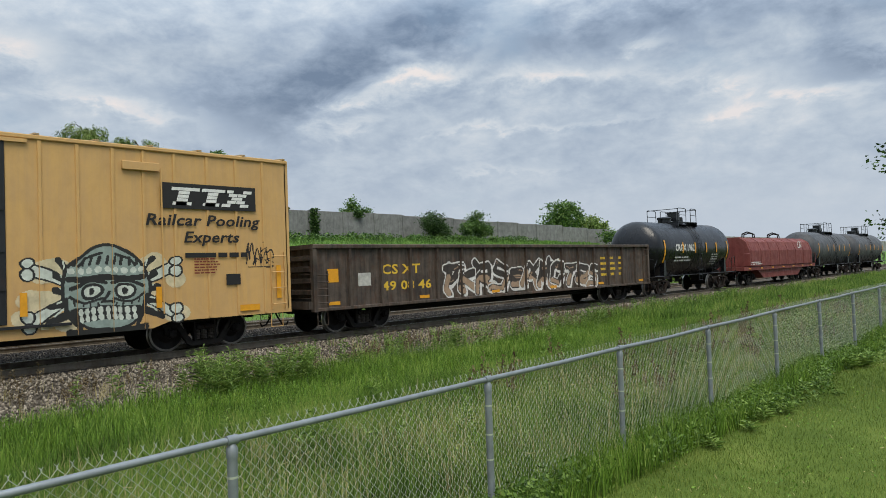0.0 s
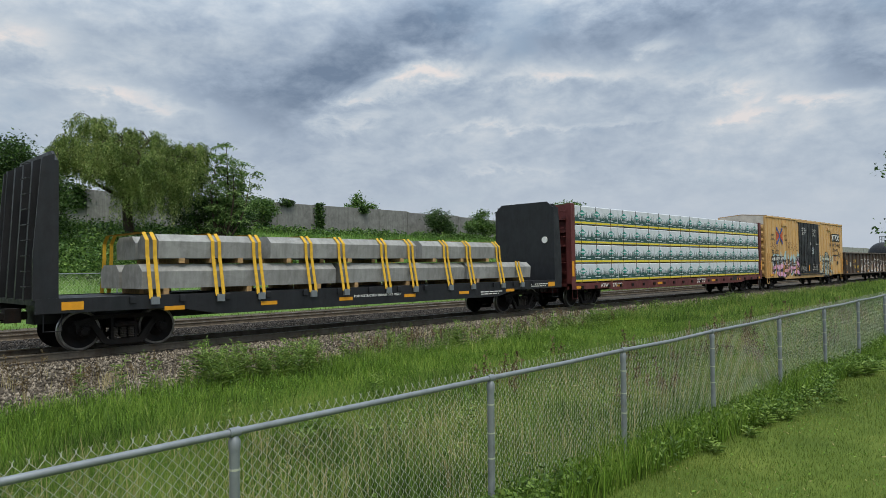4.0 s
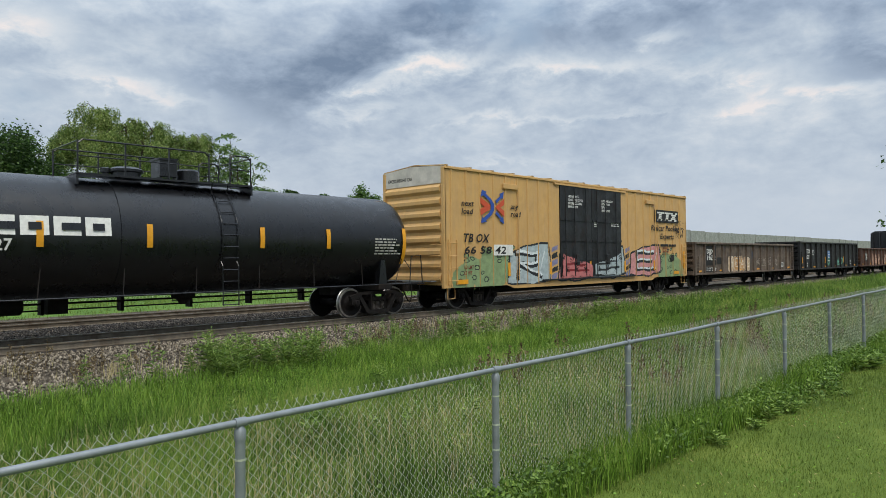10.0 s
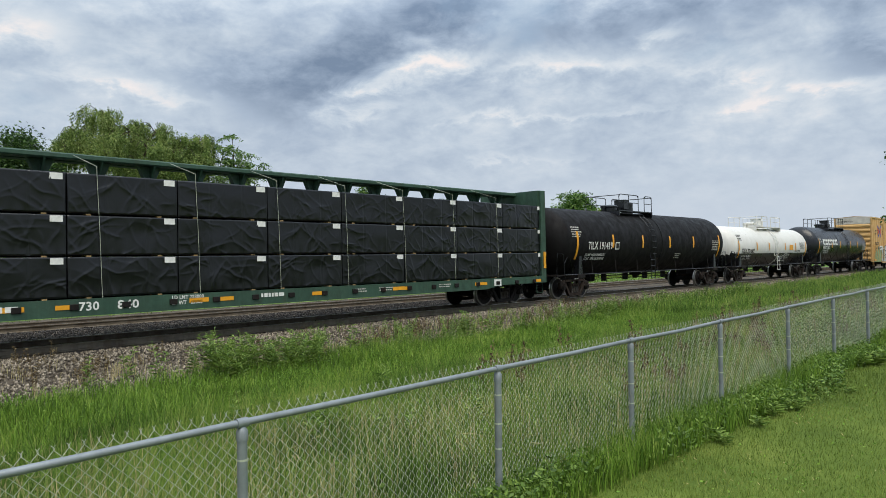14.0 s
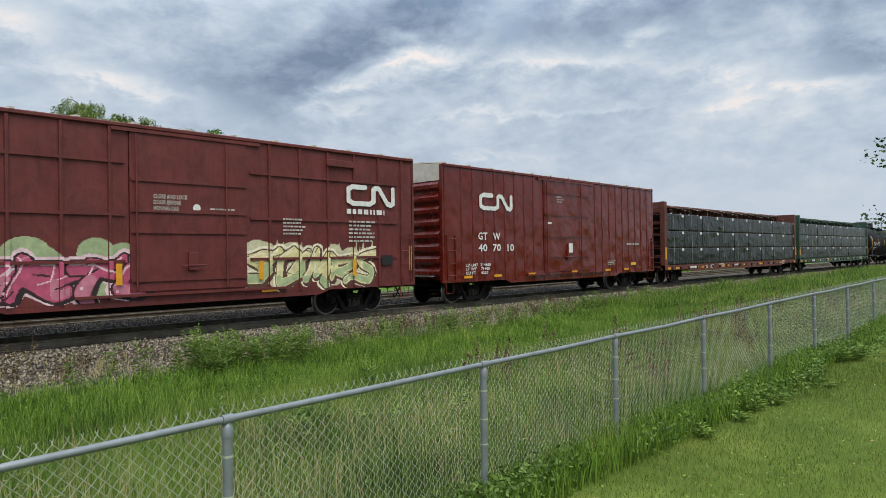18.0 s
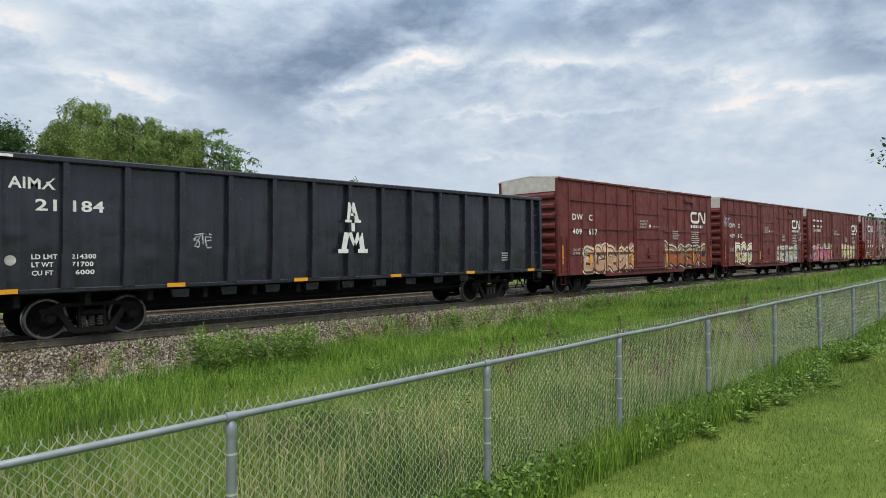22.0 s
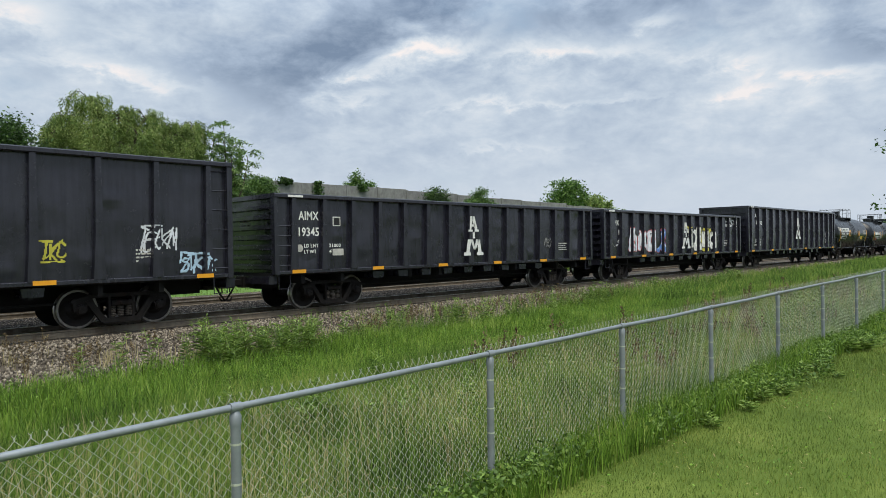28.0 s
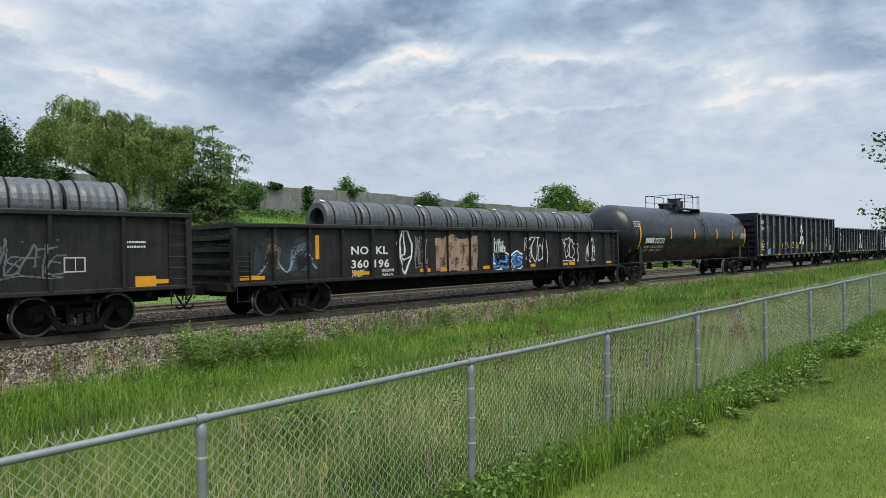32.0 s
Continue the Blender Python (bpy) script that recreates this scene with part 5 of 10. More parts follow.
def load_thing(name, label, category, group, car_c, off):
    ob = thing(name, label, category, group, (car_c + off[0], TRACK_Y + off[1], off[2]))
    LOADS.append((ob, off, car_c))
    return ob


def dark_packs(c, h, cols, rows, z0, z1, group):
    w = (2 * h - 0.25) / cols
    hh = (z1 - z0) / rows
    bearer = 0.035
    meshes = [dark_pack_mesh(w - 0.02, 1.08, hh - bearer, s) for s in range(9)]
    b = Geo()
    b.box(-0.05, 0.05, -0.52, 0.52, 0.0, bearer)
    bm_ = b.mesh("bearer", M_TIMBER)
    tag = Geo()
    tag.box(w / 2 - 0.34, w / 2 - 0.08, -0.552, -0.545, hh - bearer - 0.16, hh - bearer - 0.02)
    tm = tag.mesh("paper_tag", M_WHITE)
    k = 0
    for s in (-1, 1):
        for r in range(rows):
            for i in range(cols):
                x = -h + 0.25 + w * (i + 0.5) - 0.1
                p = load_thing("lumber_pack", "pack of sawn lumber wrapped in creased black plastic", "lumber", group, c, (x, s * 0.98, z0 + r * hh))
                if s > 0:
                    p.rotation_euler = (0, 0, math.pi)
                part("wrap", meshes[(k * 5 + r) % 9], None, p, "", (0, 0, bearer))
                for q in (-w * 0.32, w * 0.32):
                    part("bearer", bm_, None, p, "timber bearer", (q, 0, 0))
                part("paper_tag", tm, None, p, "white paper tag", (0, 0, bearer))
                k += 1


def printed_packs(c, h, cols, rows, z0, z1, group):
    """White-wrapped lumber printed with dark firs over a yellow hem."""
    w = (2 * h - 0.75) / cols
    hh = (z1 - z0) / rows
    bearer = 0.05
    meshes = []
    for seed in range(3):
        rnd = random.Random(seed + 40)
        g = Geo()
        ph = hh - bearer
        g.box(-w / 2 + 0.01, w / 2 - 0.01, -0.54, 0.54, 0, ph, 0, 0.03)
        y = -0.5445
        g.box(-w / 2 + 0.012, w / 2 - 0.012, y, y + 0.004, 0.02, 0.10, 3)
        x = -w / 2 + 0.02
        while x < w / 2 - 0.12:
            tw, th = rnd.uniform(0.08, 0.17), rnd.uniform(0.26, 0.5)
            g.prism_y([(x, 0.12), (min(x + tw, w / 2 - 0.02), 0.12), (min(x + tw * 0.5, w / 2 - 0.03), 0.12 + th)], y, y + 0.003, 1)
            x += tw * 0.72
        g.box(-w / 2 + 0.02, w / 2 - 0.02, y - 0.001, y + 0.003, 0.115, 0.28, 1)
        for lx in (-w / 3, 0.02, w / 3):
            # a lozenge mark with a pale line across it, and pale bars below
            g.prism_y([(lx - 0.3, 0.46), (lx, 0.34), (lx + 0.3, 0.46), (lx, 0.62)], y - 0.004, y - 0.001, 2)
            g.box(lx - 0.2, lx + 0.2, y - 0.0065, y - 0.0045, 0.435, 0.505, 0)
            g.box(lx - 0.22, lx + 0.22, y - 0.0065, y - 0.002, 0.20, 0.24, 0)
            g.box(lx + 0.36, lx + 0.62, y - 0.0065, y - 0.002, 0.17, 0.195, 0)
        # straps
        for sx in (-w * 0.36, -w * 0.02, w * 0.33):
            g.box(sx - 0.012, sx + 0.012, y - 0.009, y, 0.0, ph + 0.004, 4)
        meshes.append(g.mesh("wrap", [M_WRAPW, M_WRAPG, M_WRAPT, M_WRAPY, M_HOSE]))
    b = Geo()
    b.box(-0.05, 0.05, -0.52, 0.52, 0.0, bearer)
    bm_ = b.mesh("bearer", M_TIMBER)
    rnd = random.Random(7)
    for s in (-1, 1):
        for r in range(rows):
            for i in range(cols):
                x = -h + 0.375 + w * (i + 0.5)
                p = load_thing("lumber_pack", "lumber pack in white wrap printed with green firs", "lumber", group, c,
                               (x, s * (0.985 + rnd.uniform(-0.01, 0.01)), z0 + r * hh))
                if s > 0:
                    p.rotation_euler = (0, 0, math.pi)
                part("wrap", meshes[rnd.randrange(3)], None, p, "", (0, 0, bearer))
                for q in (-w * 0.36, 0, w * 0.36):
                    part("bearer", bm_, None, p, "timber bearer", (q, 0, 0))


def bulkhead_flat(L, R):
    c, h = (L + R) / 2, (R - L) / 2
    car = car_thing("bulkhead_flatcar", "black bulkhead flat car with tall steel ends, loaded with concrete beams", "flat car", c)
    g = Geo()
    g.box(-h, h, -1.45, 1.45, 1.10, 1.22)
    part("deck", g, M_FLAT, car)
    g = Geo()
    g.box(-h + 0.3, h - 0.3, -0.3, 0.3, 0.62, 1.1)
    part("centre_sill", g, M_FLAT, car)
    for s in (-1, 1):
        g = Geo()
        g.prism_y([(-h, 0.92), (-h + 3, 0.92), (-h + 4.2, 0.70), (h - 4.2, 0.70), (h - 3, 0.92), (h, 0.92), (h, 1.24), (-h, 1.24)], *sorted((s * 1.45, s * 1.58)))
        part("side_sill", g, M_FLAT, car)
        for i in range(14):
            x = -h + 2.0 + i * (2 * h - 4) / 13
            g = Geo()
            g.box(x - 0.07, x + 0.07, *sorted((s * 1.585, s * 1.64)), 1.06, 1.22, 0, 0.01)
            part("stake_pocket", g, M_FLAT, car)
    for e in (-1, 1):
        g = Geo()
        x0, x1 = sorted((e * (h - 0.45), e * (h - 0.39)))
        ring = [(-1.5, 1.2), (1.5, 1.2), (1.5, 4.25), (1.2, 4.5), (-1.2, 4.5), (-1.5, 4.25)]
        g.prism_x(ring, x0, x1)
        bh = part("bulkhead", g, M_FLAT, car, "tall black steel bulkhead")
        for y in (-1.42, -0.7, 0.0, 0.7, 1.42):
            g = Geo()
            g.prism_y([(e * (h - 0.39), 1.2), (e * (h + 0.02), 1.2), (e * (h - 0.16), 4.3), (e * (h - 0.39), 4.4)], y - 0.06, y + 0.06)
            part("bulkhead_rib", g, M_FLAT, bh)
        g = Geo()
        g.prism_y([(e * (h - 0.45), 1.2), (e * (h + 0.05), 1.2), (e * (h + 0.05), 2.1), (e * (h - 0.12), 4.25), (e * (h - 0.45), 4.25)], -1.56, -1.5)
        part("bulkhead_cheek", g, M_FLAT, bh)
        g = Geo()
        g.prism_y([(e * (h - 0.45), 1.2), (e * (h + 0.05), 1.2), (e * (h + 0.05), 2.1), (e * (h - 0.12), 4.25), (e * (h - 0.45), 4.25)], 1.5, 1.56)
        part("bulkhead_cheek", g, M_FLAT, bh)
        ladder("end_ladder", car, e * (h + 0.0), -1.2, 1.5, 4.2, M_FLAT, 0.42, 9, "y", 0.08)
        stirrup(car, e * (h - 0.35) - 0.18, -1.5, 0.95, M_FLAT)
        plate("reflector", car, *sorted((e * (h - 0.5), e * (h - 0.95))), 0.98, 1.16, -1.584, M_REFLECT, "amber reflective strip")
    g = Geo()
    g.lathe([(-0.49, 0.14), (-0.46, 0.14)], "x", (h, -1.1, 2.9), 18)
    part("target_disc", g, M_WHITE, car, "white disc on the bulkhead")
    tapes(car, [-h + 3 + i * 2.6 for i in range(6)], -1.584, 0.86, 0.5, 0.1)
    lettering("lettering", "FOR RESTRICTED TRANSPORT ONLY", car, -1.2, 0.94, -1.586, 0.07, M_WHITE, 1.9)
    bars("stencil", car, 4.6, 0.78, -1.584, 2, 1.4, 0.16, M_WHITE, "", 5)
    bars("stencil", car, h - 2.1, 0.98, -1.584, 2, 1.2, 0.16, M_WHITE, "", 6)
    gear(car, (-h + 2.0, h - 2.0), h + 0.22, c)
    # the load: long concrete girders in two tiers, on timbers, held by webbing
    zt = 1.22
    for tier, (spans, zb) in enumerate((([(-7.4, -1.7), (-1.5, 4.0), (4.15, 7.9)], zt + 0.16), ([(-7.0, -4.2), (-3.9, 1.6), (1.9, 5.9)], zt + 0.16 + 0.62 + 0.12))):
        for a, b in spans:
            for y in (-0.72, 0.72):
                if tier and y > 0 and a > 0:
                    continue
                m = (a + b) / 2
                ob = load_thing("concrete_beam", "long chamfered grey precast concrete beam lying on timbers", "concrete beam", "beams on the flat car", c, (m, y, zb))
                g = Geo()
                g.prism_x([(-0.60, 0.0), (0.60, 0.0), (0.64, 0.42), (0.42, 0.60), (-0.42, 0.60), (-0.64, 0.42)], a - m, b - m)
                part("beam_body", g, M_CONCRETE2, ob)
                for x in (a - m + 0.6, 0, b - m - 0.6):
                    g = Geo()
                    g.box(x - 0.07, x + 0.07, -0.6, 0.6, -0.12 if tier else -0.16, 0.0)
                    part("dunnage_timber", g, M_TIMBER, ob)
    for i in range(11):
        x = -7.2 + i * 1.42 + (0.25 if i % 2 else 0)
        hi = i not in (10,)
        ob = load_thing("webbing_strap", "tight yellow webbing strap over the concrete beams", "strap", "straps on the flat car", c, (x, 0, zt))
        g = Geo()
        pts = [(-1.62, -0.06), (-1.40, 0.62), (-1.38, 0.80)] if not hi else [(-1.62, -0.06), (-1.40, 0.95), (-1.38, 1.34), (-1.16, 1.54), (1.16, 1.54), (1.40, 1.34), (1.42, 0.9), (1.62, -0.06)]
        for (y0, z0), (y1, z1) in zip(pts, pts[1:]):
            nrm = Vector((0, z1 - z0, -(y1 - y0))).normalized() * -0.006
            dx = 0.20 * (z1 - z0) if abs(y0) > 1.3 else 0
            for off in (-0.09, 0.09):
                g.face([(off - 0.045, y0 + nrm.y, z0 + nrm.z), (off + 0.045, y0 + nrm.y, z0 + nrm.z), (off + 0.045, y1 + nrm.y, z1 + nrm.z), (off - 0.045, y1 + nrm.y, z1 + nrm.z)])
                g.face([(off - 0.045, y0 - nrm.y, z0 - nrm.z), (off + 0.045, y0 - nrm.y, z0 - nrm.z), (off + 0.045, y1 - nrm.y, z1 - nrm.z), (off - 0.045, y1 - nrm.y, z1 - nrm.z)])
        part("webbing", g, M_STRAP, ob)
        g = Geo()
        g.box(-0.10, 0.10, -1.66, -1.60, -0.2, -0.02)
        part("ratchet", g, M_GALV, ob)
    return car


def coil_car(c, h):
    car = car_thing("coil_car", "dull red steel coil car with a rounded lifting hood", "coil car", c)
    g = Geo()
    g.box(-h, h, -1.5, 1.5, 1.0, 1.25)
    part("deck", g, M_COIL_RED, car)
    g = Geo()
    g.prism_y([(-h + 2.7, 1.05), (h - 2.7, 1.05), (h - 3.9, 0.45), (-h + 3.9, 0.45)], -1.35, 1.35)
    part("well_body", g, M_COIL_RED, car)
    g = Geo()
    ring = [(-1.56, 1.28), (1.56, 1.28), (1.56, 2.3), (1.35, 2.9), (0.9, 3.2), (-0.9, 3.2), (-1.35, 2.9), (-1.56, 2.3)]
    g.prism_x(ring, -h + 0.9, h - 0.9)
    hood = part("hood", g, M_COIL_RED, car, "red removable hood")
    for i in range(8):
        x = -h + 1.2 + i * (2 * h - 2.4) / 7
        g = Geo()
        g.prism_x([(a * 1.012, 2.2 + (b - 2.2) * 1.02) for a, b in ring], x - 0.05, x + 0.05)
        part("hood_rib", g, M_COIL_RED, hood)
    for x in (-2.6, 2.6):
        g = Geo()
        g.tube([(x, -0.4, 3.15), (x, -0.35, 3.55), (x, 0, 3.68), (x, 0.35, 3.55), (x, 0.4, 3.15)], 0.05, 6)
        g.tube([(x + 0.35, -0.4, 3.15), (x + 0.35, -0.35, 3.5), (x + 0.35, 0, 3.6), (x + 0.35, 0.35, 3.5), (x + 0.35, 0.4, 3.15)], 0.05, 6)
        part("lifting_bail", g, M_TRUCK, hood)
    for s in (-1, 1):
        g = Geo()
        g.tube([(-h, s * 1.55, 1.3), (-h, s * 1.55, 2.1), (-h + 0.9, s * 1.55, 2.1)], 0.02, 5)
        g.tube([(h, s * 1.55, 1.3), (h, s * 1.55, 2.1), (h - 0.9, s * 1.55, 2.1)], 0.02, 5)
        part("end_handrail", g, M_COIL_RED, car)
    tapes(car, [-h + 1 + i * (2 * h - 2) / 6 for i in range(7)], -1.505, 1.08, 0.4, 0.08)
    bars("stencil", car, -h + 1.1, 1.35, -1.566, 2, 2.6, 0.24, M_WHITE, "", 3)
    gear(car, (-h + 1.9, h - 1.9), h + 0.2, c)
    worm(car, 3.2, 2.45, 0.9, 0.5, lambda x: -1.57)
    return car


def worm(car, x, z, w, hh, depth):
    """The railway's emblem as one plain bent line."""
    c = Canvas(w + 0.2, hh + 0.2, 0.025, 3)
    c.wx *= 0
    c.wz *= 0
    r = 0.040 * w
    a, b = 0.1 + r, 0.1 + r
    w, hh = w - 2 * r, hh - 2 * r
    pts = [(0.36, 1.0), (0.09, 1.0), (0.0, 0.85), (0.0, 0.15), (0.09, 0.0), (0.46, 0.0), (0.55, 0.15), (0.55, 0.9), (0.61, 1.0), (0.68, 0.95), (0.87, 0.05), (0.95, 0.0), (1.0, 0.1), (1.0, 1.0)]
    c.line([(a + p * w, b + q * hh) for p, q in pts], r, 0)
    c.spray_to("emblem", car, x - 0.1, z - 0.1, depth, [M_WHITE], "white painted railway emblem")


def wire_coils(c, h, top, count, r, start, pitch, group):
    """A row of grey steel wire coils lying along the car, half seen above its sides."""
    g = Geo()
    prof = [(-pitch * 0.47, r * 0.62), (-pitch * 0.47, r * 0.90), (-pitch * 0.43, r * 0.97)]
    for i in range(12):
        prof.append((-pitch * 0.40 + i * pitch * 0.8 / 11, r * (1.0 if i % 2 else 0.975)))
    prof += [(pitch * 0.43, r * 0.97), (pitch * 0.47, r * 0.90), (pitch * 0.47, r * 0.62), (-pitch * 0.47, r * 0.62)]
    rings = []
    n = 30
    rnd = random.Random(3)
    for s, rr in prof:
        rings.append(len(g.v))
        for j in range(n):
            k = rr * (1 + rnd.uniform(-0.012, 0.012))
            g.v.append((s, k * math.cos(2 * math.pi * j / n), k * math.sin(2 * math.pi * j / n)))
    for a, b in zip(rings, rings[1:]):
        for j in range(n):
            g.f.append((a + j, a + (j + 1) % n, b + (j + 1) % n, b + j))
            g.m.append(0)
    me = g.mesh("coil_body", M_WIREROD)
    s = Geo()
    s.lathe([(-0.02, r * 1.0), (-0.02, r * 1.012), (0.02, r * 1.012), (0.02, r * 1.0)], "x", n=24)
    sm = s.mesh("steel_band", M_TRUCK)
    t = Geo()
    t.box(-pitch * 0.46, -pitch * 0.46 + 0.16, -0.1, 0.1, r * 1.005, r * 1.015)
    tm = t.mesh("paper_tag", M_WHITE)
    for row, y, z in (("low", -0.66, 1.10 + r), ("low", 0.66, 1.10 + r), ("high", 0.0, 1.10 + r + math.sqrt(4 * r * r - 0.66 ** 2) * 0.99)):
        for i in range(count):
            ob = load_thing("wire_coil", "bundled coil of grey steel wire rod lying in the gondola", "wire coil", group, c, (start + (i + 0.5) * pitch, y, z))
            part("coil_body", me, None, ob)
            for k in (-0.3, 0.3):
                part("steel_band", sm, None, ob, "", (k * pitch, 0, 0))
            if i % 3 == 0 and row == "high":
                part("paper_tag", tm, None, ob, "white paper tag", pose(0, 0, 0, 18, 0, 0))
# ---- the ground: lawn, meadow, ballast bed, far strip and embankment in one sheet ----
FENCE_Y = 3.76
M_LAWN = ground_material("mown_lawn", ((0.25, "3a4a19"), (0.5, "57692a"), (0.75, "7c8640")), 0.9, 0.4, 60)
M_MEADOW = ground_material("meadow_soil", ((0.3, "1a2211"), (0.5, "2a3618"), (0.7, "4a4a30")), 0.7, 0.6, 30)
M_BALLAST = ground_material("ballast_bed", ((0.3, "332f29"), (0.5, "534c43"), (0.7, "746c60")), 1.2, 1.0, 46)
M_BANK = ground_material("embankment_grass", ((0.25, "3c5426"), (0.5, "567434"), (0.75, "76904e")), 0.35, 0.7, 5)


def ease(a, b, v):
    t = np.clip((v - a) / (b - a), 0, 1)
    return t * t * (3 - 2 * t)


def bank_top(x):
    return 5.3 - 1.6 * ease(60, 150, x) - 2.3 * ease(150, 420, x) - 2.0 * ease(420, 1200, x)


def ground_z(x, y):
    x, y = np.asarray(x, float), np.asarray(y, float)
    z = np.full(np.broadcast(x, y).shape, -0.42)
    z = z + 0.0104 * np.clip(x - 2, -8, 60) * (1 - ease(8, 14, y))
    z = z - 0.10 * ease(4.5, 8, y) * (1 - ease(10, 13.5, y)) + 0.03 * np.sin(x * 0.9) * np.sin(y * 1.3)
    z = z + (0.235 - 0.03 * np.sin(x * 0.9) * np.sin(y * 1.3)) * ease(13.9, 15.6, y)
    z = z + 0.16 * ease(26.5, 29, y)
    z = z + (bank_top(x) + 0.05) * ease(35, 57, y)
    z = z + 0.12 * np.sin(x * 0.7 + 1) * np.sin(y * 0.8) * ease(36, 42, y)
    return z


def make_ground():
    xs = np.unique(np.concatenate([np.linspace(-1500, -60, 14), np.linspace(-60, -6, 28), np.arange(-6, 40, 0.5), np.linspace(40, 150, 56), np.linspace(150, 600, 40), np.linspace(600, 4000, 16)]))
    ys = np.unique(np.concatenate([np.linspace(-1500, -20, 12), np.arange(-20, 4, 1.0), [3.7], np.arange(4, 30, 0.45), np.arange(30, 66, 1.0), np.linspace(66, 400, 24), np.linspace(400, 4000, 12)]))
    X, Y = np.meshgrid(xs, ys, indexing="ij")
    Z = ground_z(X, Y)
    verts = np.stack([X, Y, Z], -1).reshape(-1, 3)
    n, k = len(xs), len(ys)
    i, j = np.meshgrid(np.arange(n - 1), np.arange(k - 1), indexing="ij")
    a = (i * k + j).ravel()
    faces = np.stack([a, a + k, a + k + 1, a + 1], -1)
    me = raw_mesh("ground", verts, faces, M_LAWN)
    for m in (M_MEADOW, M_BALLAST, M_BANK):
        me.materials.append(m)
    cy = (ys[:-1] + ys[1:]) / 2
    zone = np.where(cy < 3.85, 0, np.where(cy < 12.3, 1, np.where(cy < 27.4, 2, 3)))
    me.polygons.foreach_set("material_index", np.tile(zone, n - 1).astype(np.int32))
    me.shade_smooth()
    return tagged(new("ground", me), "mown lawn, rough meadow, ballast bed and grassy bank", "ground", "", "structure")


make_ground()


def blades(name, label, n, xr, yr, h, w, mat, seed, lean=0.35, near=0.0, keep=None, segs=2, clump=0.0, cat="grass"):
    """Grass: each blade a bent, tapering strip. near > 0 crowds the blades towards small x."""
    rng = np.random.RandomState(seed)
    u = rng.uniform(0, 1, n)
    x = xr[0] + (xr[1] - xr[0]) * u ** (1 + near)
    y = rng.uniform(yr[0], yr[1], n)
    if clump:
        k = int(n / 14)
        cx, cy = x[:k], y[:k]
        idx = rng.randint(0, k, n)
        x, y = cx[idx] + rng.normal(0, clump, n), cy[idx] + rng.normal(0, clump, n)
    if keep is not None:
        m = keep(x, y, rng)
        x, y = x[m], y[m]
    n = len(x)
    z = ground_z(x, y) - 0.02
    patch = 0.75 + 0.5 * (np.sin(x * 0.8 + y * 0.5) * np.sin(y * 0.9 - x * 0.3) * 0.5 + 0.5)
    hh = rng.uniform(h[0], h[1], n) * patch
    a = rng.uniform(0, 2 * np.pi, n)
    far = 1 + np.clip((x - 12) / 40, 0, 2.5)
    ww = rng.uniform(w[0], w[1], n) * far
    b = rng.uniform(0, 2 * np.pi, n)
    ln = rng.uniform(0.1, 1.0, n) * lean * hh
    dx, dy = np.cos(a) * ww / 2, np.sin(a) * ww / 2
    ex, ey = np.cos(b) * ln, np.sin(b) * ln
    if segs == 1:
        v = np.stack([np.stack([x - dx, y - dy, z], -1), np.stack([x + dx, y + dy, z], -1), np.stack([x + ex, y + ey, z + hh], -1)], 1).reshape(-1, 3)
        f = np.arange(3 * n).reshape(-1, 3)
    else:
        v = np.stack([np.stack([x - dx, y - dy, z], -1), np.stack([x + dx, y + dy, z], -1),
                      np.stack([x + ex * 0.35 + dx * 0.8, y + ey * 0.35 + dy * 0.8, z + hh * 0.6], -1), np.stack([x + ex * 0.35 - dx * 0.8, y + ey * 0.35 - dy * 0.8, z + hh * 0.6], -1),
                      np.stack([x + ex, y + ey, z + hh * 0.97], -1)], 1).reshape(-1, 3)
        k = np.arange(n)[:, None] * 5
        f = np.concatenate([k + np.array([[0, 1, 2]]), k + np.array([[0, 2, 3]]), k + np.array([[3, 2, 4]])], 0)
    me = raw_mesh(name, v, f, mat)
    return tagged(new(name, me), label, cat, "", "stuff")


M_BLADE = by_island("meadow_blade", ((0.02, "22310f"), (0.25, "466624"), (0.52, "7a983f"), (0.78, "a8ac60"), (0.97, "d2c088")), 0.6, 0.25, 0.5)
M_BLADE_D = by_island("lush_blade", ((0.02, "22320d"), (0.28, "4e6e22"), (0.6, "7c9c3a"), (0.95, "b4bc6a")), 0.55, 0.25, 0.6)
M_BLADE_T = by_island("dry_stalk", ((0.10, "8d8458"), (0.5, "b3a878"), (0.9, "cdbd8e")), 0.7, 0.2, 0.7)
M_BLADE_L = by_island("lawn_blade", ((0.08, "3a4c18"), (0.4, "5e722c"), (0.7, "849245"), (0.95, "b2aa6a")), 0.6, 0.25, 0.6)
M_BLADE_F = by_island("bank_blade", ((0.08, "40602a"), (0.4, "5f8438"), (0.8, "8aa858")), 0.6, 0.25, 0.5)
M_FLECK = by_island("leaf_fleck", ((0.05, "4a6e20"), (0.4, "688f32"), (0.8, "88a848")), 0.5, 0.25, 0.7)
M_SEED = by_island("seed_head", ((0.10, "4c4030"), (0.5, "6f6044"), (0.9, "938362")), 0.8, 0.2, 0.8)


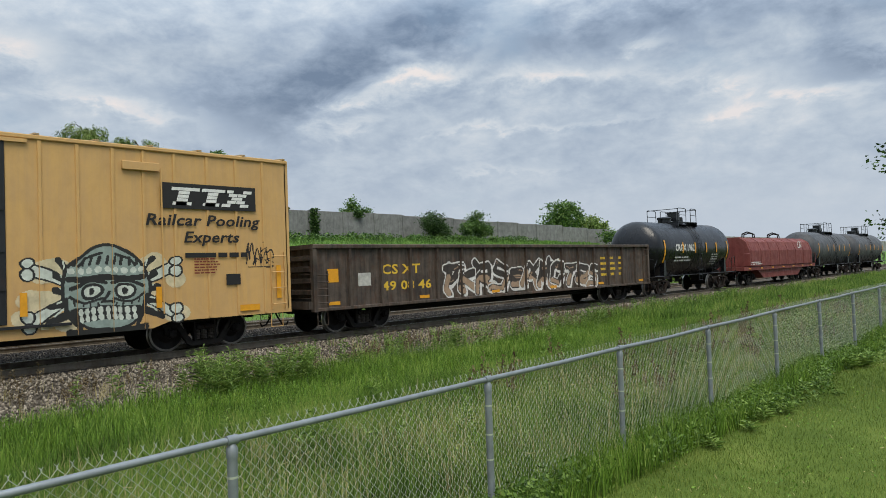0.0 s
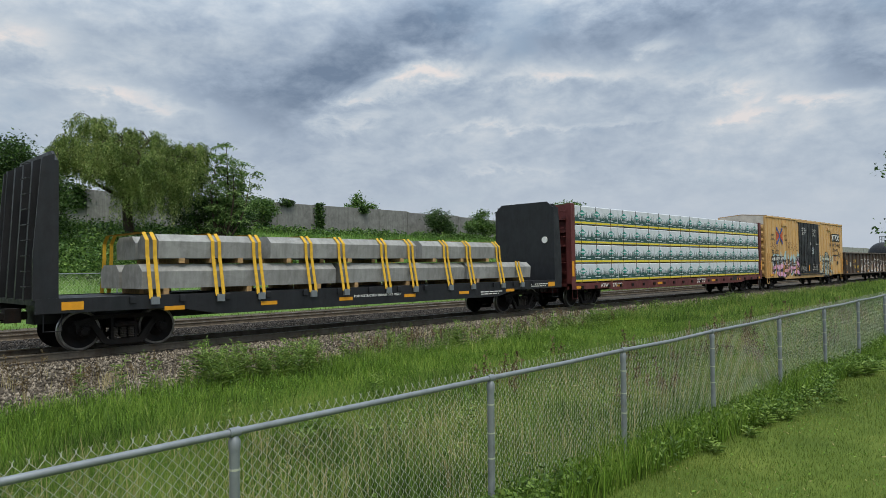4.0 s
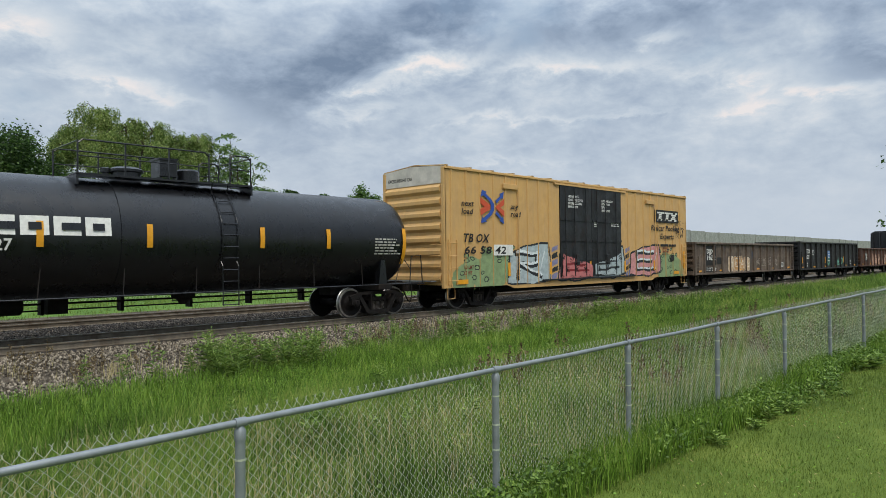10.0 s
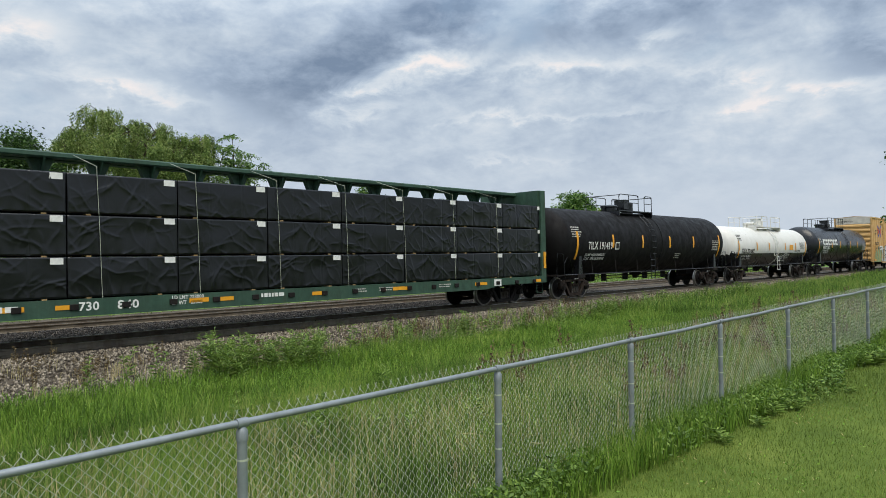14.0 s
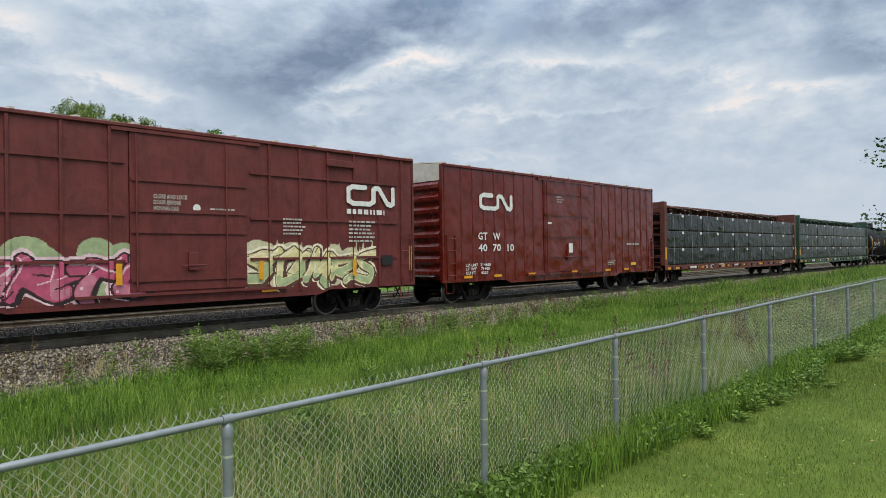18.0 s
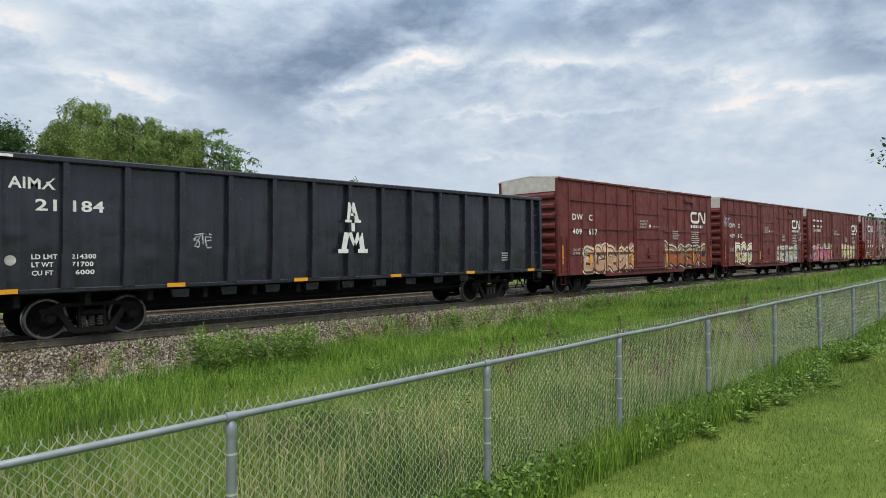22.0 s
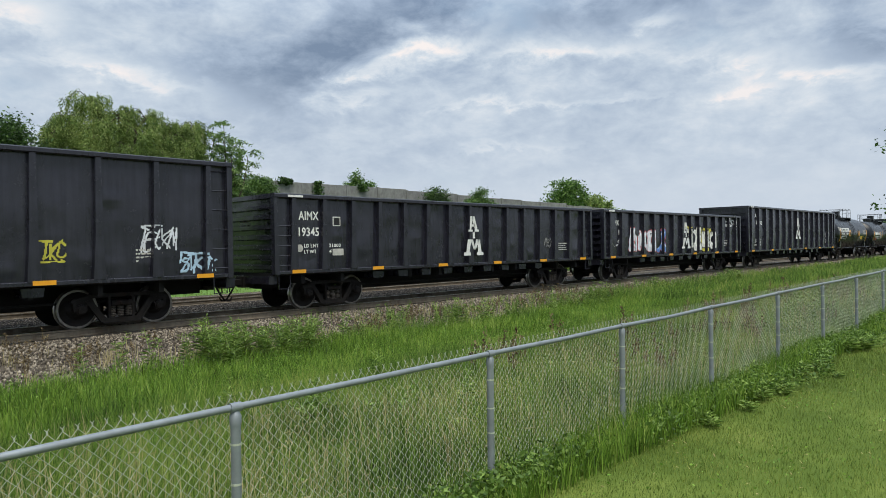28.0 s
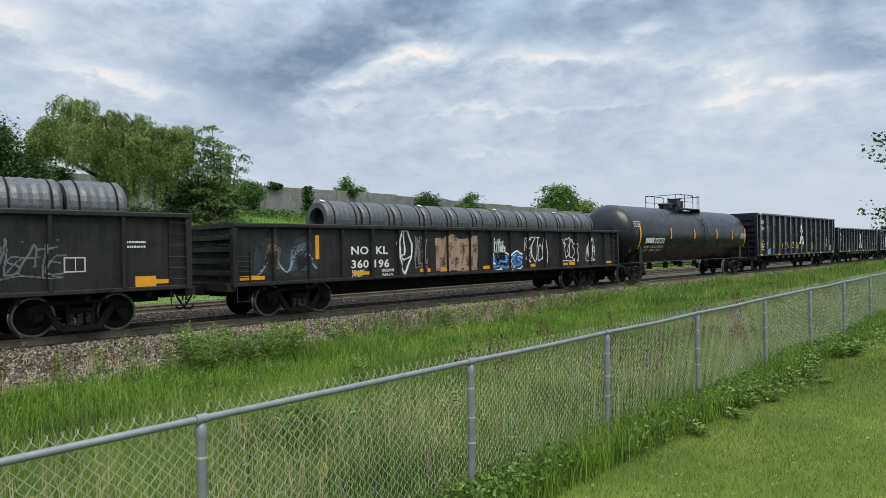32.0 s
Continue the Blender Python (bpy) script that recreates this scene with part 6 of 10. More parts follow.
def stones():
    """Crushed ballast, stone by stone, where the track is near."""
    rng = np.random.RandomState(5)
    base = np.array([(1, 0, 0), (-1, 0, 0), (0, 1, 0), (0, -1, 0), (0, 0, 1), (0, 0, -1)], float)
    tri = np.array([(0, 2, 4), (2, 1, 4), (1, 3, 4), (3, 0, 4), (2, 0, 5), (1, 2, 5), (3, 1, 5), (0, 3, 5)])
    parts_ = []
    for n, xr, yr in ((40000, (0, 30), (12.4, 16.6)), (15000, (0, 30), (17.1, 18.5)), (26000, (0, 34), (18.6, 23.5)), (15000, (30, 75), (13.6, 18.6))):
        x = rng.uniform(*xr, n)
        y = rng.uniform(*yr, n)
        parts_.append(np.stack([x, y, ground_z(x, y)], -1))
    grey = by_island("crushed_stone", ((0.05, "302c26"), (0.35, "575046"), (0.65, "7f7668"), (0.95, "aba08e")), 0.9, 0.0, 0.8)
    # a blacker ramp for the stones between the rails and between the tracks
    blackish = by_island("blackish_crushed_stone", ((0.05, "141312"), (0.4, "292623"), (0.7, "433f3b"), (0.95, "6e6963")), 0.85, 0.0, 0.8)
    shoulder = [parts_[0], parts_[3]]
    scatter(np.concatenate(shoulder), rng, base, tri, grey, "grey and brownish crushed ballast stones")
    scatter(np.concatenate(parts_[1:3]), rng, base, tri, blackish, "blackish ballast stones between the rails and the two tracks")


def scatter(p, rng, base, tri, m, label):
    n = len(p)
    s = rng.uniform(0.018, 0.042, (n, 1, 1)) * (1 + np.clip((p[:, :1, None] - 20) / 30, 0, 1.2))
    v = base[None] * s * rng.uniform(0.6, 1.35, (n, 6, 1)) + rng.normal(0, 0.004, (n, 6, 3))
    a = rng.uniform(0, 6.283, n)
    ca, sa = np.cos(a)[:, None], np.sin(a)[:, None]
    tl = rng.uniform(-0.6, 0.6, n)[:, None]
    vx, vy, vz = v[..., 0] * ca - v[..., 1] * sa, v[..., 0] * sa + v[..., 1] * ca, v[..., 2]
    vz = vz + vx * tl
    v = np.stack([vx, vy, vz], -1) + p[:, None] + np.array([0, 0, 0.012])
    f = (np.arange(n)[:, None, None] * 6 + tri[None]).reshape(-1, 3)
    tagged(new("ballast_stones", raw_mesh("ballast_stones", v.reshape(-1, 3), f, m)), label, "ballast", "", "stuff")


stones()


def track(y0, label, x0=-140.0, x1=900.0):
    tr = thing("track", label, "railway track", "", (0, y0, 0), "structure")
    prof = [(-0.075, -0.17), (0.075, -0.17), (0.075, -0.155), (0.014, -0.135), (0.012, -0.045), (0.036, -0.034), (0.036, -0.006), (0.028, 0.0), (-0.028, 0.0), (-0.036, -0.006), (-0.036, -0.034), (-0.012, -0.045), (-0.014, -0.135), (-0.075, -0.155)]
    for s in (-1, 1):
        g = Geo()
        g.prism_x([(s * 0.7535 + a, b) for a, b in prof], x0, x1)
        for i in range(14):
            if i == 7:
                g.m[len(g.m) - 2 - 14 + i] = 1
        part("rail", g, [M_RAIL, M_RAILTOP], tr, "rusty rail with a polished head")
    g = Geo()
    g.box(-0.11, 0.11, -1.3, 1.3, -0.35, -0.172, 0, 0.01)
    tie = g.mesh("tie", M_TIE)
    for i in range(70):
        part("tie", tie, None, tr, "", (-2 + i * 0.5, 0, 0))
    g = Geo()
    for i in range(110):
        g.box(33.2 + i * 0.55, 33.42 + i * 0.55, -1.3, 1.3, -0.35, -0.173)
    ob = part("ties_beyond", g, M_TIE, tr)
    ob["kind"] = "stuff"
    return tr


track(TRACK_Y, "main track with dark rusty rails on crushed stone")
track(TRACK_Y + 6.0, "second track behind the train on crushed stone")


# ---- chain-link fence along the lawn ----
POST_X = [-5.0, -2.65, -0.3, 2.035, 4.398, 6.609, 8.93, 11.528] + [11.528 + 2.43 * k for k in range(1, 26)]
FENCE_TOP = 0.83
RISE = 0.0104          # the fence climbs a little with the ground


def chain_panel(w, hgt, cell, r, ends):
    """Woven wire: zigzag wires that hook into their neighbours, the ends twisted at the top."""
    g = Geo()
    n = int(round(w / cell)) * 2
    c = w / n
    rows = int(hgt / c)
    V, Fc = [], []
    for i in range(n):
        pts = []
        for k in range(rows + 1):
            side = ((k + i + rows) % 2) * c
            pts.append((i * c + side, (0.005 if side else -0.005), k * c))
        if ends:
            top = pts[-1]
            tip = 0.010 if i % 2 else -0.012
            pts.append((top[0] - tip * 0.3, 0.004, top[2] + 0.010))
            pts.append((top[0] + tip, 0.006, top[2] + 0.026))
        for a, b in zip(pts, pts[1:]):
            d = Vector(b) - Vector(a)
            nrm = Vector((-d.z, 0, d.x)).normalized() * r
            if nrm.z < 0:
                nrm = -nrm
            out = Vector((0, r, 0))
            k = len(V)
            for p in (a, b):
                p = Vector(p)
                V += [tuple(p + nrm), tuple(p - nrm * 0.5 + out), tuple(p - nrm * 0.5 - out)]
            for q in range(3):
                Fc.append((k + q, k + (q + 1) % 3, k + 3 + (q + 1) % 3, k + 3 + q))
    return raw_mesh("chain_link", V, Fc, M_WIRE)


def chain_fence():
    fe = thing("chain_link_fence", "galvanised chain-link fence with round posts and top rail", "fence", "", (0, FENCE_Y, 0))
    sp = 2.38
    g = Geo()
    base = -0.5
    g.lathe([(base, 0.03), (FENCE_TOP - 0.10, 0.03)], "z", n=14)
    post = g.mesh("post", M_GALV, 40)
    g = Geo()
    g.lathe([(FENCE_TOP - 0.115, 0.034), (FENCE_TOP - 0.06, 0.036), (FENCE_TOP - 0.045, 0.026), (FENCE_TOP - 0.03, 0.02)], "z", n=12)
    g.lathe([(-0.035, 0.03), (0.035, 0.03)], "x", (0, 0, FENCE_TOP - 0.01), 12)
    cap = g.mesh("loop_cap", M_GALV, 40)
    t = Geo()
    t.lathe([(-0.006, 0.033), (0.006, 0.033)], "z", n=10)
    tie = t.mesh("tie_wire", M_WIRE)
    near = chain_panel(sp, FENCE_TOP + 0.37, 0.072, 0.0017, True)
    far = chain_panel(sp, FENCE_TOP + 0.37, 0.09, 0.0020, True)
    rnd = random.Random(2)

    def stretch(a, b, fine):
        c = sp / round(sp / (0.072 if fine else 0.09)) / 2
        z = FENCE_TOP + 0.040 - int((FENCE_TOP + 0.37) / c) * c + RISE * (a - 2.0)
        return Matrix.LocRotScale((a, 0.030, z), Euler((0, -math.atan(RISE), 0)), ((b - a) / sp, 1, 1))
    for i, x in enumerate(POST_X):
        lean = (0.4, 1.4, 2.2, 1.2, 1.5)[i - 3] if 3 <= i < 8 else rnd.uniform(-1, 2)
        m = pose(x, 0, RISE * (x - 2.0)) @ pose(0, 0, FENCE_TOP, 0, lean * 0.4, 0) @ pose(0, 0, -FENCE_TOP)
        p = part("post", post, None, fe, "", m)
        part("loop_cap", cap, None, p)
        for z in (0.15, 0.36, 0.6):
            part("tie_wire", tie, None, p, "", (0, 0, z))
        if i < len(POST_X) - 1:
            part("chain_link", near if x < 16 else far, None, fe, "woven wire mesh", stretch(x, POST_X[i + 1], x < 16))
    for a, b in zip(POST_X, POST_X[1:]):
        g = Geo()
        sag = rnd.uniform(0.0, 0.012)
        za, zb = FENCE_TOP - 0.01 + RISE * (a - 2.0), FENCE_TOP - 0.01 + RISE * (b - 2.0)
        g.tube([(a, 0, za), ((a + b) / 2, 0, (za + zb) / 2 - sag), (b, 0, zb)], 0.0215, 10)
        part("top_rail", g, M_GALV, fe, "", None, 40)


chain_fence()


def far_fence():
    fe = thing("far_fence", "low chain-link fence at the foot of the bank", "fence", "", (0, 33.0, 0))
    g = Geo()
    g.lathe([(-0.3, 0.03), (1.78, 0.03)], "z", n=8)
    post = g.mesh("post", M_GALV)
    pan = chain_panel(3.0, 1.7, 0.15, 0.004, False)
    for i in range(40):
        x = -12 + i * 3.0
        part("post", post, None, fe, "", (x, 0, 0))
        part("chain_link", pan, None, fe, "woven wire mesh", (x, 0, 0.05))
    g = Geo()
    g.tube([(-12, 0, 1.76), (108, 0, 1.76)], 0.022, 8)
    part("top_rail", g, M_GALV, fe)


far_fence()

# ---- grass ----
def verge(x):
    """Where the grass gives way to the ballast."""
    return 12.45 + 0.15 * ease(5.2, 7.0, x) + 0.25 * np.sin(x * 1.1) * np.sin(x * 0.37 + 1) + 0.5 * ease(13, 25, x)


along = lambda x, y, r: (x - 1.2) > (y - 3.8) * 0.12 - 2.2
blades("meadow_grass", "tall mixed green meadow grass", 150000, (-1.0, 22), (3.85, 9.0), (0.18, 0.52), (0.004, 0.009), M_BLADE, 11, 0.5, 0.25, along)
blades("meadow_grass", "lush green grass below the track", 110000, (-1.0, 30), (8.0, 13.4), (0.16, 0.38), (0.007, 0.014), M_BLADE_D, 12, 0.55, 0.2, lambda x, y, r: y < verge(x) + r.normal(0, 0.18, len(x)))
blades("meadow_grass", "tall mixed green grass further along", 60000, (22, 70), (3.85, 14.0), (0.3, 0.62), (0.012, 0.02), M_BLADE, 13, 0.45, 0.4)
blades("meadow_grass", "rough grass far along the track", 34000, (60, 220), (3.85, 14.8), (0.35, 0.7), (0.03, 0.05), M_BLADE, 14, 0.4, 0.5, None, 1)
blades("dry_grass", "tan seed stalks standing in the meadow", 5000, (0.5, 26), (3.9, 7.5), (0.45, 0.78), (0.004, 0.007), M_BLADE_T, 15, 0.3, 0.2, None, 2, 0.18)
blades("fence_grass", "rank grass along the fence foot", 22000, (0, 30), (3.35, 3.95), (0.2, 0.42), (0.006, 0.011), M_BLADE_D, 16, 0.5, 0.3)
blades("lawn_grass", "short mown lawn grass", 170000, (1.5, 16), (-1.5, 3.6), (0.035, 0.085), (0.005, 0.009), M_BLADE_L, 17, 0.7, 0.25, lambda x, y, r: (x > 3.0) & (y > 4.6 - x * 0.62) & (y < 3.6), 1)
blades("lawn_grass", "short mown lawn grass further off", 60000, (14, 60), (-12, 3.6), (0.05, 0.10), (0.012, 0.02), M_BLADE_L, 18, 0.7, 0.5, None, 1)
blades("bank_grass", "long grass on the bank", 60000, (-4, 90), (34.5, 60), (0.2, 0.5), (0.03, 0.06), M_BLADE_F, 19, 0.4, 0.1, None, 1)
blades("strip_grass", "grass between track and far fence", 36000, (-4, 80), (27.0, 34.5), (0.08, 0.2), (0.015, 0.03), M_BLADE_L, 20, 0.5, 0.1, None, 1)
blades("track_weeds", "thin weeds along the ballast edge", 6000, (0, 60), (12.6, 15.0), (0.12, 0.36), (0.006, 0.012), M_BLADE_T, 21, 0.4, 0.2, lambda x, y, r: r.uniform(0, 1, len(x)) < 0.35 + 0.5 * np.sin(x * 1.7) ** 2, 2, 0.10)
blades("track_grass", "green tufts creeping into the ballast", 14000, (8, 80), (12.8, 15.4), (0.15, 0.42), (0.008, 0.014), M_BLADE, 22, 0.45, 0.1, lambda x, y, r: r.uniform(0, 1, len(x)) < np.clip((x - 6) / 25, 0, 1), 2, 0.15)



def flecks(name, label, n, xr, yr, z, size, mat, seed, near=0.3, keep=None, slim=0.5):
    """Small leaves that show among the grass."""
    rng = np.random.RandomState(seed)
    x = xr[0] + (xr[1] - xr[0]) * rng.uniform(0, 1, n) ** (1 + near)
    y = rng.uniform(*yr, n)
    m = np.sin(x * 1.9 + y * 0.7) * np.sin(y * 2.3 - x * 0.6) + rng.uniform(-0.7, 0.9, n) > 0
    if keep is not None:
        m &= keep(x, y)
    x, y = x[m], y[m]
    p = np.stack([x, y, ground_z(x, y) + rng.uniform(*z, len(x))], -1)
    v, f = leaf_arrays(p, size, rng, slim)
    return tagged(new(name, raw_mesh(name, v, f, mat)), label, "plants", "", "stuff")


# ---- leafy things ----
M_LEAF_W = by_island("willow_leaf", ((0.1, "3a4c22"), (0.45, "748c46"), (0.8, "bcc67c")), 0.5, 0.38, 0.5)
M_LEAF_D = by_island("dark_leaf", ((0.1, "24361c"), (0.45, "3a5428"), (0.8, "5a763a")), 0.5, 0.25, 0.7)
M_LEAF_M = by_island("mid_leaf", ((0.1, "304822"), (0.45, "4c6c30"), (0.8, "769248")), 0.5, 0.25, 0.7)
M_WEED = by_island("weed_leaf", ((0.1, "4a6628"), (0.5, "769140"), (0.9, "a4b866")), 0.5, 0.25, 0.7)


M_WEED_F = by_island("fence_weed_leaf", ((0.1, "38501e"), (0.5, "5c7831"), (0.9, "8aa24e")), 0.5, 0.25, 0.7)


M_LEAF_S = by_island("sapling_leaf", ((0.1, "38502a"), (0.45, "628044"), (0.8, "98b06c")), 0.5, 0.35, 0.7)


def leaf_arrays(p, size, rng, slim=0.45, down=0.0):
    """One bent rhomb a leaf at each point."""
    n = len(p)
    a, b = rng.uniform(0, 6.283, n), rng.uniform(-0.9, 0.9, n)
    d = np.stack([np.cos(a) * np.cos(b), np.sin(a) * np.cos(b), np.sin(b)], -1)
    if down:
        d = d * (1 - down) + np.array([0, 0, -1.0]) * down
        d /= np.linalg.norm(d, axis=1, keepdims=True)
    q = rng.normal(0, 1, (n, 3))
    s = np.cross(d, q)
    s /= np.linalg.norm(s, axis=1, keepdims=True) + 1e-9
    ln = (size * rng.uniform(0.6, 1.3, n))[:, None]
    v = np.stack([p, p + d * ln * 0.5 + s * ln * slim * 0.5, p + d * ln, p + d * ln * 0.5 - s * ln * slim * 0.5], 1).reshape(-1, 3)
    f = np.arange(4 * n).reshape(-1, 4)
    return v, f


def limb(g, p0, p1, r0, r1, rng, bend=0.12, n=5):
    pts = []
    p0, p1 = np.array(p0, float), np.array(p1, float)
    ln = np.linalg.norm(p1 - p0)
    side = rng.normal(0, 1, 3) * ln * bend
    for i in range(n + 1):
        t = i / n
        pts.append(tuple(p0 + (p1 - p0) * t + side * math.sin(math.pi * t)))
    g.tube(pts, r0, 7, 0, r1)
    return pts


def tree(name, label, base, blobs, leaves, size, mat, seed, trunk=0.22, slim=0.5, down=0.0, cat="tree", clumps=60):
    """blobs: (x, y, z, rx, ry, rz) of the crown's masses, in the world; leaves gather in clumps on their shells."""
    rng = np.random.RandomState(seed)
    if size < 0.4:
        size, leaves, clumps = size * 0.72, int(leaves * 1.9), int(clumps * 1.3)
    ob = thing(name, label, cat, "", base)
    bx = np.array(base)
    g = Geo()
    tops = sorted(blobs, key=lambda q: -q[2])[0]
    mid = (bx * 0.35 + np.array(tops[:3]) * 0.65) - bx
    limb(g, (0, 0, -0.3), mid, trunk, trunk * 0.5, rng, 0.05)
    for q in blobs:
        for k in range(3):
            tip = np.array(q[:3]) + rng.normal(0, 0.45, 3) * np.array(q[3:6]) - bx
            limb(g, mid * rng.uniform(0.4, 1.0), tip, trunk * 0.4, trunk * 0.07, rng, 0.12)
    part("trunk", g, M_BARK, ob)
    vol = np.array([q[3] * q[4] * q[5] for q in blobs]) ** 0.67
    pts = []
    for q, share in zip(blobs, vol / vol.sum()):
        m = max(6, int(clumps * share))
        d = rng.normal(0, 1, (m, 3))
        d /= np.linalg.norm(d, axis=1, keepdims=True)
        cen = np.array(q[:3]) + d * np.array(q[3:6]) * rng.uniform(0.55, 1.03, (m, 1))
        per = max(4, int(leaves * share / m))
        sp = (np.array(q[3:6]).mean() * 0.20 + 0.1)
        for c in cen:
            k = int(per * rng.uniform(0.5, 1.5))
            pts.append(c + rng.normal(0, 1, (k, 3)) * sp * np.array([1, 1, 0.7]) * rng.uniform(0.6, 1.3))
    p = np.concatenate(pts) - bx
    v, f = leaf_arrays(p, size, rng, slim, down)
    part("crown", raw_mesh("crown", v, f, mat), None, ob)
    return ob


def gz(x, y):
    return float(ground_z(x, y))


flecks("clover_leaves", "small bright leaves among the lush grass", 50000, (0, 26), (7.0, 12.9), (0.06, 0.30), 0.034, M_FLECK, 81, 0.3, lambda x, y: y < verge(x))
flecks("clover_leaves", "small leaves among the meadow grass", 15000, (0, 22), (3.9, 7.5), (0.10, 0.36), 0.045, M_WEED, 82)
flecks("lawn_clover", "clover and dry bits in the lawn", 5000, (2.5, 18), (-1.5, 3.5), (0.02, 0.06), 0.035, M_FLECK, 83)
flecks("lawn_straw", "dry straw bits in the lawn", 1200, (2.5, 18), (-1.5, 3.4), (0.02, 0.06), 0.045, M_BLADE_T, 85, 0.3, None, 0.2)
flecks("meadow_straw", "pale dry stems lying in the meadow", 5000, (1, 20), (3.9, 7.0), (0.12, 0.42), 0.11, M_BLADE_T, 86, 0.3, None, 0.07)
flecks("fence_weeds", "leafy green weeds crowding the fence foot", 52000, (3.5, 30), (2.75, 3.85), (0.03, 0.30), 0.055, M_WEED_F, 84, 0.4, lambda x, y: y > 3.45 - 0.55 * np.clip((x - 5) / 6, 0, 1) * (0.6 + 0.4 * np.sin(x * 1.3)))


def willow():
    """Arching boughs round several heads, each bough hung with strands of narrow leaves."""
    rng = np.random.RandomState(31)
    base = np.array((19.3, 50.5, gz(19.3, 50.5)))
    ob = thing("willow_tree", "broad weeping willow with hanging strands before the wall", "tree", "", tuple(base))
    g = Geo()
    limb(g, (0, 0, -0.3), (-0.3, 0, 3.4), 0.42, 0.3, rng, 0.04)
    heads = ((16.7, 50.2, 12.9, 1.5, 8.6), (15.2, 50.0, 11.3, 1.4, 8.4), (14.3, 49.6, 10.2, 1.2, 8.2), (17.4, 49.3, 11.2, 1.7, 8.0), (18.7, 50.4, 12.2, 1.8, 7.2),
             (20.4, 49.9, 12.1, 1.8, 6.2), (19.4, 48.8, 10.7, 1.8, 5.6), (22.3, 50.1, 11.6, 1.6, 7.6), (21.5, 49.0, 10.4, 1.6, 6.2), (24.0, 49.8, 11.8, 1.1, 8.1), (23.4, 49.2, 10.4, 1.2, 8.0),
             (16.6, 49.0, 10.2, 1.6, 7.8), (18.4, 48.6, 9.6, 1.6, 5.6), (20.7, 48.7, 9.4, 1.7, 5.5), (22.4, 48.9, 9.6, 1.3, 7.0))
    pts = []
    for hx, hy, hz, r, floor in heads:
        top = np.array((hx, hy, hz - 0.7))
        limb(g, (-0.3 + rng.normal(0, 0.1), 0, 2.6 + rng.uniform(0, 0.8)), top - base, 0.17, 0.05, rng, 0.08)
        for k in range(18):
            a = k * 2.4 + rng.uniform(-0.4, 0.4)
            reach = r * rng.uniform(0.45, 1.15)
            way = np.array((math.cos(a), math.sin(a) * 0.9, 0.0))
            lift = rng.uniform(0.15, 0.75)
            arch = [top + way * reach * q + np.array((0, 0, 1)) * (lift * math.sin(q * 2.4) * 1.2 - 0.5 * q * q) for q in (0.0, 0.25, 0.5, 0.75, 1.0)]
            if k % 3 == 0:
                g.tube([tuple(p - base) for p in arch], 0.035, 5, 0, 0.012)
            for m in range(18):
                if m % 6 == 0:
                    q = rng.uniform(0.12, 1.0) ** 0.7 * 4
                    i = min(3, int(q))
                    tuft = arch[i] + (arch[i + 1] - arch[i]) * (q - i)
                    fall = rng.uniform(0.7, 2.0) if rng.uniform() < 0.5 else rng.uniform(1.8, 5.0)
                c = tuft + rng.normal(0, 0.085, 3)
                ln = min(fall * rng.uniform(0.6, 1.1), tuft[2] - floor - rng.uniform(-0.4, 0.8))
                if ln < 0.25:
                    continue
                n = int(ln * 16)
                t = np.linspace(0, 1, n)[:, None]
                drift = way[:2] * rng.uniform(0.0, 0.35) + rng.normal(0, 0.10, 2)
                p = c + np.concatenate([drift[0] * t ** 0.6 + 0.04 * np.sin(t * 9 + a), drift[1] * t ** 0.6, -ln * t ** 1.15], 1)
                pts.append(p + rng.normal(0, 0.035, p.shape))
    part("trunk", g, M_BARK, ob)
    v, f = leaf_arrays(np.concatenate(pts) - base, 0.20, rng, 0.24, 0.5)
    part("crown", raw_mesh("crown", v, f, M_LEAF_W), None, ob, "drooping strands of narrow leaves")


def sumac(name, label, base, stems, seed, mat):
    """An open shrub: bare forking stems that end in whorls of feathery fronds."""
    rng = np.random.RandomState(seed)
    base = np.array(base)
    ob = thing(name, label, "tree", "", tuple(base))
    g, pts, ways = Geo(), [], []
    for tip in stems:
        tip = np.array(tip) - base
        line = limb(g, (0, 0, -0.3), tip, 0.09, 0.02, rng, 0.06, 7)
        for k in range(3, 8):
            for q in range(7 if k < 7 else 12):
                a = rng.uniform(0, 6.283)
                way = np.array((math.cos(a), math.sin(a), rng.uniform(0.15, 0.7)))
                ln = rng.uniform(0.55, 1.05)
                root = np.array(line[k]) + way * 0.15
                t = np.linspace(0.2, 1.0, 9)[:, None]
                rib = root + way * ln * t + np.array((0, 0, -0.55)) * ln * t * t
                pts.append(np.repeat(rib, 2, 0) + rng.normal(0, 0.02, (18, 3)))
    part("trunk", g, M_BARK, ob)
    v, f = leaf_arrays(np.concatenate(pts), 0.27, rng, 0.32, 0.25)
    part("crown", raw_mesh("crown", v, f, mat), None, ob)
    return ob


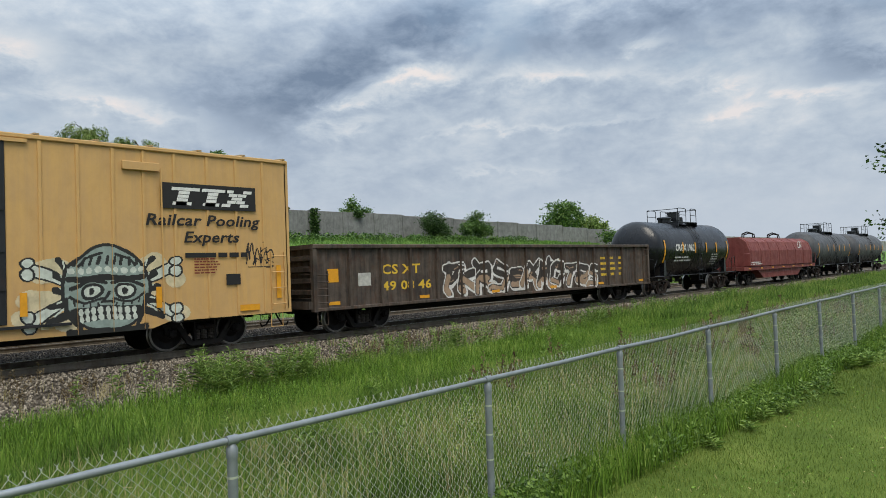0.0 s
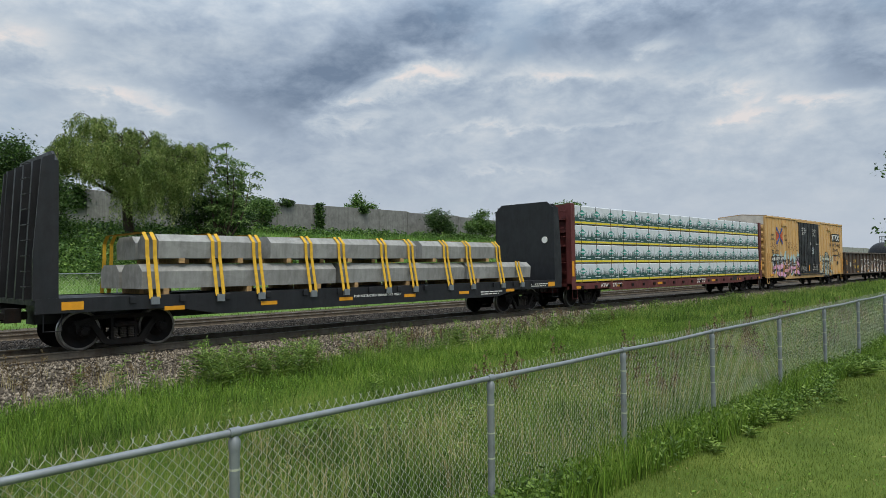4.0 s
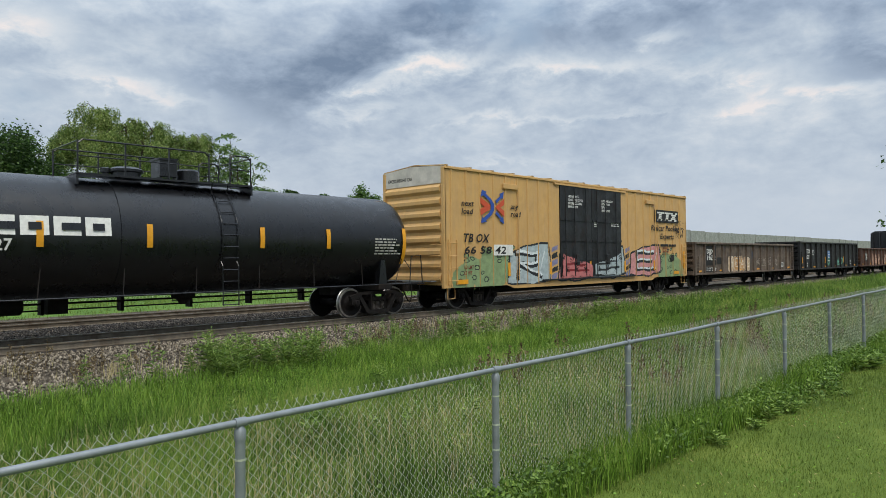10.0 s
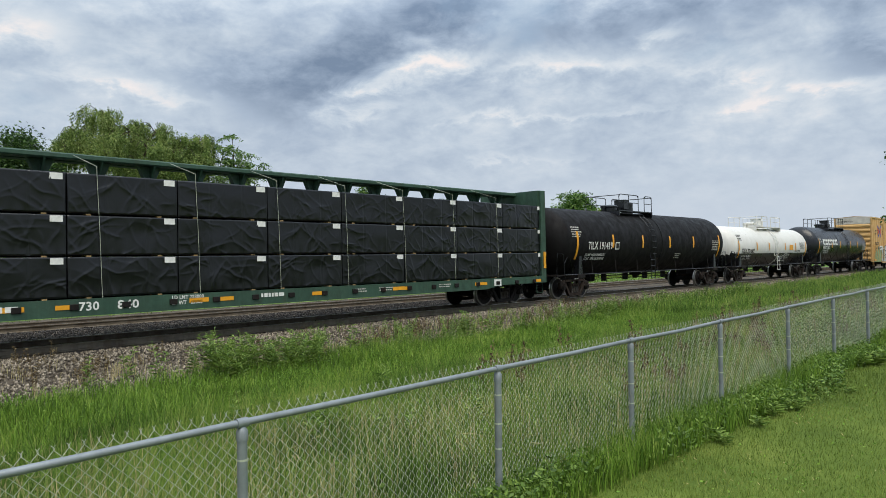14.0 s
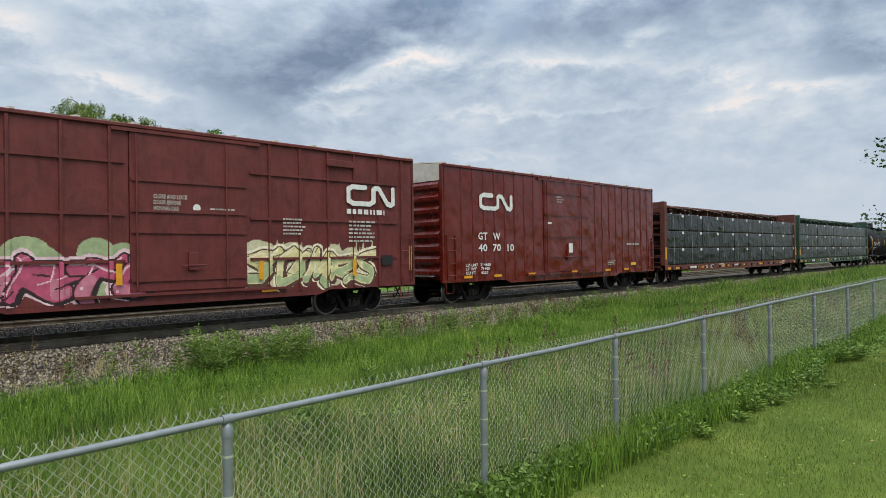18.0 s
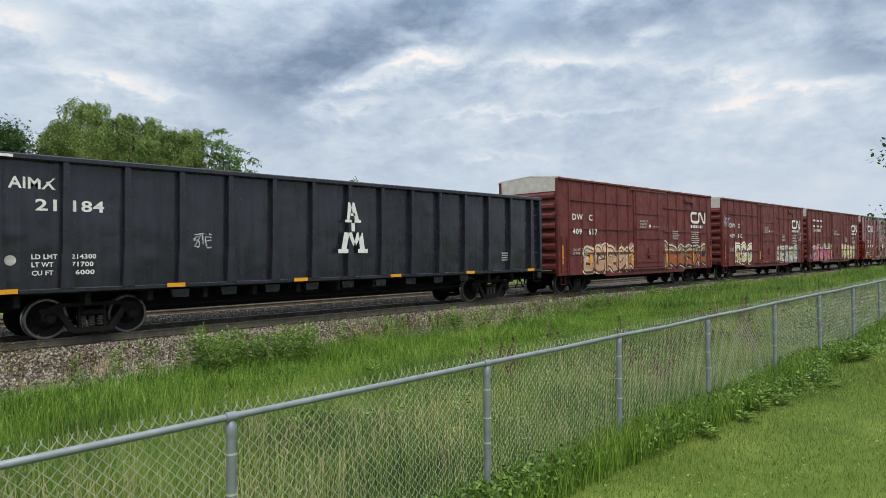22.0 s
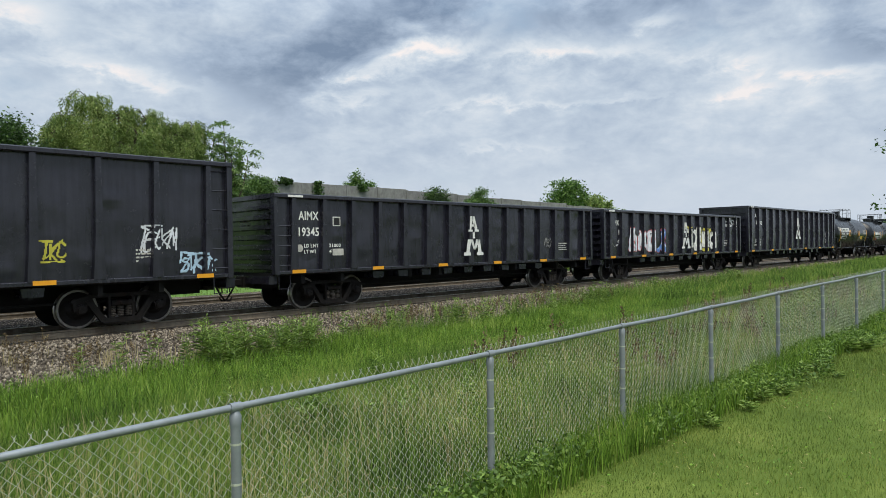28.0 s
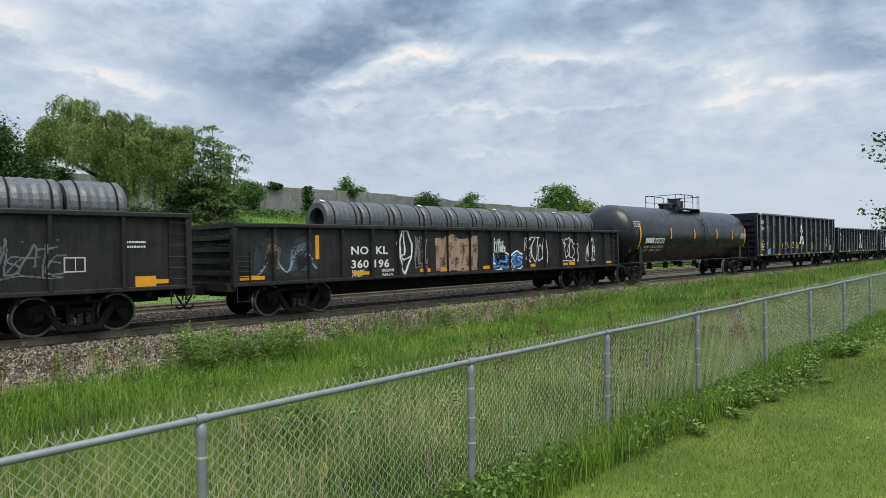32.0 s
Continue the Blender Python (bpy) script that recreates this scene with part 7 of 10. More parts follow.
def undergrowth(name, label, n, xr, yr, tall, size, mat, seed):
    """A low tangle of leaves in mounds over the bank."""
    rng = np.random.RandomState(seed)
    k = n // 55
    cx, cy = rng.uniform(*xr, k), rng.uniform(*yr, k)
    ch = rng.uniform(0.35, 1.0, k) * tall
    i = rng.randint(0, k, n)
    d = rng.normal(0, 1, (n, 3))
    d /= np.linalg.norm(d, axis=1, keepdims=True)
    x, y = cx[i] + d[:, 0] * ch[i] * 0.9, cy[i] + d[:, 1] * ch[i] * 0.9
    p = np.stack([x, y, ground_z(x, y) + np.abs(d[:, 2]) * ch[i] * rng.uniform(0.7, 1.05, n)], -1)
    v, f = leaf_arrays(p, size, rng, 0.5)
    return tagged(new(name, raw_mesh(name, v, f, mat)), label, "shrubs", "", "stuff")


willow()
tree("tree", "dense dark broadleaf tree beside the willow", (11.0, 49.5, gz(11, 49.5)), [(10.6, 49.5, 8.6, 2.3, 2.0, 1.7), (12.6, 49, 7.2, 2.2, 1.8, 1.6), (9.5, 49, 6.6, 2.4, 2, 1.8), (12.2, 48.6, 5.6, 2.4, 1.6, 1.3), (8.0, 49.5, 8.0, 2.0, 2.0, 2.0)], 22000, 0.30, M_LEAF_D, 41, clumps=330)
sumac("tree", "open sapling with feathery leaves beside the willow", (25.9, 49.5, gz(25.9, 49.5)), ((26.3, 49.5, 11.7), (25.4, 49.2, 10.6), (27.3, 49.4, 10.2), (28.3, 49.3, 9.5), (26.6, 48.9, 9.6), (25.0, 49.6, 9.0), (27.0, 49.8, 8.6), (26.0, 49.0, 10.2), (25.6, 49.9, 9.6), (26.9, 49.2, 9.2), (24.8, 49.2, 8.2), (27.8, 49.6, 8.2)), 42, M_LEAF_S)
undergrowth("undergrowth", "bushy green undergrowth on the bank below the willow", 30000, (9.0, 29.0), (42.0, 53.0), 1.5, 0.24, M_LEAF_M, 71)
undergrowth("undergrowth", "low scrub at the foot of the concrete wall", 14000, (27.0, 75.0), (53.5, 58.5), 0.9, 0.28, M_LEAF_M, 72)
tree("shrub", "dark tangled shrub below the willow", (24.6, 50.5, gz(24.6, 50.5)), [(24.0, 50.5, 6.6, 1.7, 1.2, 1.2), (25.8, 50.5, 6.3, 1.8, 1.2, 1.3), (27.6, 51, 6.1, 1.6, 1.0, 1.0)], 6000, 0.26, M_LEAF_D, 43, 0.07, cat="shrub", clumps=110)
tree("shrub", "green shrub against the wall", (31.0, 55.5, gz(31, 55.5)), [(30.4, 55.5, 7.4, 2.2, 1.0, 0.9), (33.6, 56, 7.6, 1.4, 0.8, 0.9), (28.6, 54, 6.8, 1.5, 1.0, 0.9)], 4200, 0.28, M_LEAF_M, 44, 0.07, cat="shrub", clumps=90)
tree("tree", "young tree showing over the wall", (49.0, 63.5, gz(49, 63.5)), [(50.6, 63.5, 9.9, 0.9, 0.8, 0.9), (52.0, 63.5, 9.2, 1.5, 0.8, 0.5), (50.0, 63.5, 9.0, 1.2, 0.8, 0.6)], 1500, 0.32, M_LEAF_M, 45, 0.08, clumps=50)
tree("shrub", "rounded dark shrub at the wall", (57.6, 57.0, gz(57.6, 57)), [(57.6, 57, 7.6, 1.5, 1.2, 1.3), (58.6, 57, 6.5, 2.0, 1.3, 0.9)], 3600, 0.30, M_LEAF_D, 46, 0.08, cat="shrub", clumps=80)
tree("shrub", "light green young maple at the wall", (64.6, 56.5, gz(64.6, 56.5)), [(65.0, 56.5, 8.0, 0.9, 0.9, 1.0), (64.0, 56.5, 6.9, 1.8, 1.2, 0.9), (66.2, 56.5, 6.7, 1.6, 1.1, 0.8)], 3200, 0.32, M_LEAF_M, 47, 0.07, cat="shrub", clumps=80)
tree("shrub", "small green shrub at the wall", (99.0, 57.0, gz(99, 57)), [(98.5, 57, 6.1, 2.4, 1.2, 0.8), (102, 57, 5.8, 2.0, 1.2, 0.7)], 1600, 0.45, M_LEAF_M, 48, 0.08, cat="shrub", clumps=50)
tree("tree", "tall broadleaf tree beyond the wall", (165, 110, gz(165, 110)), [(163, 110, 17.2, 4.0, 4, 3.0), (167.5, 110, 15.6, 4.2, 4, 3.2), (161, 110, 13.8, 4.0, 4, 3.0)], 7000, 0.75, M_LEAF_M, 49, 0.35, clumps=130)
tree("tree", "pale willow-like tree beyond the wall", (178, 110, gz(178, 110)), [(176, 110, 13.8, 4.0, 4, 2.4), (180.5, 110, 13.2, 4.0, 4, 2.6), (184, 110, 11.8, 3.0, 3, 2.0)], 3600, 0.85, M_LEAF_W, 50, 0.3, down=0.4, clumps=110)
for i, x in enumerate((210, 224, 236, 247, 270, 290)):
    rr = random.Random(i)
    z = gz(x, 120) + rr.uniform(4.5, 7.5)
    tree("tree", "small distant tree beyond the wall", (x, 120, gz(x, 120)), [(x, 120, z, 3.2, 3, 1.8), (x + 3, 120, z - 1.4, 3.0, 3, 1.6)], 900, 0.9, M_LEAF_D, 60 + i, 0.25, clumps=40)


def side_tree():
    """The tree at the lawn's far side, of which two boughs reach into view."""
    rng = np.random.RandomState(77)
    base = np.array((30.0, 0.9, gz(30, 0.9)))
    ob = thing("tree", "leafy tree on the lawn whose boughs reach over the fence", "tree", "", tuple(base))
    g = Geo()
    limb(g, (0, 0, -0.3), (0.2, 0.2, 4.2), 0.24, 0.14, rng, 0.04)
    ends = [(26.6, 4.9, 5.25), (26.2, 4.6, 4.95), (26.6, 5.2, 2.95), (26.2, 4.6, 2.6), (27.0, 4.3, 2.9), (28.5, 3.4, 5.6), (30, 1, 7.2), (32, -1, 6.4), (31.5, 2.5, 6.4), (28.8, -0.5, 5.8)]
    pts = []
    for e in ends:
        e = np.array(e)
        ln = limb(g, (0.1, 0.1, rng.uniform(2.0, 4.0)), e - base, 0.06, 0.012, rng, 0.06, 8)
        small = e[1] > 4
        for q in range(14 if small else 30):
            t = rng.randint(5, 9) if small else rng.randint(3, 9)
            c = np.array(ln[t]) + rng.normal(0, 0.22 if small else 0.6, 3)
            pts.append(c + rng.normal(0, 0.13, (14, 3)))
    part("trunk", g, M_BARK, ob)
    v, f = leaf_arrays(np.concatenate(pts), 0.15, rng, 0.6, 0.2)
    part("crown", raw_mesh("crown", v, f, M_LEAF_D), None, ob)


side_tree()


def weed_mesh(seed, hgt, leaves, size):
    rng = np.random.RandomState(seed)
    V, Fc, k = [], [], 0
    for s in range(rng.randint(2, 4)):
        ox, oy = rng.normal(0, 0.05, 2)
        lx, ly = rng.normal(0, 0.12, 2)
        hh = hgt * rng.uniform(0.7, 1.05)
        st = [(ox, oy, -0.02), (ox + lx * 0.4, oy + ly * 0.4, hh * 0.5), (ox + lx, oy + ly, hh)]
        for a, b in zip(st, st[1:]):
            V += [(a[0] - 0.006, a[1], a[2]), (a[0] + 0.006, a[1], a[2]), (b[0] + 0.005, b[1], b[2]), (b[0] - 0.005, b[1], b[2])]
            Fc.append((k, k + 1, k + 2, k + 3))
            k += 4
        for i in range(leaves):
            t = rng.uniform(0.12, 1.0)
            p = np.array((ox + lx * t, oy + ly * t, hh * t))
            a = i * 2.4 + rng.uniform(-0.3, 0.3)
            ln = size * rng.uniform(0.6, 1.1) * (1.15 - 0.6 * t)
            d = np.array((math.cos(a), math.sin(a), 0.55))
            sd = np.array((-math.sin(a), math.cos(a), 0.0)) * ln * 0.13
            V += [tuple(p), tuple(p + d * ln * 0.5 + sd), tuple(p + d * ln * np.array((1, 1, 0.55))), tuple(p + d * ln * 0.5 - sd)]
            Fc.append((k, k + 1, k + 2, k + 3))
            k += 4
    return raw_mesh("weed", V, Fc, M_WEED)


def seed_mesh(seed):
    """Thin stalks with loose brown seed heads."""
    rng = np.random.RandomState(seed)
    pts, g = [], Geo()
    for s in range(rng.randint(3, 6)):
        lx, ly = rng.normal(0, 0.10, 2)
        hh = rng.uniform(0.28, 0.55)
        g.tube([(0, 0, -0.02), (lx * 0.5, ly * 0.5, hh * 0.5), (lx, ly, hh)], 0.004, 3)
        t = rng.uniform(0.62, 1.03, (26, 1))
        pts.append(np.array([[lx, ly, hh]]) * t + rng.normal(0, 0.016, (26, 3)))
    v, f = leaf_arrays(np.concatenate(pts), 0.036, rng, 0.7)
    k = len(v)
    V = [tuple(q) for q in v] + list(g.v)
    F = [tuple(int(i) for i in q) for q in f] + [tuple(i + k for i in q) for q in g.f]
    me = bpy.data.meshes.new("weed")
    me.from_pydata(V, [], F)
    me.materials.append(M_SEED)
    return me


def drift(name, label, kinds, places):
    """Many small plants of a few kinds in one object: places are matrices."""
    V, F = [], []
    shapes = [(np.array([tuple(v.co) for v in me.vertices]), [tuple(p.vertices) for p in me.polygons]) for me in kinds]
    for i, m in enumerate(places):
        v, f = shapes[i % len(shapes)]
        k = len(V)
        mm = np.array(m)
        V += [tuple(q) for q in (v @ mm[:3, :3].T + mm[:3, 3]).tolist()]
        F += [tuple(k + j for j in q) for q in f]
    me = bpy.data.meshes.new(name)
    me.from_pydata(V, [], F)
    me.materials.append(kinds[0].materials[0])
    return tagged(new(name, me), label, "plants", "", "stuff")


def weeds():
    rnd = random.Random(17)
    kinds = [weed_mesh(s, 0.75, 26, 0.22) for s in range(5)]
    spots = [(6.35, 11.7), (6.5, 11.95), (6.2, 11.85)] + [(rnd.uniform(6.1, 8.4), rnd.uniform(11.7, 12.7)) for _ in range(26)] + [(rnd.uniform(4, 14), rnd.uniform(12.0, 13.2)) for _ in range(12)] + [(rnd.uniform(12, 34), rnd.uniform(12.0, 13.6)) for _ in range(34)]
    for x, y in spots:
        s = rnd.uniform(0.7, 1.15)
        m = Matrix.LocRotScale((x, y, gz(x, y)), Euler((0, 0, rnd.uniform(0, 6))), (s, s, s))
        ob = solid("weed", kinds[rnd.randrange(5)], None, "tall leafy green weed at the ballast foot", "weed", "weeds by the track", "", m)
    places = []
    for i in range(80):
        x = rnd.uniform(4.0, 24)
        y = rnd.uniform(4.1, 8.5)
        s = rnd.uniform(0.45, 1.0)
        m = Matrix.LocRotScale((x, y, gz(x, y)), Euler((0, 0, rnd.uniform(0, 6))), (s, s, s))
        places.append(m)
    drift("meadow_weeds", "leafy weeds standing in the meadow grass", kinds, places)
    fine = [weed_mesh(s + 60, 0.62, 44, 0.12) for s in range(5)]
    places = []
    for i in range(110):
        x = 6.6 + 16 * rnd.random() ** 1.5
        y = rnd.uniform(11.9, 13.9)
        s = rnd.uniform(0.55, 1.2)
        m = Matrix.LocRotScale((x, y, gz(x, y)), Euler((0, 0, rnd.uniform(0, 6))), (s, s, s))
        places.append(m)
    drift("track_weeds", "bushy small-leaved weeds at the ballast foot", fine, places)
    heads = [seed_mesh(s + 40) for s in range(4)]
    for i in range(90):
        x = rnd.uniform(2.5, 26)
        y = rnd.uniform(12.6, 14.9)
        s = rnd.uniform(0.6, 1.2)
        m = Matrix.LocRotScale((x, y, gz(x, y)), Euler((0, 0, rnd.uniform(0, 6))), (s, s, s))
        solid("weed", heads[rnd.randrange(4)], None, "dry weed with pinkish-brown seed heads in the ballast edge", "weed", "seeding weeds by the track", "", m)
    places = []
    for i in range(60):
        x = 7.0 + 22 * rnd.random()
        y = rnd.uniform(4.3, 7.5)
        s = rnd.uniform(1.1, 1.9)
        m = Matrix.LocRotScale((x, y, gz(x, y)), Euler((0, 0, rnd.uniform(0, 6))), (s * 0.7, s * 0.7, s))
        places.append(m)
    drift("dock_stalks", "tall dry brown dock stalks standing in the meadow", heads, places)
    broad = [weed_mesh(s + 20, 0.30, 14, 0.30) for s in range(3)]
    for i in range(12):
        x = 6.5 + 12 * rnd.random() ** 1.1
        y = 3.55 - abs(rnd.gauss(0, 0.22)) - (0.35 if 10 < x < 15 else 0) * rnd.random()
        s = rnd.uniform(0.35, 0.95)
        m = Matrix.LocRotScale((x, y, gz(x, y)), Euler((0, 0, rnd.uniform(0, 6))), (s, s, s * 0.9))
        solid("weed", broad[rnd.randrange(3)], None, "low broad-leaved weed at the fence foot", "weed", "weeds by the fence", "", m)


weeds()


# ---- noise wall on the bank ----
def noise_wall():
    w = tagged(new("wall_north"), "long grey concrete noise wall on the bank", "wall", "", "structure")
    w.location = (0, 60, 0)
    x = 6.0
    rnd = random.Random(4)
    while x < 330:
        wd = 4.5 if x < 80 else 7.0
        top = 8.62 if x < 52 else 8.62 - 0.4 * ease(52, 72, x) - 0.65 * ease(72, 104, x) - 0.55 * ease(104, 140, x) - 0.5 * ease(160, 330, x)
        top = float(round(top / 0.14) * 0.14)
        base = float(ground_z(x + wd / 2, 60)) - 0.4
        g = Geo()
        g.box(x + 0.13, x + wd - 0.13, -0.07, 0.07, base, top, 0, 0.02)
        part("panel", g, M_CONCRETE if x < 98 else M_CONCRETE2, w)
        g = Geo()
        g.box(x - 0.13, x + 0.13, -0.16, 0.16, base, top + 0.05, 0, 0.02)
        part("wall_post", g, M_CONCRETE if x < 98 else M_CONCRETE2, w)
        x += wd
    # ivy that climbs the panels
    rng = np.random.RandomState(8)
    for cx, half, z0, z1 in ((42.4, 0.5, 6.0, 8.9), (48.5, 0.55, 8.2, 8.95), (35.6, 0.9, 6.0, 8.9), (18.4, 0.9, 7.2, 9.0), (38.5, 0.8, 8.5, 9.0)):
        n = int(260 * (z1 - z0) * half * 2) + 60
        p = np.stack([cx + rng.normal(0, half * 0.5, n), rng.uniform(-0.45, -0.12, n), rng.uniform(z0, z1, n)], -1)
        v, f = leaf_arrays(p, 0.28, rng, 0.7, 0.2)
        tagged(new("ivy", raw_mesh("ivy", v + np.array([0, 60, 0]), f, M_LEAF_D)), "dark ivy climbing the concrete wall", "ivy", "", "stuff")


noise_wall()

# ---- the train, from its head to its tail ----
def stencil_set(car, x, z, y, mat, a="LD LMT", b="LT WT", va="", vb="", size=0.12, gap=0.75):
    lettering("lettering", a, car, x, z, y, size, mat, 0.5)
    lettering("lettering", b, car, x, z - size * 1.7, y, size, mat, 0.42)
    if va:
        lettering("lettering", va, car, x + gap, z, y, size, mat, 0.52)
    if vb:
        lettering("lettering", vb, car, x + gap, z - size * 1.7, y, size, mat, 0.46)


def aim_mark(car, x, z, y, k=1.0):
    """The owner's mark in plain white shapes."""
    def f(pts):
        g = Geo()
        g.prism_y([(x + a * k, z + b * k) for a, b in pts], y - 0.006, y)
        part("owner_mark", g, M_WHITE, car, "white painted stroke of the owner's mark")
    f([(-0.22, 1.12), (-0.12, 1.12), (0.02, 1.72), (-0.16, 1.72)])
    f([(-0.08, 1.72), (0.10, 1.72), (0.30, 1.12), (0.12, 1.12)])
    f([(-0.06, 1.26), (0.14, 1.26), (0.12, 1.36), (-0.04, 1.36)])
    f([(-0.30, 1.04), (-0.02, 1.04), (-0.02, 1.13), (-0.30, 1.13)])
    f([(0.10, 1.04), (0.38, 1.04), (0.38, 1.13), (0.10, 1.13)])
    f([(-0.03, 0.74), (0.11, 0.74), (0.11, 1.02), (-0.03, 1.02)])
    f([(-0.46, 0.14), (-0.26, 0.14), (-0.12, 0.70), (-0.34, 0.70)])
    f([(-0.18, 0.70), (0.03, 0.24), (0.16, 0.24), (-0.02, 0.70)])
    f([(0.05, 0.24), (0.15, 0.24), (0.42, 0.70), (0.20, 0.70)])
    f([(0.28, 0.70), (0.44, 0.70), (0.54, 0.14), (0.32, 0.14)])
    f([(-0.60, 0.0), (-0.18, 0.0), (-0.18, 0.14), (-0.60, 0.14)])
    f([(0.24, 0.0), (0.66, 0.0), (0.66, 0.14), (0.24, 0.14)])


def pool_sign(car, h, y, faded=False):
    """Black sign with a pale striped mark, and the slogan below."""
    plate("sign_panel", car, 5.69, 8.25, 3.55, 4.18, y, M_INK, "black sign panel", 0.008)
    g = Geo()
    for i, (a, b) in enumerate(((5.90, 6.62), (6.68, 7.36), (7.30, 8.10))):
        for k, z in enumerate((3.64, 3.73, 3.82, 3.91, 4.00)):
            m = (a + b) / 2
            if i < 2:
                spans = [(a, b)] if k > 3 else [(m - 0.16, m + 0.12)] + ([(a + 0.12, b - 0.12)] if k == 0 else [])
            else:
                d = abs(k - 2) * 0.13
                spans = [(m - 0.13 - d, m + 0.11 - d), (m - 0.13 + d, m + 0.11 + d)] if d else [(m - 0.16, m + 0.14)]
            sl = (z - 3.64) * 0.3
            for p, q in spans:
                g.prism_y([(p + sl - 0.05, z), (q + sl - 0.05, z), (q + sl - 0.03, z + 0.078), (p + sl - 0.03, z + 0.078)], y - 0.014, y - 0.008)
    part("owner_mark", g, M_WHITE, car, "pale striped owner's mark")
    lettering("lettering", "Railcar Pooling", car, 5.32, 3.14, y, 0.27, M_INK, 3.05, slant=0.2)
    lettering("lettering", "Experts", car, 6.25, 2.72, y, 0.27, M_INK, 1.5, slant=0.2)
    bars("stencil", car, 6.27, 2.28, y, 1, 1.7, 0.26, M_INK, "", 2, 2)


def arrow_mark(car, x, z, y):
    """Interlocking red and blue arrows, as plain bent bands."""
    for name, m, rings in (
        ("blue", M_BLUE, ([(0.10, 1.20), (0.36, 1.14), (0.30, 1.08), (0.62, 0.88), (0.78, 0.70), (0.78, 0.50), (0.62, 0.30), (0.30, 0.10), (0.36, 0.04), (0.04, 0.0), (0.10, 0.24), (0.17, 0.18), (0.50, 0.38), (0.60, 0.54), (0.60, 0.66), (0.50, 0.82), (0.17, 1.01), (0.04, 0.94)],
                          [(0.84, 0.84), (1.14, 1.04), (1.08, 1.10), (1.34, 1.20), (1.28, 0.92), (1.22, 0.98), (0.92, 0.74)],
                          [(0.84, 0.36), (1.14, 0.16), (1.08, 0.10), (1.34, 0.0), (1.28, 0.28), (1.22, 0.22), (0.92, 0.46)])),
        ("red", M_SIGNRED, ([(0.02, 0.92), (0.55, 0.68), (0.55, 0.52), (0.02, 0.26), (0.02, 0.50), (0.24, 0.60), (0.02, 0.70)],
                            [(0.84, 0.60), (1.36, 0.94), (1.36, 0.72), (1.14, 0.60), (1.36, 0.48), (1.36, 0.24)]))):
        for ring in rings:
            g = Geo()
            g.prism_y([(x + a, z + b) for a, b in ring], y - 0.006 - (0.002 if name == "blue" else 0), y)
            part("owner_mark", g, m, car, name + " band of the arrow mark")


def yellow_boxcar(name, label, L, R, digits, patch):
    h = (R - L) / 2
    ribs = [-8.9, -8.15, -7.4, -6.65, -5.95, -5.25, -4.6, -3.9, -3.2, 3.1, 3.85, 4.6, 5.3, 6.05, 6.9, 7.7, 8.5]
    car, h, w, depth = boxcar(name, label, L, R, 4.98, 0.80, M_YELLOW, M_ROOF_Y, ribs, (-2.45, 2.46), two_doors=True, door_m=M_BOX_DOOR)
    y = -w - 0.042
    pool_sign(car, h, y)
    arrow_mark(car, -7.43, 3.1, y)
    lettering("lettering", "next\nload", car, -8.42, 3.68, y, 0.2, M_INK, 0.66, slant=0.2)
    lettering("lettering", "any\nroad", car, -5.68, 3.68, y, 0.2, M_INK, 0.62, slant=0.2)
    lettering("lettering", "TB OX", car, -8.31, 2.40, y, 0.30, M_INK, 1.4, slant=0.25)
    if patch:
        plate("number_patch", car, -8.35, -5.88, 1.93, 2.30, y + 0.002, patch[0], "", 0.004)
    lettering("lettering", digits, car, -8.29, 1.99, y - 0.006, 0.26, patch[1] if patch else M_INK, 2.3, slant=0.15)
    stencil_set(car, -8.3, 1.45, y, M_DKRED)
    lettering("lettering", "-IMPORTANT-\nCLOSE THIS DOOR\nBEFORE CLOSING\nMAIN DOOR", car, -1.9, 4.34, -w - 0.078, 0.10, M_WHITE, 1.1)
    lettering("lettering", "CLOSE AND LOCK\nBOTH DOORS\nBEFORE\nMOVING CAR", car, 0.7, 4.28, -w - 0.078, 0.10, M_WHITE, 0.95)
    bars("stencil", car, 0.12, 3.15, -w - 0.04, 4, 0.35, 0.3, M_WHITE, "", 11, 1)
    bars("stencil", car, 1.55, 3.2, -w - 0.04, 2, 0.75, 0.18, M_WHITE, "", 12)
    plate("placard", car, 7.35, 7.75, 1.62, 1.9, y, M_INK, "", 0.004)
    plate("placard", car, 7.72, 8.3, 0.92, 1.08, y, M_REFLECT, "", 0.004)
    plate("reflector", car, h - 0.42, h - 0.28, 1.2, 2.1, y, M_REFLECT, "amber reflective strip")
    for x in (-5.8, -3.15, -0.2, 2.75, 5.6):
        plate("reflector", car, x - 0.07, x + 0.07, 1.15, 1.65, -w - 0.045, M_REFLECT, "amber reflective strip", 0.004)
    plate("placard", car, -8.7, -8.1, 0.92, 1.08, y, M_REFLECT, "", 0.004)
    for x in (-5.6, 5.35):
        g = Geo()
        g.box(x - 0.55, x + 0.3, -w - 0.09, -w - 0.03, 4.42, 4.62, 0, 0.01)
        g.tube([(x + 0.35, -w - 0.08, 1.0), (x + 0.35, -w - 0.08, 4.5)], 0.02, 5)
        part("brake_housing", g, M_YELLOW, car)
    lettering("lettering", "EXCESS HEIGHT CAR", car, 0, 0, 0, 0.12, M_INK, 1.3).matrix_basis = pose(-h - 0.025, 1.3, 4.62, 0, 0, -90)
    bars("stencil", car, 6.5, 1.92, y, 6, 0.7, 0.42, M_DKRED, "", 4, 5)
    return car, h, w, depth, y


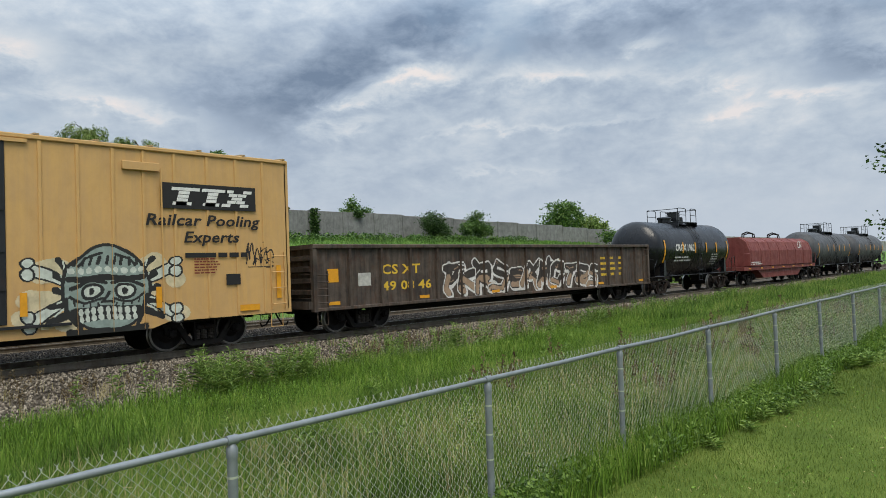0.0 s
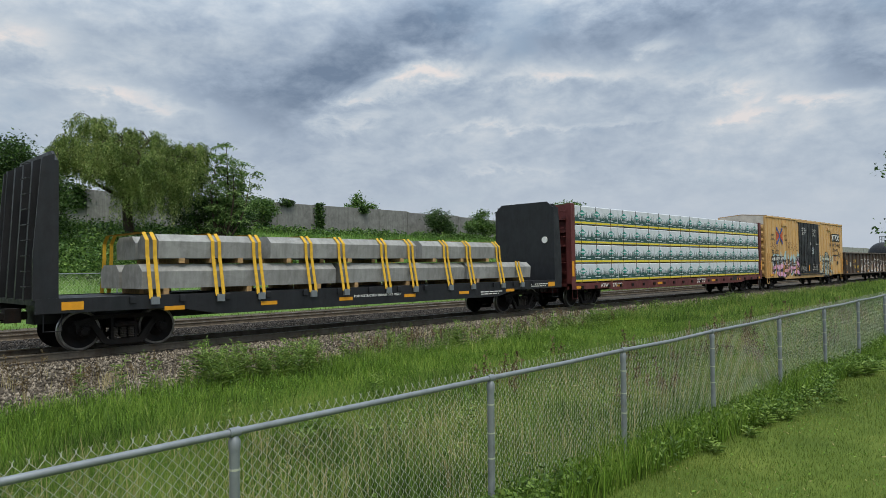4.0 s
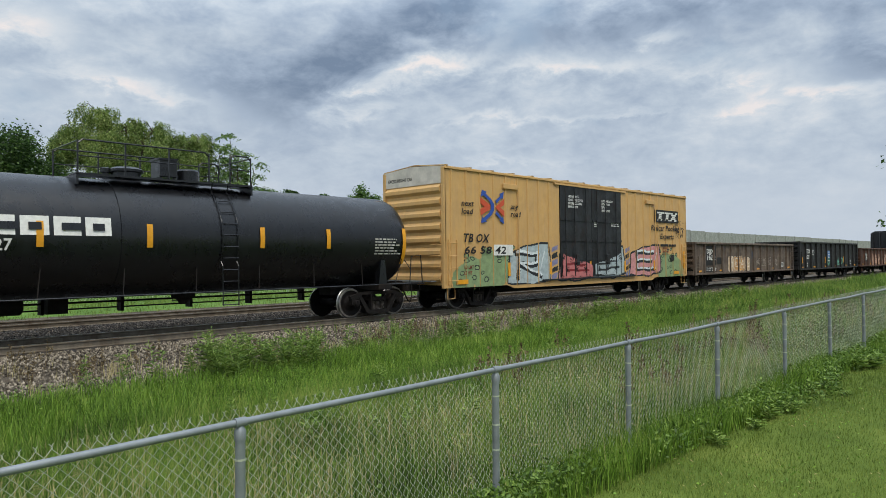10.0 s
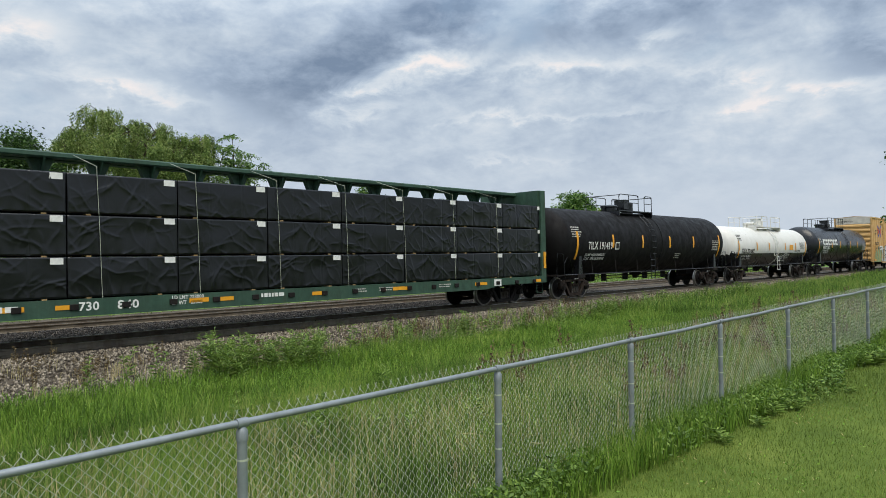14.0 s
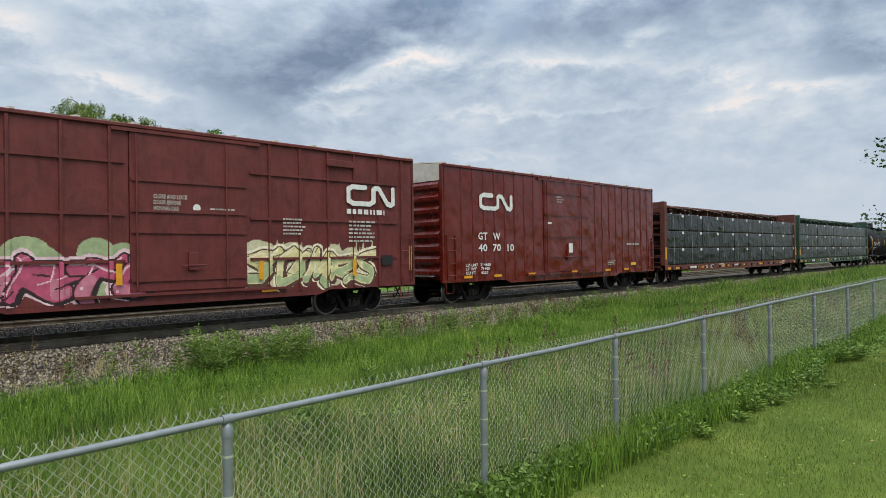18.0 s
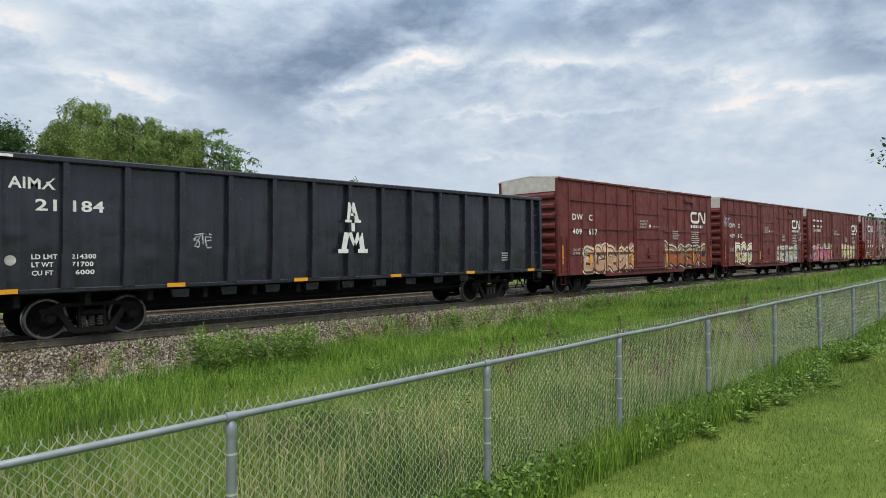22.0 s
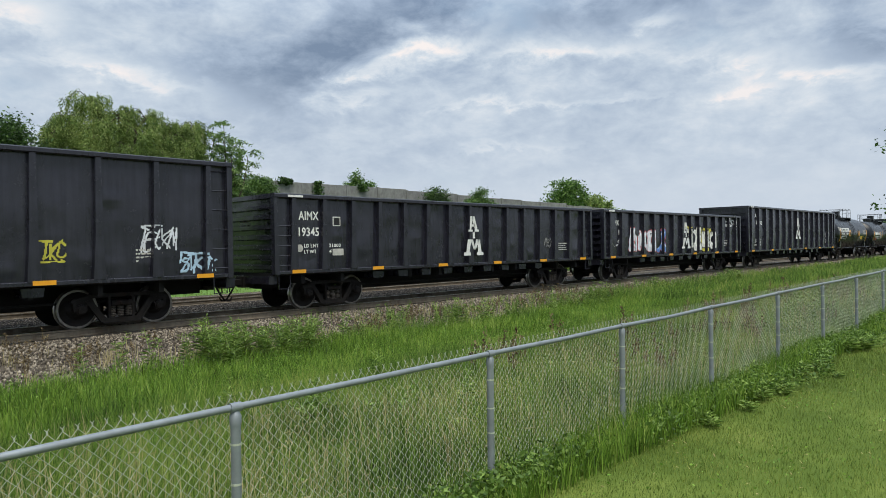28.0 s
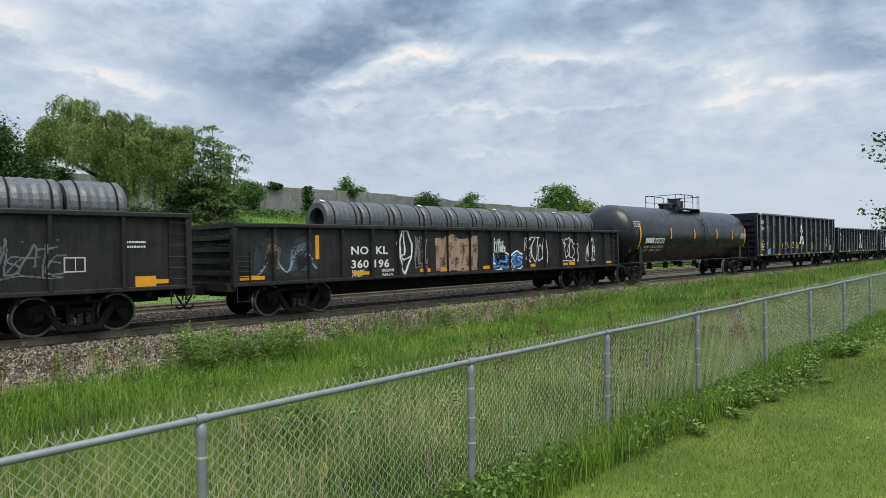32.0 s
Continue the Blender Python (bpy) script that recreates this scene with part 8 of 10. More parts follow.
def grid_boxcar(name, label, L, R, upper, number, spread):
    h = (R - L) / 2
    ribs = [-h + 0.75 + i * 1.02 for i in range(6)] + [2.3 + i * 0.98 for i in range(6)]
    car, h, w, depth = boxcar(name, label, L, R, 4.94, 0.82, M_RED_BOX, M_ROOF, ribs, (-1.45, 1.6), waffle=(1.75, 2.84, 4.06), rib_out=0.05, rails=(1.3, 2.45, 2.95, 3.68), inset=2.1)
    y = -w - 0.055
    worm(car, 4.93, 3.32, 1.95, 0.66, lambda x: -w - 0.052)
    bars("stencil", car, 4.93, 3.00, y, 1, 1.95, 0.32, M_WHITE, "", 3, 8)
    zz = 3.2
    for line in upper:
        lettering("lettering", line, car, -h + 0.95, zz, y, 0.26, M_WHITE, None if not spread else spread, spacing=1.1)
        zz -= 0.62
    lettering("lettering", number, car, -h + 0.95, zz, y, 0.24, M_WHITE, 2.0, spacing=1.15)
    lettering("lettering", "LD LMT  214300\nLT WT   67700", car, -h + 0.95, 1.85, y, 0.11, M_OFFWHITE, 1.3)
    lettering("lettering", "CLOSE AND LOCK\nDOOR BEFORE\nMOVING CAR", car, -0.9, 3.25, -w - 0.075, 0.1, M_OFFWHITE, 0.85)
    bars("stencil", car, 0.55, 3.0, -w - 0.04, 1, 0.9, 0.09, M_OFFWHITE, "", 8)
    bars("stencil", car, 2.7, 2.4, y, 5, 0.8, 0.5, M_OFFWHITE, "", 9)
    bars("stencil", car, 5.0, 2.2, y, 6, 1.2, 0.7, M_OFFWHITE, "", 10)
    g = Geo()
    g.lathe([(-w - 0.04, 0.10), (-w - 0.045, 0.10)], "y", (0.2, 0, 3.05), 16)
    part("placard", g, M_WHITE, car)
    plate("placard", car, 6.3, 6.75, 1.5, 1.8, y, M_INK, "", 0.004)
    plate("reflector", car, h - 0.2, h - 0.08, 1.3, 2.1, -w - 0.01, M_REFLECT, "amber reflective strip")
    for x in (-5.4, -1.7, 2.0, 5.2):
        plate("reflector", car, x - 0.07, x + 0.07, 1.2, 1.7, y - 0.002, M_REFLECT, "amber reflective strip", 0.004)
    plate("reflector", car, -h + 0.15, -h + 0.3, 1.3, 2.1, -w - 0.01, M_REFLECT, "amber reflective strip")
    plate("reflector", car, 2.0, 2.5, 0.86, 0.95, y, M_REFLECT, "amber reflective strip")
    g = Geo()
    g.box(4.2, 5.2, -w - 0.10, -w - 0.05, 4.45, 4.65, 0, 0.01)
    part("brake_housing", g, M_RED_BOX, car)
    return car, h, w, depth, y


def plain_stencils(car, x, z, y, mat, seed=1, w=0.9, hh=0.45, rows=4):
    bars("stencil", car, x, z, y, rows, w, hh, mat, "", seed)


# two grey tank cars and a coil car far ahead
tank_car("tank_car", "dull grey tank car with a banded shell", 79.5, 11.6, 1.45, 2.4, 9.0, M_TANK_GREY, bands=[(0, 0.4)])
tank_car("tank_car", "dull grey tank car with a banded shell", 66.3, 11.6, 1.45, 2.4, 9.0, M_TANK_GREY, bands=[(-1.0, 0.4), (2.2, 0.3)])
coil_car(52.3, 7.6)
car, h, top = tank_car("tank_car", "short black tank car with white stencils", 37.9, 10.4, 1.5, 2.5, 8.0, M_TANK, bands=[(0.2, 1.2)])
on_shell("CRGX 19622", car, -2.9, 2.35, 0.36, M_WHITE, 1.5, 2.5, 2.6)
bars_on_shell(car, -2.9, 1.75, 2, 2.4, 0.34, M_WHITE, 1.5, 2.5)
bars_on_shell(car, 1.9, 1.5, 5, 1.0, 0.7, M_OFFWHITE, 1.5, 2.5, 2)

car, h, sh, wd, xs, dep = gondola("gondola_car", "weathered dark brown gondola car with white graffiti", 11.44, 31.72, 2.68, 0.72, 16, M_BROWN_GON, end_ribs=4)
lettering("lettering", "CS XT", car, -7.5, 1.74, -sh - 0.006, 0.30, M_PLATE_Y, 1.7)
lettering("lettering", "49 08 46", car, -7.5, 1.22, -sh - 0.006, 0.28, M_PLATE_Y, 2.2)
block_piece(10.3, 1.6, 5, 11, 0.05, 0.025, False, False, forms=(7, 5, 1, 2, 8, 6, 3, 4, 7, 8, 2)).spray_to("graffiti", car, -4.9, 0.76, dep, [spray("c9c4bd"), spray("3d352f"), spray("a58a70"), spray("d8d5cf"), spray("2f2823")], "white and buff graffiti")
for i in range(3):
    plain_stencils(car, 5.65 + i * 0.8, 1.2, -sh - 0.006, M_PLATE_Y, 30 + i, 0.5, 1.0, 4)
plate("placard", car, -8.45, -7.95, 1.40, 1.80, -sh - 0.002, M_OFFWHITE, "", 0.004)
plate("placard", car, -9.6, -9.2, 1.55, 1.95, -sh - 0.002, M_REFLECT, "", 0.004)

car, h, w, dep, y = yellow_boxcar("boxcar", "yellow boxcar with black double doors and colourful graffiti", -7.90, 10.61, "66 09 59", (M_INK, M_WHITE))
block_piece(6.2, 1.9, 12, 6, 0.05, 0.022, True, True, forms=(6, 8, 4, 6, 2)).spray_to("graffiti", car, -8.3, 0.78, dep, [spray("a9c6c9"), spray("2c2a33"), spray("d9a0bf"), spray("201d22"), spray("e6e2e4")], "pink and black graffiti on pale blue")
sk = Canvas(4.0, 2.1, 0.018, 4)
for k in range(26):
    q = random.Random(k + 500)
    sk.blob(q.uniform(0.35, 3.65), q.uniform(0.25, 1.6), q.uniform(0.2, 0.38), q.uniform(0.14, 0.28), 0)
for s in (-1, 1):
    sk.line([(2.0, 0.7), (2.0 + s * 1.55, 1.5)], 0.13, 3)
    sk.line([(2.0, 1.2), (2.0 + s * 1.55, 0.35)], 0.13, 3)
    sk.line([(2.0, 0.7), (2.0 + s * 1.55, 1.5)], 0.09, 4)
    sk.line([(2.0, 1.2), (2.0 + s * 1.55, 0.35)], 0.09, 4)
    for dz in (1.5, 0.35):
        sk.blob(2.0 + s * 1.6, dz + 0.12, 0.17, 0.14, 3)
        sk.blob(2.0 + s * 1.6, dz - 0.12, 0.17, 0.14, 3)
        sk.blob(2.0 + s * 1.6, dz + 0.12, 0.12, 0.10, 4)
        sk.blob(2.0 + s * 1.6, dz - 0.12, 0.12, 0.10, 4)
    for k in range(5):
        sk.line([(2.0 + s * 0.7, 0.5 + k * 0.2), (2.0 + s * (1.22 - 0.05 * k), 0.30 + k * 0.34)], 0.075, 3)
        sk.line([(2.0 + s * 0.85, 0.6 + k * 0.2), (2.0 + s * (1.10 - 0.05 * k), 0.42 + k * 0.3)], 0.02, 4)
sk.blob(2.0, 1.0, 0.98, 1.0, 3)
sk.blob(2.0, 1.0, 0.90, 0.93, 1)
sk.line([(1.2, 1.25), (2.8, 1.25)], 0.07, 3)
for k in range(9):
    sk.blob(1.25 + k * 0.19, 1.42, 0.07, 0.06, 4)
    sk.line([(1.3 + k * 0.17, 1.55), (1.35 + k * 0.16, 1.72)], 0.035, 3)
for s in (-1, 1):
    sk.blob(2.0 + s * 0.36, 0.95, 0.25, 0.18, 3)
    sk.blob(2.0 + s * 0.36, 0.95, 0.18, 0.11, 4)
    sk.blob(2.0 + s * 0.36, 0.95, 0.06, 0.07, 3)
sk.line([(2.0, 0.9), (1.88, 0.7), (2.12, 0.7)], 0.035, 3)
for s in (-1, 1):
    sk.line(curve([(2.0 + s * 0.08, 1.12), (2.0 + s * 0.4, 1.20), (2.0 + s * 0.78, 1.02)]), 0.045, 3)
    sk.line(curve([(2.0 + s * 0.12, 0.78), (2.0 + s * 0.5, 0.72), (2.0 + s * 0.8, 0.86)]), 0.03, 3)
    sk.line(curve([(2.0 + s * 0.62, 0.15), (2.0 + s * 0.82, 0.5), (2.0 + s * 0.86, 0.8)]), 0.05, 3)
    for k in range(4):
        sk.line([(2.0 + s * (0.18 + 0.17 * k), 0.60 + 0.02 * k), (2.0 + s * (0.2 + 0.17 * k), 0.68 + 0.03 * k)], 0.02, 3)
    sk.line(curve([(2.0 + s * 0.15, 1.80), (2.0 + s * 0.45, 1.72), (2.0 + s * 0.62, 1.52)]), 0.03, 3)
sk.line(curve([(1.2, 0.05), (2.0, 0.0), (2.8, 0.05)]), 0.09, 3)
sk.line([(1.35, 0.45), (2.65, 0.45)], 0.15, 3)
for k in range(9):
    sk.blob(1.42 + k * 0.145, 0.5, 0.055, 0.08, 4)
    sk.blob(1.42 + k * 0.145, 0.36, 0.055, 0.07, 4)
sk.spray_to("graffiti", car, 2.45, 0.66, dep, [spray("cdbf9a"), spray("8e9d94"), spray("7b9384"), spray("22221f"), spray("c9cfc2")], "grey-green and black graffiti of a carved mask")
scrawl(1.7, 0.75, 8, 5, 0.028).spray_to("graffiti", car, -8.6, 2.72, dep, [spray("86653a")], "faded brown graffiti")
scrawl(2.8, 0.7, 9, 7, 0.03).spray_to("graffiti", car, -5.4, 2.62, dep, [spray("86653a")], "faded brown graffiti")
scrawl(0.9, 0.8, 10, 4, 0.024).spray_to("graffiti", car, 7.9, 2.0, dep, [spray("1d1a18")], "black graffiti")
scrawl(0.9, 0.6, 13, 4, 0.03).spray_to("graffiti", car, 0.35, 2.4, lambda x: -w - 0.075, [spray("c9d3da")], "pale graffiti")
scrawl(1.6, 0.6, 14, 6, 0.03).spray_to("graffiti", car, -2.3, 1.15, lambda x: -w - 0.075, [spray("9c9a94")], "grey graffiti")
scrawl(1.8, 0.6, 15, 6, 0.03).spray_to("graffiti", car, 0.4, 1.2, lambda x: -w - 0.075, [spray("a5a39d")], "grey graffiti")

car, h, c = centrebeam("centrebeam_flatcar", "maroon centrebeam flat car stacked with white-wrapped lumber", -31.19, -8.86, M_MAROON_CB, 4.46)
printed_packs(c, h, 6, 4, 1.04, 4.42, "lumber on the maroon flat car")
lettering("lettering", "ATW    273688", car, -h + 2.3, 0.83, -1.588, 0.16, M_WHITE, 1.9)
lettering("lettering", "LD LMT 225900\nLT WT   60100", car, 1.2, 0.92, -1.588, 0.1, M_WHITE, 1.1)
plate("placard", car, h - 4.9, h - 4.3, 0.82, 1.04, -1.59, M_INK, "", 0.004)

bulkhead_flat(-51.37, -31.95)

car, h, sh, wd, xs, dep = gondola("gondola_car", "rusty brown gondola car with peach-coloured graffiti", -69.2, -53.06, 2.47, 0.76, 13, M_RUST_GON, end_ribs=4, wide=1.6)
plate("number_patch", car, -6.28, -5.2, 1.25, 2.02, -sh - 0.002, M_INK, "", 0.003)
lettering("lettering", "DJJX\n19700", car, -6.2, 1.72, -sh - 0.008, 0.24, M_WHITE, 0.95)
block_piece(3.9, 1.42, 21, 4, 0.04, 0.025, True, True, forms=(3, 6, 3, 5)).spray_to("graffiti", car, -4.55, 0.67, dep, [spray("8d6a55"), spray("b98f77"), spray("a67d66"), spray("2c211c"), spray("d2b49f")], "peach and black graffiti")
block_piece(4.8, 1.4, 22, 5, 0.04, 0.025, True, forms=(3, 1, 6, 3, 8)).spray_to("graffiti", car, 0.31, 0.67, dep, [spray("7d5f4e"), spray("b5907b"), spray("9c7a66"), spray("2c211c"), spray("d2b49f")], "peach and black graffiti")
scrawl(0.7, 0.5, 23, 3).spray_to("graffiti", car, -8.05, 1.15, dep, [spray("c98a2c")], "orange graffiti")
scrawl(0.7, 0.6, 24, 4).spray_to("graffiti", car, 6.1, 1.2, dep, [spray("b9a494")], "pale graffiti")

car, h, sh, wd, xs, dep = gondola("gondola_car", "black gondola car with a blue emblem and small graffiti", -86.28, -70.46, 2.86, 0.74, 12, M_BLACK_GON, end_ribs=5, wide=1.6)
lettering("lettering", "JTIX\n335", car, -6.38, 1.98, -sh - 0.006, 0.3, M_WHITE, 1.05)
plate("placard", car, -4.80, -4.45, 1.85, 2.2, -sh - 0.002, M_WHITE, "", 0.003)
plate("placard", car, -4.76, -4.49, 1.89, 2.16, -sh - 0.006, M_INK, "", 0.003)
plate("emblem_panel", car, -0.86, -0.23, 1.57, 2.19, -sh - 0.002, spray("4a7ab2"), "blue and white emblem", 0.004)
for k in range(3):
    plate("emblem_bar", car, -0.76, -0.33, 1.64 + k * 0.2, 1.70 + k * 0.2, -sh - 0.007, M_WHITE, "", 0.003)
plate("emblem_panel", car, -0.86, -0.23, 1.28, 1.5, -sh - 0.002, M_WRAPG, "dark green panel", 0.004)
bars("stencil", car, -0.80, 1.32, -sh - 0.007, 1, 0.6, 0.14, M_WHITE, "", 5, 1)
for i, (x, s, cl) in enumerate(((-0.9, 31, "6fbf9f"), (1.85, 32, "7fc6b0"), (2.85, 33, "6fbfa8"), (5.3, 34, "c9c9c4"))):
    scrawl(0.62, 0.62, s, 2, 0.04).spray_to("graffiti", car, x, 1.0, dep, [spray(cl)], "pale green graffiti")
for x in (-7.12, -3.65, -1.51, 1.43, 3.68, 6.6):
    plate("reflector", car, x - 0.07, x + 0.07, 1.2, 1.7, -sh - 0.004, M_REFLECT, "amber reflective strip", 0.004)
stencil_set(car, -6.38, 1.15, -sh - 0.006, M_WHITE, size=0.1)
plate("placard", car, 7.05, 7.5, 0.92, 1.2, -sh - 0.002, M_INK, "", 0.004)

car, h, sh, wd, xs, dep = gondola("gondola_car", "weathered brown gondola car with black number panel and graffiti", -103.89, -87.85, 2.62, 0.78, 13, M_DUST_GON, end_ribs=4, wide=1.6)
plate("number_patch", car, -6.45, -5.05, 1.3, 2.42, -sh - 0.002, M_INK, "black number panel", 0.003)
lettering("lettering", "DJJX\n19632", car, -6.33, 1.98, -sh - 0.008, 0.26, M_WHITE, 1.15)
plate("number_patch", car, -6.45, -5.05, 0.92, 1.2, -sh - 0.002, M_INK, "", 0.003)
lettering("lettering", "LD LMT 219600\nLT WT   65400", car, -6.38, 1.10, -sh - 0.008, 0.08, M_WHITE, 1.3)
block_piece(3.4, 1.15, 44, 4, 0.03, 0.025).spray_to("graffiti", car, -3.37, 0.80, dep, [spray("a58a6e"), spray("c7ad8c"), spray("b98a52"), spray("d9cdb9"), spray("e3d9c8")], "buff graffiti")
plate("emblem_panel", car, 0.31, 0.91, 1.62, 2.2, -sh - 0.002, spray("4d463f"), "faded blue emblem", 0.004)
plate("emblem_panel", car, 0.38, 0.84, 1.72, 2.1, -sh - 0.008, spray("3b4150"), "", 0.003)
for i, (x, s) in enumerate(((1.1, 51), (2.1, 52), (3.1, 53), (4.3, 54))):
    scrawl(0.75, 0.6, s, 3, 0.018, 0.016).spray_to("graffiti", car, x, 1.15, dep, [spray("a3978a")], "pale graffiti")
plate("placard", car, 5.70, 6.22, 1.05, 1.35, -sh - 0.002, M_WHITE, "", 0.004)
plate("placard", car, 5.74, 6.18, 1.09, 1.31, -sh - 0.007, M_INK, "", 0.004)
bars("stencil", car, 5.76, 1.11, -sh - 0.012, 2, 0.4, 0.18, M_WHITE, "", 61, 2)
plate("number_patch", car, -4.95, -4.21, 1.35, 1.75, -sh - 0.002, M_INK, "", 0.003)

car, h, w, dep, y = yellow_boxcar("boxcar", "yellow boxcar with black doors and grey-pink graffiti", -123.44, -104.99, "66 58 42", None)
plate("number_patch", car, -6.69, -5.57, 1.92, 2.32, y + 0.001, M_WHITE, "", 0.004)
big = Canvas(18.0, 1.75, 0.03, 6)
for i in range(60):
    q = random.Random(i)
    xx = q.uniform(0.5, 17.5)
    if xx < 4.2 or xx > 14.4:
        big.blob(xx, q.uniform(0.2, 0.85), q.uniform(0.4, 0.9), q.uniform(0.3, 0.65), 0)
for i in range(40):
    q = random.Random(i + 99)
    xx = q.choice((q.uniform(0.4, 3.6), q.uniform(14.8, 17.6)))
    zz = q.uniform(0.2, 1.5)
    big.blob(xx, zz, 0.13, 0.09, 3)
    big.blob(xx, zz, 0.09, 0.055, 0)
forms = [(3.2, 5.85, 1, 0.0, 1.6), (6.5, 8.95, 2, 0.05, 1.5), (9.0, 11.78, 1, 0.1, 1.5), (12.3, 15.3, 2, 0.12, 1.6)]
for a, b, m, z0, z1 in forms:
    body = [(a, z0 + 0.1), (a + 0.1, 1.15), (a + (b - a) * 0.45, z1 - 0.12), (b - 0.2, z1), (b - 0.05, z1 - 0.5), (b, z0 + 0.2), (a + (b - a) * 0.6, z0 + 0.02)]
    big.line(body + body[:1], 0.08, 3)
    big.area(body, m)
    for st in GLYPHS[{3.2: 1, 6.5: 8, 9.0: 2, 12.3: 8}[a]]:
        pts = [(a + 0.4 + px * (b - a - 0.9), z0 + 0.28 + pz * (z1 - z0 - 0.62)) for px, pz in st]
        big.line(pts, 0.10, 3)
        big.line([(px + 0.05, pz + 0.05) for px, pz in pts], 0.045, 4)
    big.line([(a + (b - a) * 0.7, z0 + 0.25), (b - 0.35, z1 - 0.35)], 0.03, 4)
for a in (6.0, 11.85):
    for k in range(5):
        big.area([(a, 0.1 + k * 0.28), (a + 0.4, 0.22 + k * 0.28), (a + 0.4, 0.42 + k * 0.28), (a, 0.3 + k * 0.28)], 3 if k % 2 else 5)
big.spray_to("graffiti", car, -9.0, 0.80, dep, [spray("84996c"), spray("a9b6b8"), spray("c98d8b"), spray("1e2326"), spray("d5dcdd"), spray("7f7fa0")], "grey and pink block graffiti over a green cloud")
dr = Canvas(2.4, 1.1, 0.03, 2)
dr.area([(0.0, 0.0), (2.3, 0.05), (2.3, 0.55), (1.2, 0.75), (0.1, 1.05)], 0)
dr.line([(0.3, 0.35), (2.0, 0.3)], 0.05, 1)
dr.line([(0.3, 0.6), (1.7, 0.55)], 0.04, 1)
dr.wipe(0.12)
dr.spray_to("graffiti", car, -2.4, 0.95, lambda x: -w - 0.075, [spray("bb6f6d"), spray("7f1f24")], "red graffiti over the door")
dr = Canvas(2.3, 1.1, 0.03, 3)
dr.area([(0.0, 0.1), (2.2, 0.05), (2.2, 1.05), (1.3, 0.8), (0.05, 0.55)], 0)
dr.line([(0.3, 0.3), (2.0, 0.45)], 0.05, 1)
dr.line([(0.3, 0.55), (1.9, 0.7)], 0.04, 1)
dr.wipe(0.1)
dr.spray_to("graffiti", car, 0.1, 0.95, lambda x: -w - 0.075, [spray("a3afb1"), spray("22282b")], "grey graffiti over the door")
scrawl(1.0, 1.0, 61, 4, 0.03).spray_to("graffiti", car, 8.0, 2.7, dep, [spray("221d18")], "black graffiti")

# tank cars behind the second yellow boxcar
car, h, top = tank_car("tank_car", "long black tank car with bold white lettering", -132.2, 15.3, 1.45, 2.40, 12.4, M_TANK, bands=[(-0.16, 3.3)], dome=0.38, rusty=False, tape_x=(-6.85, -3.49, -1.16, 1.85, 4.02, 7.0), plat=(-2.62, 1.85), climb=0.9)
for i, x in enumerate((-5.78, -5.14, -4.50, -3.86, -3.22, -2.58)):
    g = Geo()
    g.prism_y([(x, 2.40), (x + 0.55, 2.40), (x + 0.55, 2.82), (x, 2.82)], -1.46, -1.455)
    shell_wrap(part("owner_mark", g, M_WHITE, car, "white block of the owner's mark"), 1.45, 2.40, 0.012)
    g = Geo()
    g.prism_y([(x + 0.15, 2.52), (x + (0.40 if i % 2 else 0.57), 2.52), (x + (0.40 if i % 2 else 0.57), 2.68), (x + 0.15, 2.68)], -1.47, -1.465)
    shell_wrap(part("owner_mark", g, M_TANK, car, ""), 1.45, 2.40, 0.018)
on_shell("PROX 75527", car, -5.75, 2.08, 0.24, M_WHITE, 1.45, 2.40, 1.75)
on_shell("LD LMT 187200 LB 84900 KG", car, -5.93, 1.90, 0.10, M_WHITE, 1.45, 2.40, 1.55)
on_shell("LT WT   76800 LB 34800 KG", car, -5.93, 1.75, 0.10, M_WHITE, 1.45, 2.40, 1.55)
bars_on_shell(car, 5.79, 1.95, 6, 1.15, 0.55, M_OFFWHITE, 1.45, 2.40, 3)
bars_on_shell(car, -6.9, 2.5, 4, 0.8, 0.45, M_OFFWHITE, 1.45, 2.40, 4)

car, h, top = tank_car("tank_car", "white tank car with a black lower half", -148.2, 14.4, 1.34, 2.22, 11.7, M_TANK_WHITE, lower_m=M_TANK, bands=[(0.7, 0.12)], dome=0.5, tall=0.9, tape_x=(-6.30, -3.35, -1.20, 1.89, 4.03, 6.25), plat=(-2.27, 2.20), climb=0.05)
on_shell("TILX 201002", car, -5.80, 1.84, 0.26, M_INK, 1.34, 2.22, 2.07)
on_shell("LD LMT 203600 LB  92350 KG", car, -5.88, 1.58, 0.10, M_WHITE, 1.34, 2.22, 1.75)
on_shell("LT WT   59400 LB  26950 KG", car, -5.88, 1.42, 0.10, M_WHITE, 1.34, 2.22, 1.75)
bars_on_shell(car, -6.3, 2.6, 4, 0.8, 0.4, M_INK, 1.34, 2.22, 5)
bars_on_shell(car, 4.95, 2.05, 7, 1.0, 0.5, M_INK, 1.34, 2.22, 6)
on_shell("HYDROGEN PEROXIDE", car, 3.85, 1.88, 0.12, M_INK, 1.34, 2.22, 1.25)
shell_wrap(plate("placard", car, 2.79, 3.55, 2.0, 2.35, -1.34, M_REFLECT, "amber notice"), 1.34, 2.22)
ob = scrawl(2.6, 0.6, 71, 9, 0.035).spray_to("graffiti", car, 0.45, 1.22, lambda x: -1.34, [spray("cfcfca")], "white graffiti")
shell_wrap(ob, 1.34, 2.22, 0.014)

